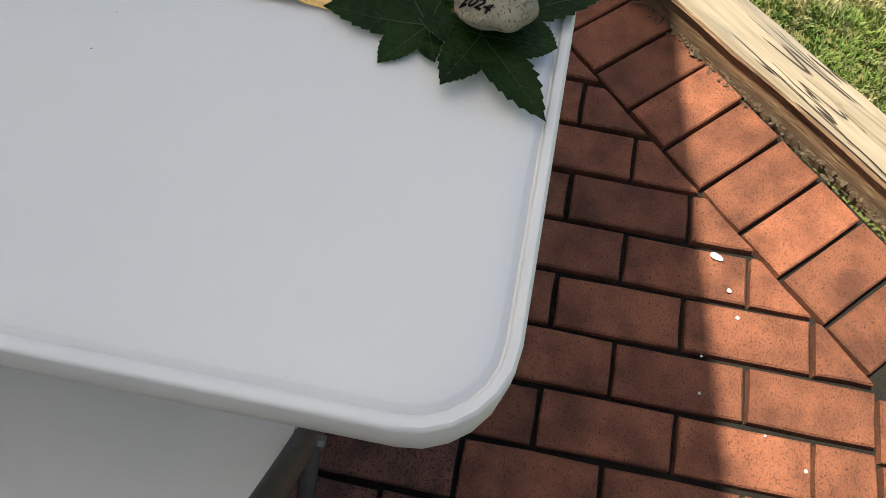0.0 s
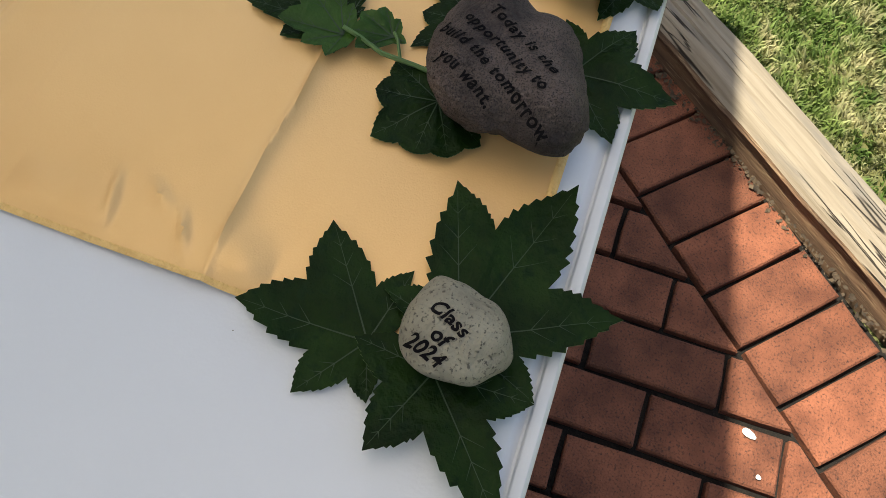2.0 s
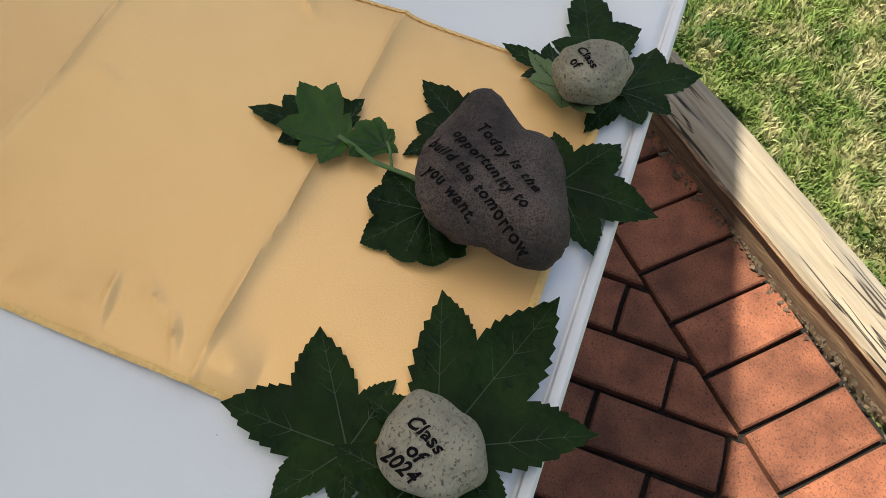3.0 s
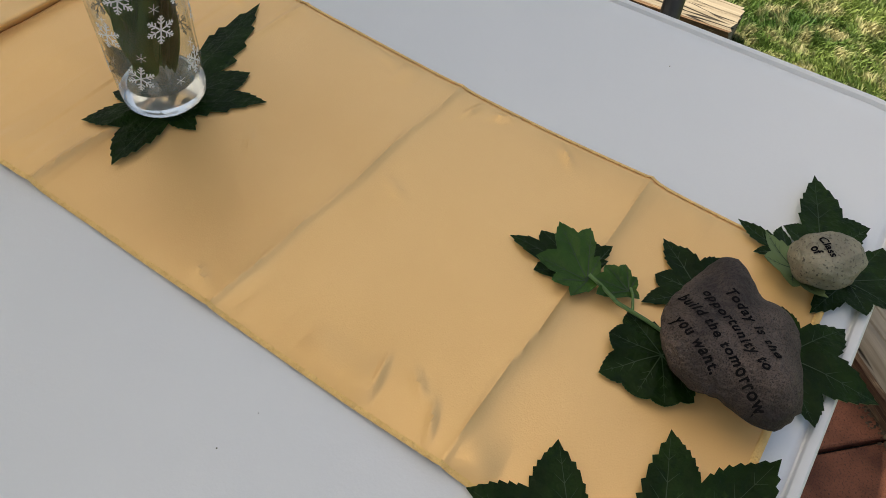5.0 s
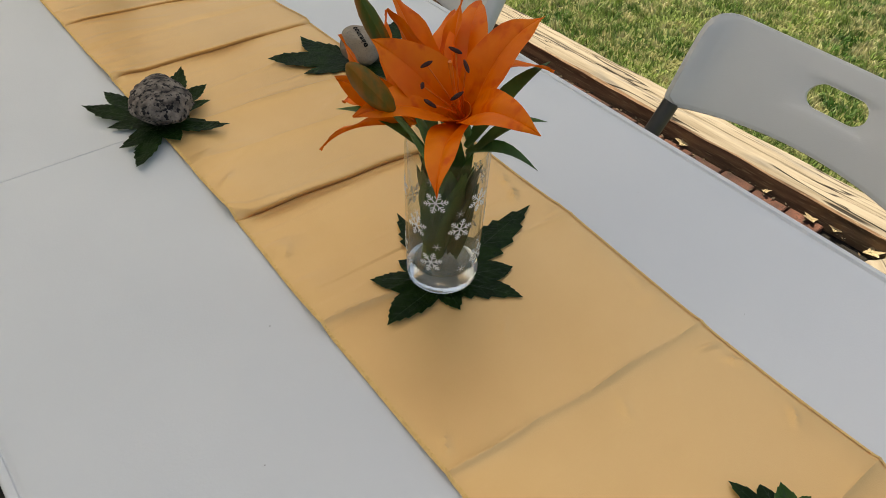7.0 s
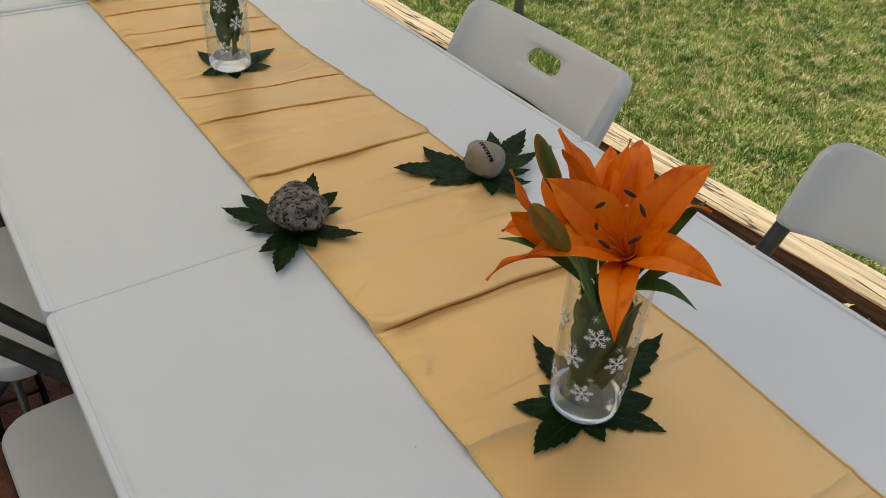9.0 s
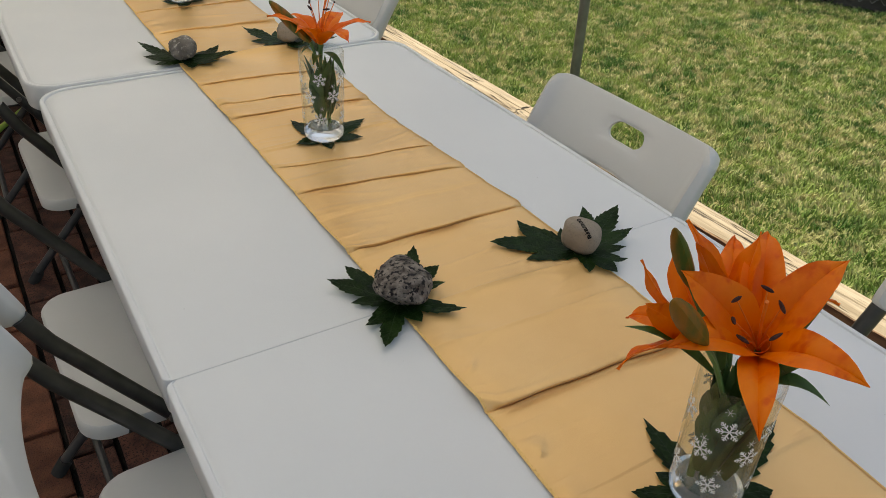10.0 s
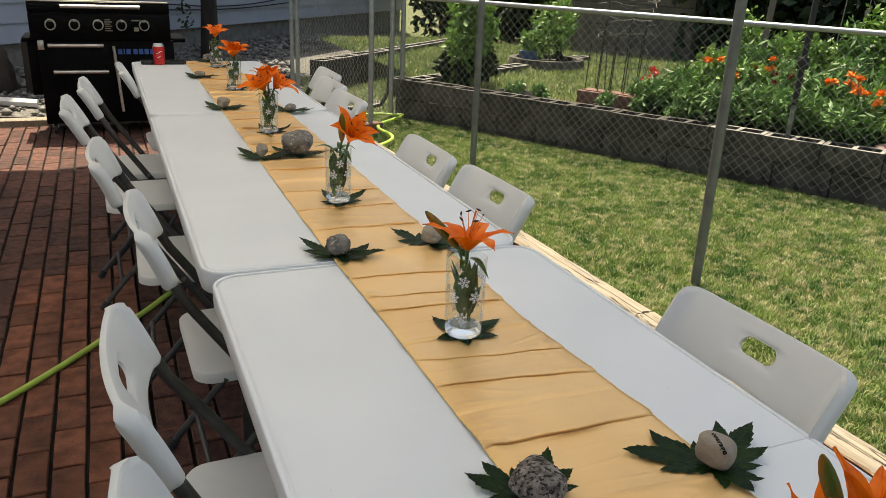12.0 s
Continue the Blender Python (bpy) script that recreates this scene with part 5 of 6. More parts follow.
    fl = [g for g in low["geom"] if isinstance(g, bmesh.types.BMFace)]
    bmesh.ops.reverse_faces(bm, faces=fl)
    for v in {v for f in fl for v in f.verts}:
        v.co.z -= 0.0005
    for f in fl:
        f.material_index = 1
    part("blade", bm, [material or M_LEAF, M_LEAFB], t)
    bm = bmesh.new()

    def vein(p, q, w):
        k = 7
        L, Rr = [], []
        d = Vector((q[0] - p[0], q[1] - p[1])).normalized()
        nv = Vector((-d.y, d.x))
        for j in range(k + 1):
            u = j / k
            px, py = p[0] + (q[0] - p[0]) * u, p[1] + (q[1] - p[1]) * u
            ww = w * (1 - 0.8 * u)
            for lst, s in ((L, 1), (Rr, -1)):
                ax_, ay_ = px + nv.x * ww * s, py + nv.y * ww * s
                lst.append(bm.verts.new((ax_, ay_, lift(ax_, ay_) + 0.0006)))
        for j in range(k):
            bm.faces.new((L[j], Rr[j], Rr[j + 1], L[j + 1]))
    for a, r in lobes:
        ca, sa = math.cos(radians(a)), math.sin(radians(a))
        vein((0, 0), (r * 0.93 * ca, r * 0.93 * sa), 0.00045)
        for j in range(1, 4):
            u = 0.26 + 0.17 * j
            for s in (-1, 1):
                b = radians(a + s * 40)
                ln = r * (0.22 - 0.050 * j)
                vein((r * u * ca, r * u * sa), (r * u * ca + ln * math.cos(b), r * u * sa + ln * math.sin(b)), 0.00022)
    part("vein", bm, M_VEIN, t, "paler leaf veins")
    if stalk:
        bm = bmesh.new()
        a, ln = radians(stalk[0]), stalk[1]
        tube(bm, [(0, 0, 0.001), (ln * 0.5 * math.cos(a), ln * 0.5 * math.sin(a), 0.003), (ln * math.cos(a + 0.15), ln * math.sin(a + 0.15), 0.002)], 0.0012, 6)
        part("stalk", bm, M_STEM, t)
    return t


def stone(x, y, z, size, turn, material, seed, label, lines=(), rough=0.10, text_turn=0.0, text_at=(0, 0), text_size=0.008, taper=0.0, lead=1.15, face=(0, 0, 1), block=2.6, crag=0.0, dents=(), spacing=1.06):
    """A pebble with its own lumps; lines of ink lie on its upper face."""
    t = thing("painted_stone" if lines else "stone", pose(x, y, TOP + z), label, "stone", "stones on the tables")
    bm = bmesh.new()
    bmesh.ops.create_icosphere(bm, subdivisions=5, radius=1.0)
    rot = Matrix.Rotation(radians(turn), 3, "Z")
    off = Vector((seed * 3.7, seed * 1.3, seed * 2.9))
    zmin = 0
    for v in bm.verts:
        d = v.co.normalized()
        k = 1 + rough * 2.0 * noise.noise(d * 1.1 + off) + rough * 0.9 * noise.noise(d * 2.4 + off) + rough * 0.12 * noise.noise(d * 9 + off) + crag * noise.noise(d * 6 + off) + crag * 0.6 * noise.noise(d * 14 + off)
        e = 1.0 / max(abs(d.x) ** block + abs(d.y) ** block + abs(d.z) ** block, 1e-6) ** (1 / block)
        p = d * k * (0.45 + 0.55 * e)
        w = rot @ Vector((p.x * size[0], p.y * size[1], 0))
        way = math.degrees(math.atan2(w.y, w.x))
        for ang, wid, dep in dents:
            p = p * (1 + dep * math.exp(-(((way - ang + 180) % 360 - 180) / wid) ** 2) * min(1, 1.6 * math.hypot(p.x, p.y) ** 2))
        v.co = rot @ Vector((p.x * size[0], p.y * size[1] * (1 - taper * p.x), p.z * size[2]))
        zmin = min(zmin, v.co.z)
    for v in bm.verts:
        v.co.z -= zmin
        if v.co.z < 0.0015:
            v.co.z = 0.0
    tree_ = BVHTree.FromBMesh(bm)
    part("pebble", bm, material, t)
    for i, line in enumerate(lines):
        cu = bpy.data.curves.new("ink", "FONT")
        cu.body = line[0]
        cu.size = text_size
        cu.offset = text_size * 0.030
        cu.shear = 0.22
        cu.space_character = spacing
        tmp = bpy.data.objects.new("ink", cu)
        scene.collection.objects.link(tmp)
        dg = bpy.context.evaluated_depsgraph_get()
        me = bpy.data.meshes.new_from_object(tmp.evaluated_get(dg))
        bpy.data.objects.remove(tmp)
        bm = bmesh.new()
        bm.from_mesh(me)
        bpy.data.meshes.remove(me)
        bmesh.ops.triangulate(bm, faces=bm.faces)
        bmesh.ops.subdivide_edges(bm, edges=[e for e in bm.edges if e.calc_length() > text_size * 0.2], cuts=3)
        a = radians(text_turn)
        nrm = Vector(face).normalized()
        e1 = Vector((math.cos(a), math.sin(a), 0))
        e1 = (e1 - nrm * e1.dot(nrm)).normalized()
        e2 = nrm.cross(e1)
        for v in bm.verts:
            u, w = v.co.x + line[1], v.co.y - i * text_size * lead
            w += text_size * 0.05 * math.sin(u / text_size * 1.9 + i * 2) + text_size * 0.05 * noise.noise((u * 300, w * 300, seed))
            u += text_size * 0.05 * noise.noise((w * 320, u * 320, seed + 3))
            p = Vector((text_at[0], text_at[1], size[2])) + e1 * u + e2 * w
            hit = tree_.ray_cast(p + nrm, -nrm)
            v.co = (hit[0] if hit[0] else p - nrm * 0.05) + nrm * 0.0007
        part("writing", bm, M_INK, t, "black handwritten ink", smooth=False)
    return t


# first stone on its fan of leaves at the table's end
maple_leaf(-0.119, 0.095, [(91, 0.070), (36, 0.069), (144, 0.044), (-160, 0.031), (-12, 0.044)], z=0.0045, seed=3, label="dark maple leaf under a stone at the table's end", teeth=5, deep=1.04)
maple_leaf(-0.103, 0.053, [(19, 0.088), (-18, 0.109), (-64, 0.083), (-114, 0.048), (75, 0.045), (150, 0.03)], z=0.0085, seed=4, label="dark maple leaf with long points under a stone", teeth=6, deep=1.0)
maple_leaf(-0.125, 0.059, [(-138, 0.075), (158, 0.049), (-88, 0.050), (84, 0.042), (20, 0.035)], z=0.0125, seed=5, label="dark maple leaf pointing off the table's side", teeth=5, deep=1.05)
stone(-0.107, 0.055, 0.014, (0.0252, 0.0252, 0.0140), 0, M_STONE_L, 2, "pale speckled stone with black class writing, on leaves", [("Class", -0.001), ("of", 0.0080), ("2024", 0.0005)], 0.05, -114, (0.0010, 0.0132), 0.0094, lead=0.92, dents=((-18, 26, -0.20), (35, 16, 0.10), (-96, 18, 0.13)))
# large stone with the motto
maple_leaf(0.088, 0.106, [(54, 0.051), (95, 0.033), (134, 0.043), (-5, 0.040)], z=0.005, seed=6, label="dark maple leaf under the large brown stone", deep=1.2)
maple_leaf(0.025, 0.108, [(60, 0.038), (100, 0.036), (140, 0.044), (177, 0.036), (-153, 0.037), (-120, 0.036), (-40, 0.03)], z=0.008, seed=7, label="broad dark leaf tucked under the large stone", teeth=4, pinch=0.7, deep=1.36)
maple_leaf(0.073, 0.042, [(-32, 0.054), (-89, 0.063), (-140, 0.052), (20, 0.04), (150, 0.03)], z=0.0055, seed=8, label="dark maple leaf under the large stone overhanging the edge", deep=1.0)
stone(0.043, 0.076, 0.010, (0.0425, 0.0425, 0.021), 0, M_STONE_D, 5, "large brown stone with a handwritten motto, on leaves",
      [("Today is the", 0.002), ("opportunity to", -0.004), ("build the tomorrow", -0.009), ("you want.", 0.004)], 0.040, -123, (0.0165, 0.0190), 0.0085, lead=1.42, crag=0.030, spacing=1.2, dents=((25, 19, 0.38), (-10, 15, -0.09), (-70, 22, -0.07), (-125, 22, 0.34), (-168, 14, -0.07)))
# third stone at the far corner
maple_leaf(0.159, 0.024, [(-53, 0.060), (-100, 0.036), (-16, 0.047), (162, 0.045), (-140, 0.03)], z=0.005, seed=10, label="dark maple leaf hanging over the table's end", pinch=0.5, deep=1.2)
maple_leaf(0.169, 0.047, [(20, 0.083), (-27, 0.050), (69, 0.034), (-120, 0.034)], z=0.008, seed=9, label="dark maple leaf under a stone at the corner", deep=1.35)
maple_leaf(0.156, 0.068, [(77, 0.042), (25, 0.028), (120, 0.024)], z=0.008, seed=12, label="small dark maple leaf under a stone at the corner")
maple_leaf(0.144, 0.060, [(72, 0.030), (119, 0.024), (-170, 0.024), (-140, 0.040)], z=0.009, cup=0.55, seed=11, label="leaf curled up to show its pale underside", material=M_LEAFB, pinch=0.7, deep=1.2)
stone(0.143, 0.045, 0.013, (0.0240, 0.0200, 0.0175), -60, M_STONE_L, 7, "small pale stone with black class writing, on leaves", [("Class", 0.0), ("of", 0.003)], 0.09, -125, (-0.0035, 0.0125), 0.0070, lead=1.0, crag=0.02)
# sprig
for x, y, lobes, z, cup, s in ((0.056, 0.182, [(91, 0.058), (68, 0.045), (124, 0.034), (-163, 0.021), (41, 0.037)], 0.005, 0.05, 21), (0.059, 0.177, [(-8, 0.027), (-28, 0.015), (24, 0.024), (50, 0.02)], 0.008, 0.10, 25),
                               (0.047, 0.174, [(53, 0.049), (96, 0.039), (126, 0.025), (170, 0.019), (25, 0.044), (5, 0.023)], 0.012, 0.12, 22), (0.057, 0.147, [(71, 0.024), (105, 0.025), (135, 0.024), (33, 0.021), (0, 0.013), (-100, 0.009)], 0.010, 0.10, 23)):
    maple_leaf(x, y, lobes, z=z, cup=cup, seed=s, label="small fresh green leaf on a sprig", material=M_SPRIG if s in (22, 23) else M_LEAF, teeth=2, pinch=0.6, deep=1.22)
sprig = thing("sprig_stem", pose(0.05, 0.15, TOP), "thin green stem joining the small leaves", "stem")
bm = bmesh.new()
tube(bm, [(0.0, 0.025, 0.016), (-0.002, 0.014, 0.014), (-0.007, -0.001, 0.012), (-0.007, -0.022, 0.010), (-0.008, -0.034, 0.009)], 0.0015, 6)
tube(bm, [(0.009, -0.003, 0.013), (0.004, -0.007, 0.013), (-0.006, -0.012, 0.011)], 0.001, 6)
part("stem", bm, M_STEM, sprig)

# ---- vases and lilies ----


def flake_mesh(r, barbs, cyl=0.03675):
    bm = bmesh.new()

    def bar(p, q, w):
        p, q = Vector(p), Vector(q)
        d = (q - p).normalized()
        nv = Vector((-d.y, d.x)) * w
        k = 3
        vs = []
        for j in range(k + 1):
            c = p + (q - p) * j / k
            vs.append([bm.verts.new((cyl * math.cos((c + s * nv).x / cyl), cyl * math.sin((c + s * nv).x / cyl), (c + s * nv).y)) for s in (-1, 1)])
        for a, b in zip(vs, vs[1:]):
            bm.faces.new((a[0], b[0], b[1], a[1]))
    for i in range(6):
        a = radians(60 * i + 15)
        d = Vector((math.cos(a), math.sin(a)))
        bar((0, 0), d * r, r * 0.055)
        if barbs:
            for u, ln in ((0.42, 0.34), (0.68, 0.28)):
                for s in (-1, 1):
                    b = a + s * radians(52)
                    bar(d * r * u, d * r * u + Vector((math.cos(b), math.sin(b))) * r * ln, r * 0.05)
            c = d * r
            for s in (-1, 1):
                b = a + s * 1.2
                bar(c * 0.94, c * 0.94 + Vector((math.cos(b), math.sin(b))) * r * 0.12, r * 0.06)
    bmesh.ops.recalc_face_normals(bm, faces=bm.faces)
    me = bpy.data.meshes.new("snowflake")
    bm.to_mesh(me)
    bm.free()
    me.materials.append(M_FLAKE)
    return me


FL1, FL2 = flake_mesh(0.0110, True), flake_mesh(0.0042, False)
VASE_H, VASE_R, VASE_FOOT = 0.150, 0.0365, 0.0336


def build_vase():
    v = thing("glass_vase", pose(0, 0, 0), "clear glass tumbler vase printed with white snowflakes", "vase", "glass vases")
    bm = bmesh.new()
    R, r = VASE_R, VASE_R - 0.0020
    F, fi = VASE_FOOT, VASE_FOOT - 0.0020
    prof = [(0, 0.0012), (F - 0.008, 0.0), (F - 0.0035, 0.0008), (F - 0.001, 0.004), (F + 0.0002, 0.012), (R, VASE_H - 0.002), (R - 0.001, VASE_H), (r, VASE_H - 0.002), (fi + 0.0004, 0.024), (fi - 0.004, 0.0195), (fi - 0.012, 0.0185), (0, 0.018)]
    lathe(bm, prof, 48)
    bmesh.ops.remove_doubles(bm, verts=bm.verts, dist=0.00003)
    bmesh.ops.recalc_face_normals(bm, faces=bm.faces)
    for f in bm.faces:
        f.material_index = 1 if f.calc_center_median().z > 0.021 else 0
    g = part("tumbler", bm, [M_GLASS, M_WALL], v)
    g.visible_shadow = False
    bm = bmesh.new()
    fi -= 0.0004
    lathe(bm, [(0, 0.0188), (fi - 0.0125, 0.0190), (fi - 0.0045, 0.0202), (fi + 0.0003, 0.0246), (fi + 0.0016, 0.085), (0, 0.085)], 48)
    bmesh.ops.remove_doubles(bm, verts=bm.verts, dist=0.00003)
    bmesh.ops.recalc_face_normals(bm, faces=bm.faces)
    w = part("water", bm, M_WATER, v)
    w.visible_shadow = False
    rng = random.Random(2)

    def girth(h):
        k = (VASE_FOOT + (VASE_R - VASE_FOOT) * h / VASE_H + 0.0004) / 0.03675
        return Matrix.Diagonal((k, k, 1, 1))
    for row, z in enumerate((0.042, 0.078, 0.112)):
        for k in range(5):
            ob = new("snowflake", FL1)
            ob.parent = v
            ob.matrix_local = pose(0, 0, z + rng.uniform(-0.006, 0.006), 0, 0, 72 * k + 36 * (row % 2) + rng.uniform(-8, 8)) @ girth(z + 0.008)
    for row, z in enumerate((0.030, 0.060, 0.096, 0.128)):
        for k in range(5):
            ob = new("snowflake", FL2)
            ob.parent = v
            ob.matrix_local = pose(0, 0, z + rng.uniform(-0.006, 0.006), 0, 0, 72 * k + 36 * ((row + 1) % 2) + rng.uniform(-12, 12)) @ girth(z + 0.008)
    return v


def petal(bm, L, W, a0, a1, seed, sway=0.16):
    """One petal from the origin: it rises along z, opens towards +x and curls back."""
    rng = random.Random(seed)
    nu, nv = 14, 8
    p = Vector((0.004, 0, 0))
    rows = []
    side_bend = rng.uniform(-sway, sway)
    for i in range(nu + 1):
        t = i / nu
        a = radians(a0 + (a1 - a0) * t ** 1.8)
        d = Vector((math.sin(a), side_bend * t, math.cos(a)))
        nrm = Vector((-math.cos(a), 0, math.sin(a)))
        w = W * (0.20 + 0.80 * math.sin(math.pi * min(1, t * 0.95 + 0.05) ** 0.92)) * (1 - t ** 9)
        if t > 0.985:
            w = 0.0004
        row = []
        for j in range(nv + 1):
            s = 2 * j / nv - 1
            keel = -0.0030 * math.exp(-(s / 0.16) ** 2) * (1 - t)
            cupz = 0.42 * w * (s * s) * (1 - 1.1 * t) + 0.0022 * math.sin(t * 15 + seed * 1.3 + s * 2.2) * s * s * (0.3 + 0.7 * t) - 0.0011 * math.exp(-(s / 0.10) ** 2)
            row.append(bm.verts.new(p + Vector((0, 1, 0)) * (w * s) + nrm * (cupz + keel)))
        rows.append(row)
        p = p + d * (L / nu)
    for a, b in zip(rows, rows[1:]):
        for j in range(nv):
            bm.faces.new((a[j], a[j + 1], b[j + 1], b[j]))


def reach(tip, axis, xx, yy, bow):
    """How a petal must open to end at tip: its direction about the axis, its length, and its first and last slant."""
    c, th = tip.length, math.degrees(tip.angle(axis))
    az = math.degrees(math.atan2(tip.dot(yy), tip.dot(xx)))
    u = v = 0.0
    for i in range(14):
        a = radians(bow * (i / 14) ** 1.8)
        u, v = u + math.cos(a) / 14, v + math.sin(a) / 14
    a0 = th - math.degrees(math.atan2(v, u))
    return az, c / math.hypot(u, v), a0, a0 + bow


def bloom(parent, at, axis, petals, seed, L=0.098, W=0.0195, a0=28, a1=105, stamens=True, ref=None, tips=()):
    """A lily flower. petals: directions in degrees about the axis, 0 towards ref; or tips: each petal's end from the throat, its half width and bow."""
    ax = Vector(axis).normalized()
    ref = Vector(ref or (1, 0, 0))
    xx = (ref - ax * ref.dot(ax)).normalized()
    yy = ax.cross(xx)
    m = Matrix(((xx.x, yy.x, ax.x, at[0]), (xx.y, yy.y, ax.y, at[1]), (xx.z, yy.z, ax.z, at[2]), (0, 0, 0, 1)))
    rng = random.Random(seed)
    for k, a in enumerate(petals):
        bm = bmesh.new()
        wide = 1.12 if k % 2 else 0.88
        petal(bm, L * rng.uniform(0.92, 1.06), W * wide, a0 + rng.uniform(-5, 8), a1 + rng.uniform(-22, 20), seed * 10 + k)
        bmesh.ops.transform(bm, matrix=m @ Matrix.Rotation(radians(a), 4, "Z"), verts=bm.verts)
        part("petal", bm, M_PETAL, parent)
    for k, (tip, w, bow) in enumerate(tips):
        az, ln, s0, s1 = reach(Vector(tip), ax, xx, yy, bow)
        bm = bmesh.new()
        petal(bm, ln, w, s0, s1, seed * 10 + k, 0.02)
        bmesh.ops.transform(bm, matrix=m @ Matrix.Rotation(radians(az), 4, "Z"), verts=bm.verts)
        part("petal", bm, M_PETAL, parent)
    bm = bmesh.new()
    lathe(bm, [(0.0015, -0.006), (0.005, -0.003), (0.0085, 0.006), (0.0105, 0.013)], 14, m)
    bmesh.ops.solidify(bm, geom=bm.faces[:], thickness=0.0006)
    part("throat", bm, M_PETAL, parent)
    if stamens:
        for k in range(6):
            a = radians(60 * k + 25 + rng.uniform(-12, 12))
            h = rng.uniform(0.052, 0.066)
            sp = rng.uniform(0.016, 0.026)
            tip = Vector((math.cos(a) * sp, math.sin(a) * sp, h))
            bm = bmesh.new()
            tube(bm, [m @ Vector((0, 0, 0)), m @ Vector((tip.x * 0.4, tip.y * 0.4, h * 0.5)), m @ tip], [0.0011, 0.0009, 0.0006], 5)
            f = part("filament", bm, M_FILAMENT, parent)
            bm = bmesh.new()
            d = Vector((-math.sin(a), math.cos(a), rng.uniform(-0.6, 0.6))).normalized() * 0.0058
            tube(bm, [m @ (tip - d), m @ (tip - d * 0.6), m @ tip, m @ (tip + d * 0.6), m @ (tip + d)], [0.0005, 0.0015, 0.0018, 0.0014, 0.0005], 6)
            part("anther", bm, M_ANTHER, f)
        bm = bmesh.new()
        tube(bm, [m @ Vector((0, 0, 0)), m @ Vector((0.004, 0, 0.04)), m @ Vector((0.01, 0, 0.068))], [0.0022, 0.0014, 0.0018], 6)
        part("pistil", bm, M_FILAMENT, parent)
    return m


def bud(parent, base, tip, r):
    base, tip = Vector(base), Vector(tip)
    bm = bmesh.new()
    P = [base + (tip - base) * t for t in (0, 0.12, 0.3, 0.5, 0.7, 0.88, 0.97, 1)]
    tube(bm, P, [r * 0.35, r * 0.7, r * 0.95, r, r * 0.9, r * 0.6, r * 0.3, r * 0.08], 12)
    for v in bm.verts:
        ax = (tip - base).normalized()
        rel = v.co - base
        rad = rel - ax * rel.dot(ax)
        a = math.atan2(rad.dot(ax.orthogonal().normalized()), rad.dot(ax.cross(ax.orthogonal()).normalized()))
        v.co += rad * 0.14 * math.cos(3 * a)
    part("bud", bm, M_BUD, parent, "closed brownish green bud")


def blade_leaf(parent, base, tip, w, droop):
    """A narrow pointed stem leaf."""
    base, tip = Vector(base), Vector(tip)
    bm = bmesh.new()
    d = tip - base
    sidev = d.cross(Vector((0, 0, 1)))
    sidev = sidev.normalized() if sidev.length > 1e-5 else Vector((1, 0, 0))
    rows = []
    for i in range(9):
        t = i / 8
        c = base + d * t + Vector((0, 0, 1)) * droop * math.sin(math.pi * t)
        ww = w * math.sin(math.pi * (0.1 + 0.9 * t) ** 0.9) if t < 1 else 0.0003
        rows.append([bm.verts.new(c + sidev * ww * s + Vector((0, 0, 1)) * abs(s) * ww * 0.35) for s in (-1, 0, 1)])
    for a, b in zip(rows, rows[1:]):
        for k in range(2):
            bm.faces.new((a[k], a[k + 1], b[k + 1], b[k]))
    bmesh.ops.solidify(bm, geom=bm.faces[:], thickness=0.0007)
    part("stem_leaf", bm, M_LILYLEAF, parent)


def lily(x, y, label, blooms, buds, seed, nleaves=9, blades=()):
    """Cut lilies standing in a vase at x, y; places are given from the vase's foot."""
    t = thing("lily", pose(x, y, TOP + 0.007), label, "flowers", "lilies in vases")
    rng = random.Random(seed)
    for k, (at, axis, petals, kw) in enumerate(blooms):
        bloom(t, at, axis, petals, seed * 5 + k, **kw)
        ax = Vector(axis).normalized()
        b = Vector(at)
        s = rng.uniform(0, 6.28)
        foot = Vector((0.016 * math.cos(s), 0.016 * math.sin(s), 0.0225))
        bm = bmesh.new()
        tube(bm, [foot, foot.lerp(b, 0.45) * 1.0, b - ax * 0.03 - Vector((0, 0, 0.01)), b - ax * 0.004], [0.0036, 0.0034, 0.003, 0.0042], 8)
        part("stem", bm, M_STEM, t)
    for base, tip, r in buds:
        bud(t, base, tip, r)
        bm = bmesh.new()
        tube(bm, [(0, 0, 0.10), Vector(base).lerp(Vector((0, 0, 0.12)), 0.35), base], [0.0026, 0.0024, 0.003], 7)
        part("stem", bm, M_STEM, t)
    for k, (base, tip, w) in enumerate(blades):
        blade_leaf(t, base, tip, w, 0.012)
    for k in range(nleaves):
        a = 2.4 * k + rng.uniform(-0.4, 0.4)
        if blades or k % 4 != 3:
            z0 = rng.uniform(0.025, 0.085)
            r0, r1 = rng.uniform(0.004, 0.014), rng.uniform(0.020, 0.0305)
            blade_leaf(t, (r0 * math.cos(a), r0 * math.sin(a), z0), (r1 * math.cos(a + 0.5), r1 * math.sin(a + 0.5), min(0.142, z0 + rng.uniform(0.055, 0.09))), rng.uniform(0.008, 0.013), 0.0)
        else:
            z0 = rng.uniform(0.140, 0.152)
            r1 = rng.uniform(0.045, 0.080)
            blade_leaf(t, (0.006 * math.cos(a), 0.006 * math.sin(a), z0), (r1 * math.cos(a), r1 * math.sin(a), z0 + rng.uniform(-0.022, 0.008)), rng.uniform(0.006, 0.009), 0.010)
    return t


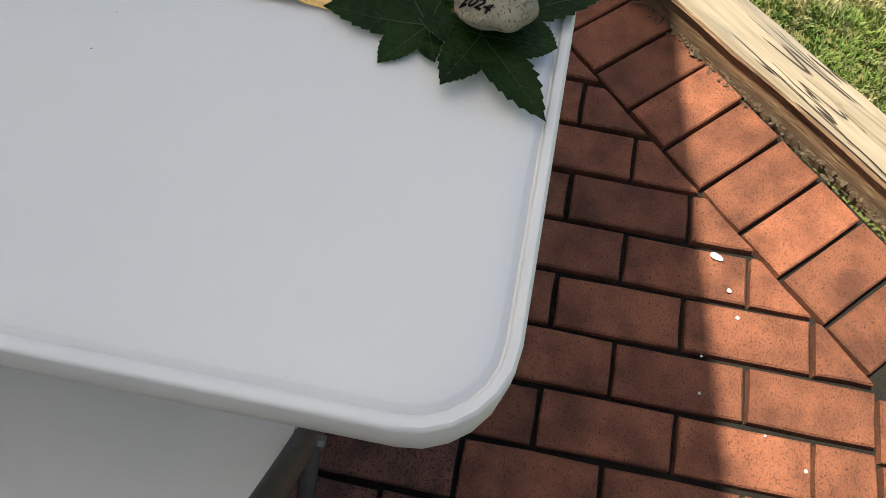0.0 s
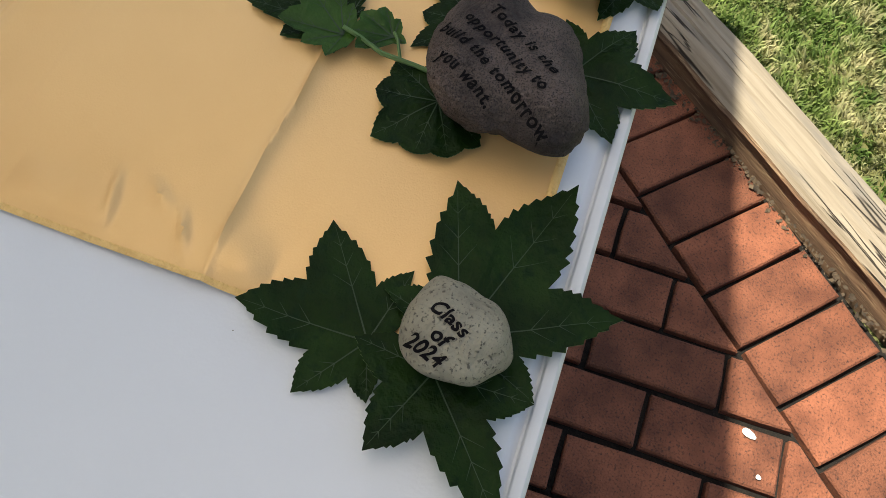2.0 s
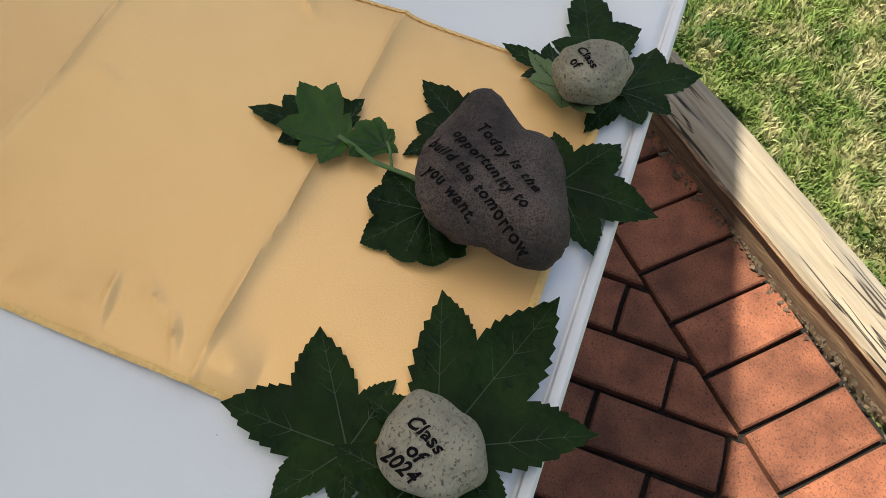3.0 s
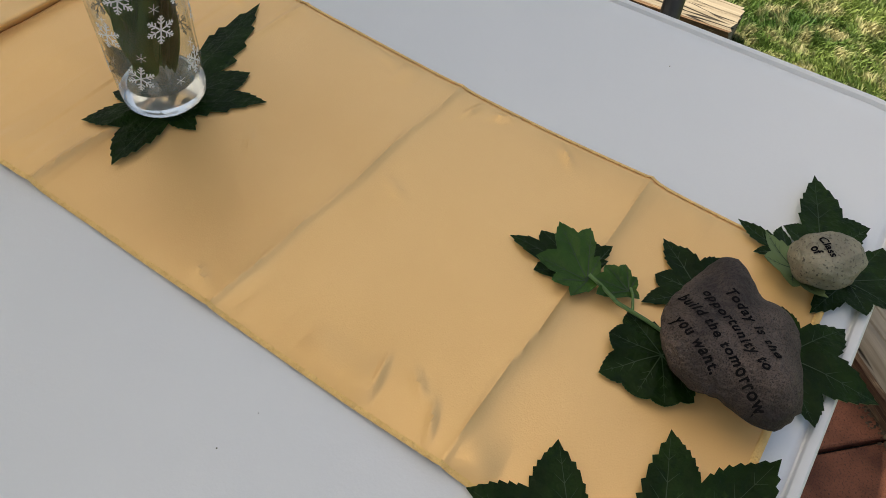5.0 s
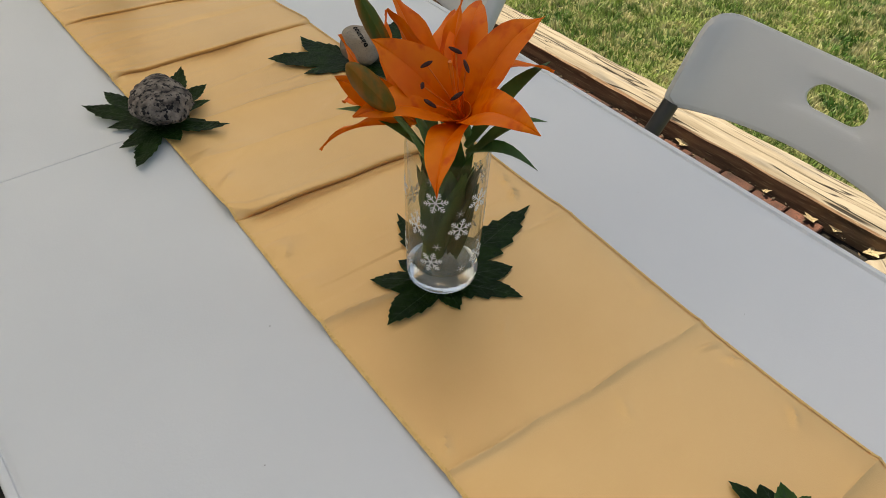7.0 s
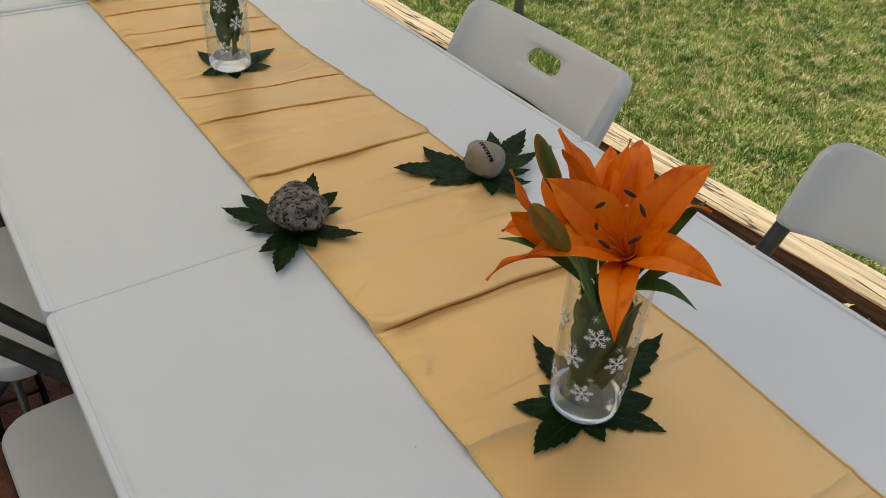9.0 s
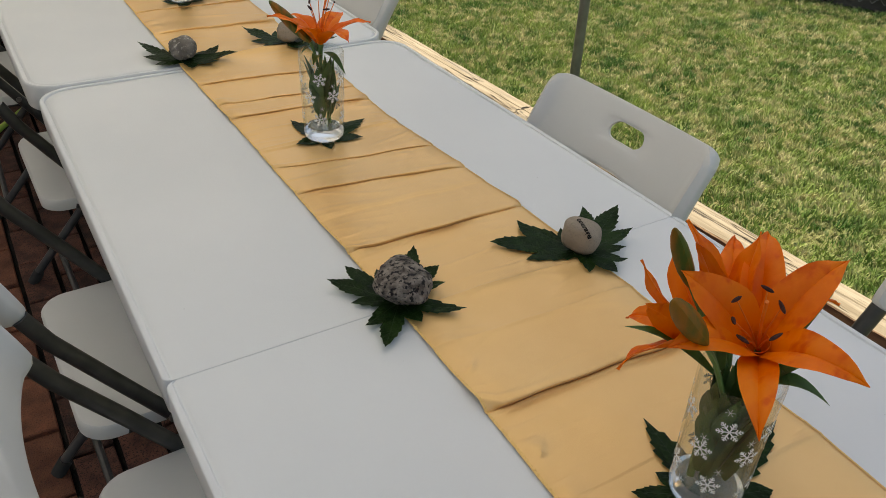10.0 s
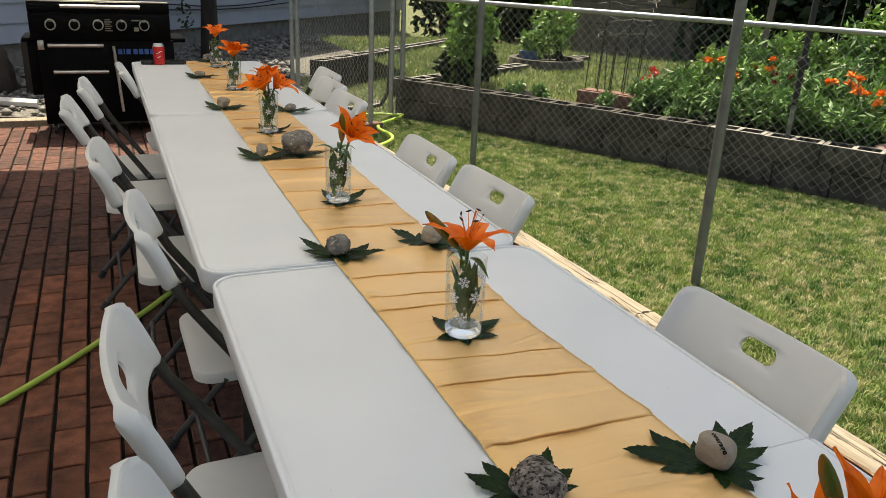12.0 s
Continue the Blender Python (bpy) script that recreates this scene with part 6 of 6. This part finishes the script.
vase = build_vase()
VASES = [(0.017, 0.545), (0.016, 1.403), (0.022, 2.265), (0.016, 3.215), (0.045, 4.25), (0.070, 5.09)]
for k, (x, y) in enumerate(VASES):
    m = pose(x, y, TOP + 0.0115, 0, 0, 23 * k)
    if k == 0:
        vase.matrix_world = m
    else:
        copy_thing(vase, m)

# bouquet with several open blooms
lily(VASES[0][0], VASES[0][1], "bouquet of orange lilies with open blooms and buds in the vase",
     [((0.020, 0.006, 0.166), (-0.48, -0.10, 0.87), (), dict(stamens=True, tips=(((-0.081, -0.068, 0.001), 0.0155, 80), ((-0.010, -0.092, 0.040), 0.0180, 95), ((0.066, -0.010, 0.074), 0.0205, 85), ((-0.093, 0.016, 0.030), 0.0205, 75), ((-0.052, 0.052, 0.064), 0.0235, 60), ((0.070, 0.066, 0.056), 0.0180, 75)))),
      ((-0.004, 0.042, 0.156), (-0.55, 0.62, 0.56), (), dict(stamens=False, tips=(((-0.029, 0.062, -0.004), 0.0125, 110), ((-0.081, 0.017, -0.005), 0.0130, 60), ((-0.036, 0.058, 0.060), 0.0150, 40), ((0.020, 0.070, 0.062), 0.0150, 45), ((-0.062, 0.020, 0.052), 0.0150, 40)))),
      ((0.024, 0.040, 0.166), (0.0, 0.35, 0.94), (), dict(stamens=False, tips=(((-0.030, 0.030, 0.080), 0.0170, 20), ((-0.006, 0.062, 0.076), 0.0170, 25), ((0.030, 0.020, 0.076), 0.0170, 20), ((0.092, -0.036, 0.012), 0.0140, 70), ((0.060, 0.060, 0.040), 0.0150, 50))))],
     [((-0.049, 0.010, 0.197), (-0.075, 0.031, 0.236), 0.0100), ((-0.012, 0.062, 0.205), (-0.036, 0.076, 0.264), 0.0075)], 31, 60,
     (((0.02, 0.0, 0.140), (0.127, 0.015, 0.181), 0.0085), ((0.015, -0.005, 0.140), (0.058, -0.050, 0.130), 0.0090), ((0.02, -0.01, 0.142), (0.084, -0.030, 0.158), 0.0075), ((-0.01, 0.02, 0.140), (-0.050, 0.092, 0.156), 0.0085), ((0.0, 0.02, 0.140), (0.05, 0.105, 0.165), 0.0080)))
lily(VASES[1][0], VASES[1][1], "single orange lily with one bud in the vase",
     [((0.000, 0.0, 0.168), (0.05, 0.02, 1.0), (-20, 42, 100, 160, 222, 280), dict(L=0.092, W=0.015, a0=46, a1=122))],
     [((-0.012, 0.012, 0.165), (-0.062, 0.05, 0.226), 0.0095)], 32, 22)
lily(VASES[2][0], VASES[2][1], "orange lily with a drooping petal and a bud in the vase",
     [((0.030, -0.015, 0.182), (0.15, -0.55, 0.72), (0, 60, 120, 180, 240, 300), dict(L=0.092, W=0.018, a0=30, a1=112))],
     [((0.005, -0.02, 0.175), (0.0, -0.04, 0.255), 0.010)], 33, 36)
lily(VASES[3][0], VASES[3][1], "full orange lily blooms spreading over the vase",
     [((-0.018, -0.012, 0.166), (-0.45, -0.30, 0.8), (0, 60, 120, 180, 240, 300), dict(L=0.100, W=0.021, a0=34, a1=112)),
      ((0.026, 0.0, 0.170), (0.45, -0.30, 0.8), (15, 75, 135, 195, 255, 315), dict(L=0.100, W=0.021, a0=34, a1=112)),
      ((0.004, 0.02, 0.185), (0.0, 0.2, 0.95), (30, 90, 150, 210, 270, 330), dict(L=0.085, W=0.019, a0=24, a1=95, stamens=False))], [], 34, 36)
lily(VASES[4][0], VASES[4][1], "single wide open orange lily in the vase",
     [((0.0, -0.005, 0.166), (0.0, -0.25, 0.95), (10, 70, 130, 190, 250, 310), dict(L=0.105, W=0.021, a0=36, a1=112)),
      ((0.01, 0.01, 0.175), (0.2, 0.1, 0.95), (40, 100, 160, 220, 280, 340), dict(L=0.085, W=0.019, a0=28, a1=100, stamens=False))], [], 35, 28)
lily(VASES[5][0], VASES[5][1], "single orange lily in a vase near the grill",
     [((0.0, -0.005, 0.180), (0.0, -0.30, 0.92), (0, 60, 120, 180, 240, 300), dict(L=0.10, W=0.020, a0=34, a1=110))], [], 36, 28)

# leaves under the vases
maple_leaf(0.016, 0.538, [(14, 0.149), (-53, 0.076), (48, 0.055), (-20, 0.07)], z=0.004, seed=41, label="dark maple leaf under the flower vase")
maple_leaf(0.012, 0.538, [(143, 0.068), (-169, 0.075), (77, 0.110), (-103, 0.040), (110, 0.05)], z=0.0065, seed=42, label="dark maple leaf under the flower vase")
for k, (x, y) in enumerate(VASES[1:]):
    maple_leaf(x, y - 0.004, [(105, 0.098), (24, 0.105), (65, 0.07), (175, 0.052), (-20, 0.065), (-100, 0.075 if k else 0.04)], z=0.0045, seed=50 + k, label="dark maple leaf under a flower vase", cup=0.05 if k == 0 else 0.24)

# stones along the runner
maple_leaf(-0.090, 0.945, [(133, 0.096), (111, 0.092), (86, 0.07), (160, 0.06)], z=0.005, seed=61, cup=0.10, label="dark maple leaf under the speckled stone")
maple_leaf(-0.094, 0.938, [(-129, 0.088), (-42, 0.085), (-85, 0.05), (-160, 0.06)], z=0.007, seed=62, cup=0.06, label="dark maple leaf under the speckled stone")
maple_leaf(-0.086, 0.952, [(15, 0.072), (49, 0.092), (80, 0.06), (-15, 0.06)], z=0.009, seed=63, cup=0.15, label="dark maple leaf under the speckled stone")
stone(-0.084, 0.944, 0.010, (0.034, 0.035, 0.0200), 15, M_STONE_P, 11, "rough speckled grey stone on maple leaves", (), 0.10, crag=0.045, block=3.2)
maple_leaf(0.180, 0.925, [(144, 0.122), (108, 0.105), (170, 0.08), (75, 0.06)], z=0.005, seed=64, cup=0.05, label="dark maple leaf under the stone with a word")
maple_leaf(0.186, 0.920, [(0, 0.088), (26, 0.118), (52, 0.10), (-25, 0.06)], z=0.007, seed=65, cup=0.16, label="dark maple leaf under the stone with a word")
maple_leaf(0.180, 0.914, [(-81, 0.060), (-120, 0.045), (-45, 0.06)], z=0.009, seed=66, cup=0.08, label="dark maple leaf under the stone with a word", pinch=0.6)
stone(0.182, 0.925, 0.010, (0.0215, 0.0265, 0.023), 25, M_STONE_T, 13, "tan stone with one handwritten word, on leaves", [("courage", 0.0)], 0.06, -100, (0.0, 0.0185), 0.0100, face=(-0.30, -0.42, 0.86), block=4.0)
for x, y, sz, mt, sd, lb in ((-0.089, 1.86, (0.026, 0.027, 0.022), M_STONE_G, 15, "small round grey stone on maple leaves"), (0.142, 1.87, (0.026, 0.026, 0.02), M_STONE_T, 16, "small stone half hidden among leaves"), (0.036, 2.83, (0.050, 0.050, 0.040), M_STONE_G, 17, "large grey stone on maple leaves"),
                             (-0.084, 2.82, (0.018, 0.018, 0.021), M_STONE_T, 18, "tiny tan stone on a maple leaf"), (-0.08, 3.75, (0.024, 0.028, 0.022), M_STONE_T, 19, "small brown stone on maple leaves"), (0.19, 3.64, (0.022, 0.022, 0.014), M_STONE_G, 20, "small flat stone on maple leaves"),
                             (-0.07, 4.70, (0.028, 0.024, 0.014), M_STONE_T, 24, "flat tan stone among maple leaves"), (0.05, 5.36, (0.025, 0.025, 0.022), M_STONE_G, 25, "small grey stone at the table's far end")):
    maple_leaf(x - 0.008, y + 0.004, [(118, 0.125), (150, 0.075), (85, 0.075), (-170, 0.055)], z=0.005, cup=0.14, seed=sd * 3, label="maple leaf under a stone on the runner")
    maple_leaf(x + 0.006, y - 0.004, [(-15, 0.10), (-50, 0.07), (22, 0.08), (-100, 0.055)], z=0.008, cup=0.16, seed=sd * 3 + 1, label="maple leaf under a stone on the runner")
    stone(x, y, 0.011, sz, sd * 20, mt, sd, lb, (), 0.10, crag=0.045)

# can and tray at the far end
can = thing("drink_can", pose(-0.235, 5.30, TOP - 0.001), "red and silver drink can on the table's end", "can")
bm = bmesh.new()
lathe(bm, [(0, 0.002), (0.022, 0.0), (0.026, 0.004), (0.033, 0.012), (0.033, 0.108)], 28)
part("body", bm, M_CANRED, can)
bm = bmesh.new()
lathe(bm, [(0.033, 0.1082), (0.027, 0.119), (0.0275, 0.122), (0.025, 0.120), (0, 0.118)], 28)
part("top", bm, M_ALU, can)
for z, a0, a1 in ((0.075, -120, -60), (0.05, -110, -75)):
    bm = bmesh.new()
    L = [(0.0334 * math.cos(radians(a)), 0.0334 * math.sin(radians(a)), z + 0.006 * math.sin(radians(a * 4))) for a in range(a0, a1 + 1, 6)]
    tube(bm, L, 0.0022, 5)
    part("stripe", bm, M_WHITE, can, "plain white swirl")
tray = thing("tray", pose(-0.20, 5.34, TOP - 0.001), "shallow black tray at the table's end", "tray")
bm = bmesh.new()
loft(bm, [[(x, y, z) for x, y in rounded(-0.14, 0.12, -0.05, 0.05, (0.02,) * 4, i)] for i, z in ((0.004, 0.0), (0.0, 0.018), (0.004, 0.018), (0.01, 0.004))])
part("tray", bm, M_FOOT, tray)

# dry leaves in the gap beside the timber
for x, y, r, sd in ((1.400, 1.13, 0.030, 81), (1.402, 0.72, 0.032, 82), (1.416, 0.66, 0.026, 83), (1.408, 0.56, 0.040, 84), (1.420, 0.52, 0.034, 85), (1.398, 0.86, 0.018, 86)):
    maple_leaf(x, y, [(sd * 37 % 360, r), (sd * 37 % 360 + 62, r * 0.8), (sd * 37 % 360 - 66, r * 0.75), (sd * 37 % 360 + 150, r * 0.5)], z=0.006 - TOP, cup=0.45, seed=sd, label="small curled dry leaf beside the timber edging", material=M_DRY, teeth=3, pinch=0.6)
# specks of dust on the nearest table
specks = thing("dust_specks", pose(0, 0, 0), "tiny dark specks of dust on the table", "dust", kind="stuff")
r = np.random.RandomState(14)
P = np.stack([r.uniform(-0.37, 0.36, 40), r.uniform(0.03, 1.8, 40), np.full(40, TOP + 0.0014)], 1)
P = P[(P[:, 0] < -0.13) | (P[:, 0] > 0.20)]
n = len(P)
a, w = r.uniform(0, 6.28, n), 0.0004 + 0.0007 * r.rand(n) ** 2
d = np.stack([np.cos(a), np.sin(a), 0 * a], 1) * w[:, None]
e = np.stack([-np.sin(a), np.cos(a), 0 * a], 1) * w[:, None]
V = np.stack([P - d, P - e * 0.7, P + d, P + e * 0.7], 1).reshape(-1, 3)
i = np.arange(n)[:, None] * 4
bulk("speck", V, np.concatenate([i + [0, 1, 2], i + [0, 2, 3]]), M_LITTER, specks)

# ---- lawn blades ----


def grass(name, inside, x0, x1, y0, y1, n, h, seed, label, z0=-0.03, wide=1.0):
    """Blades in tufts: they stand taller and lean together in clumps a few centimetres across, with low gaps between."""
    r = np.random.RandomState(seed)
    p = np.stack([r.uniform(x0, x1, n), r.uniform(y0, y1, n)], 1)
    p = p[inside(p[:, 0], p[:, 1])]
    n = len(p)
    X, Y = p[:, 0], p[:, 1]

    def field(f, q):
        a, b = X * 0.8 + Y * 0.6, Y * 0.8 - X * 0.6
        return np.sin(a * f + 2.1 * np.sin(b * f * 0.73 + q) + q) * np.sin(b * f * 1.13 + 1.9 * np.sin(a * f * 0.61 + 2 * q) + 3 * q)
    tuft = field(46, 1.0) * 0.6 + field(83, 4.0) * 0.4
    patch = field(6.5, 2.0) * 0.5 + field(14, 5.0) * 0.5
    ang = 3.0 * field(19, 7.0) + r.normal(size=n) * 1.3
    hh = h * (0.45 + 0.55 * r.rand(n)) * (1 + 0.55 * tuft + 0.30 * patch)
    lean = hh * (0.25 + 0.75 * r.rand(n))
    w = (0.0016 + 0.0020 * r.rand(n)) * wide
    dx, dy = np.cos(ang), np.sin(ang)
    a2 = r.uniform(0, 6.28, n)
    sx, sy = np.cos(a2) * w, np.sin(a2) * w
    z = np.full(n, z0)
    V = np.stack([np.stack([X - sx, Y - sy, z], 1), np.stack([X + sx, Y + sy, z], 1),
                  np.stack([X + dx * lean * 0.35 + sx * 0.8, Y + dy * lean * 0.35 + sy * 0.8, z + hh * 0.65], 1),
                  np.stack([X + dx * lean * 0.35 - sx * 0.8, Y + dy * lean * 0.35 - sy * 0.8, z + hh * 0.65], 1),
                  np.stack([X + dx * lean, Y + dy * lean, z + hh], 1)], 1).reshape(-1, 3)
    i = np.arange(n)[:, None] * 5
    F = np.concatenate([i + [0, 1, 2], i + [0, 2, 3], i + [3, 2, 4]], 0)
    ob = bulk(name, V, F, M_GRASS)
    return tagged(ob, label, "grass", kind="stuff")


def side(x, y):
    """Distance on the lawn's side of the block wall."""
    return -((x - WA.x) * WN.x + (y - WA.y) * WN.y)


grass("grass", lambda x, y: (x > 1.555 - XS * y) & (side(x, y) > 0.02), 1.25, 4.9, 0.2, 7.6, 430000, 0.026, 1, "patchy mown lawn grass, green with dry straw")
grass("grass", lambda x, y: (0.755 * (x - 0.68) - 0.656 * (y + 0.165) > 0.108) & (x < 3.0) & ((y < 0.3) | (x > 1.52)), 0.1, 2.6, -1.3, 0.5, 210000, 0.020, 2, "mown lawn grass beside the patio's cut corner")
grass("grass", lambda x, y: (side(x, y) < -0.5) & (side(x, y) > -4.5), 2.4, 6.5, 5.5, 12.0, 60000, 0.06, 3, "lawn grass on the raised terrace", 0.26, 1.6)
grass("grass", lambda x, y: (x > 1.3 + (y - 7.4) * 0.1) & (x < 2.3 + (y - 7.4) * 0.45), 1.3, 4.0, 7.4, 11.5, 30000, 0.07, 4, "longer grass behind the gate", -0.03, 1.6)

# ---- litter on and beside the bricks ----
litter = thing("litter", pose(0, 0, 0), "dry leaf crumbs and grit along the timber", "debris", kind="stuff")
r = np.random.RandomState(9)
n = 800
t = r.rand(n)
off = 0.004 + 0.022 * r.rand(n) ** 2
P = np.stack([0.20 + 1.09 * t - 0.75 * off, -0.722 + 1.257 * t + 0.65 * off, np.full(n, 0.001)], 1)
Q = 0.35 + 6.5 * r.rand(n)
P2 = np.stack([1.445 - XS * Q - 0.020 * np.abs(r.normal(size=n)), Q, np.full(n, 0.001)], 1)
P = np.concatenate([P, P2])
n = len(P)
s = 0.0012 + 0.0032 * r.rand(n, 1) ** 2
a = r.uniform(0, 6.28, n)
d = np.stack([np.cos(a), np.sin(a), r.uniform(-0.2, 0.5, n)], 1) * s * 1.6
e = np.stack([-np.sin(a), np.cos(a), r.uniform(-0.2, 0.5, n)], 1) * s
V = np.stack([P - d, P - e, P + d, P + e], 1).reshape(-1, 3)
V[:, 2] = np.maximum(V[:, 2], -0.004) + 0.002
i = np.arange(n)[:, None] * 4
bulk("crumbs", V, np.concatenate([i + [0, 1, 2], i + [0, 2, 3]]), M_LITTER, litter)
for x, y, s, e in ((0.150, -0.344, 0.012, 1.9), (0.093, -0.368, 0.0075, 1.1), (0.049, -0.383, 0.0065, 1.1), (-0.026, -0.33, 0.004, 1), (-0.085, -0.33, 0.0045, 1), (-0.17, -0.49, 0.006, 1), (-0.13, -0.43, 0.004, 1)):
    c = thing("white_droplet", pose(x, y, 0.001, 0, 0, 70), "white dried splash on a brick", "splash", "white splashes")
    bm = bmesh.new()
    bmesh.ops.create_icosphere(bm, subdivisions=2, radius=1)
    for v in bm.verts:
        v.co = Vector((v.co.x * s * 0.5 * e * (1 - 0.25 * v.co.x), v.co.y * s * 0.5, v.co.z * 0.0018))
    part("splash", bm, M_CHIP, c)

# ---- bricks ----
PX, PY = 0.0955, 0.204
GAP = 0.0045


def clip(poly, a, b, c):
    """Keeps the part of a polygon where a x + b y <= c."""
    out = []
    for i, p in enumerate(poly):
        q = poly[(i + 1) % len(poly)]
        dp, dq = a * p[0] + b * p[1] - c, a * q[0] + b * q[1] - c
        if dp <= 0:
            out.append(p)
        if dp * dq < 0:
            t = dp / (dp - dq)
            out.append((p[0] + (q[0] - p[0]) * t, p[1] + (q[1] - p[1]) * t))
    return out


def prism(poly):
    """A brick with softened top edges; poly about its own middle."""
    q = []
    for (ax_, ay_), (bx_, by_) in zip(poly, poly[1:] + poly[:1]):
        q.append((ax_ + rng.uniform(-0.001, 0.001), ay_ + rng.uniform(-0.001, 0.001)))
        q.append(((ax_ + bx_) / 2 + rng.uniform(-0.0016, 0.0016), (ay_ + by_) / 2 + rng.uniform(-0.0016, 0.0016)))
    poly = q
    n = len(poly)
    V = [(x, y, -0.021) for x, y in poly] + [(x, y, -0.003) for x, y in poly]
    V += [(x - math.copysign(min(0.003, abs(x) * 0.3), x), y - math.copysign(min(0.003, abs(y) * 0.3), y), 0.0) for x, y in poly]
    F = []
    for k in range(n):
        j = (k + 1) % n
        F += [(k, j, n + j, n + k), (n + k, n + j, 2 * n + j, 2 * n + k)]
    F.append(tuple(range(2 * n, 3 * n)))
    return V, F


def area(p):
    return 0.5 * sum(p[i][0] * p[(i + 1) % len(p)][1] - p[(i + 1) % len(p)][0] * p[i][1] for i in range(len(p)))


bricks = []          # (x, y, polygon about the middle, turn in degrees, whole)
k0, k1 = int((XL - 0.262) / PX), int((XR - 0.262) / PX) + 1
for i in range(k0, k1 + 1):
    x0 = 0.262 + PX * (i - 1)
    off = -0.095 if i % 2 == 0 else -0.197
    for j in range(-6, 38):
        y0 = off + PY * j
        if y0 > YF - 0.05 or y0 + PY < YE:
            continue
        gx, gy = GAP * 1.25, GAP * 0.95
        rect = [(x0 + gx, y0 + gy), (x0 + PX - gx, y0 + gy), (x0 + PX - gx, y0 + PY - gy), (x0 + gx, y0 + PY - gy)]
        p = clip(clip(clip(rect, 1, -1, DIAG - GAP * 1.4), 1, XS, XR - GAP), 0, -1, -(YE + GAP))
        p = clip(p, 0, 1, YF) if p else p
        if len(p) < 3 or area(p) < 0.0006:
            continue
        cx, cy = sum(q[0] for q in p) / len(p), sum(q[1] for q in p) / len(p)
        whole = len(p) == 4 and abs(area(p) - (PX - 2 * gx) * (PY - 2 * gy)) < 1e-6
        bricks.append((cx, cy, [(q[0] - cx, q[1] - cy) for q in p], 0.0, whole))
bw, bl = 0.0475, 0.094
soldier = [(-bw, -bl), (bw, -bl), (bw, bl), (-bw, bl)]
long_brick = [(-bw, -0.111), (bw, -0.111), (bw, 0.111), (-bw, 0.111)]
SB = 0.1015
ax, ay = DIAG + YE, YE
ln = (XR - 0.02 - ax) * 1.41421
SD = 0.0975
diag_brick = [(-0.0445, -bl), (0.0445, -bl), (0.0445, bl), (-0.0445, bl)]
for k in range(int(ln / SD)):
    s = SD * (k + 0.5) + 0.014
    bricks.append((ax + s * 0.70711 + 0.0985 * 0.70711, ay + s * 0.70711 - 0.0985 * 0.70711, diag_brick, 45.0, True))
for k in range(int((YF - XR + DIAG) / SB)):
    yy = XR - DIAG + 0.06 + SB * (k + 0.5)
    bricks.append((XR - XS * yy + 0.1200, yy, long_brick, 92.0, True))
for k in range(30):
    bricks.append((ax - 0.02 - SB * (k + 0.5), YE - 0.0985, soldier, 0.0, True))
rng = random.Random(11)
MESHES = {}
JV, JF, base = [], [], 0
for cx, cy, p, turn, whole in bricks:
    dz, tilt = rng.uniform(-0.0035, 0.002), rng.uniform(-0.6, 0.6)
    m = pose(cx, cy, dz, rng.uniform(-0.5, 0.5), rng.uniform(-0.7, 0.7), turn + tilt)
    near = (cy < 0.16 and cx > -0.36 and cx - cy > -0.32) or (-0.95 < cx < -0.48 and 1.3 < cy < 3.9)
    if near:
        key = (round(p[0][0], 3), turn == 0.0, rng.randrange(7)) if whole else None
        me = MESHES.get(key) if whole else None
        if me is None:
            V, F = prism(p)
            me = bpy.data.meshes.new("brick")
            me.from_pydata(V, [], F)
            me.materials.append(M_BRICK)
            MESHES[key] = me
        ob = new("brick", me)
        ob.parent = patio
        ob.matrix_world = m
    else:
        V, F = prism(p)
        JV += [tuple(m @ Vector(v)) for v in V]
        JF += [tuple(q + base for q in f) for f in F]
        base += len(V)
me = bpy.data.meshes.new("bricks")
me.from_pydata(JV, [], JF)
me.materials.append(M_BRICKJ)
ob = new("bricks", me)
ob.parent = patio
tagged(ob, kind="stuff")
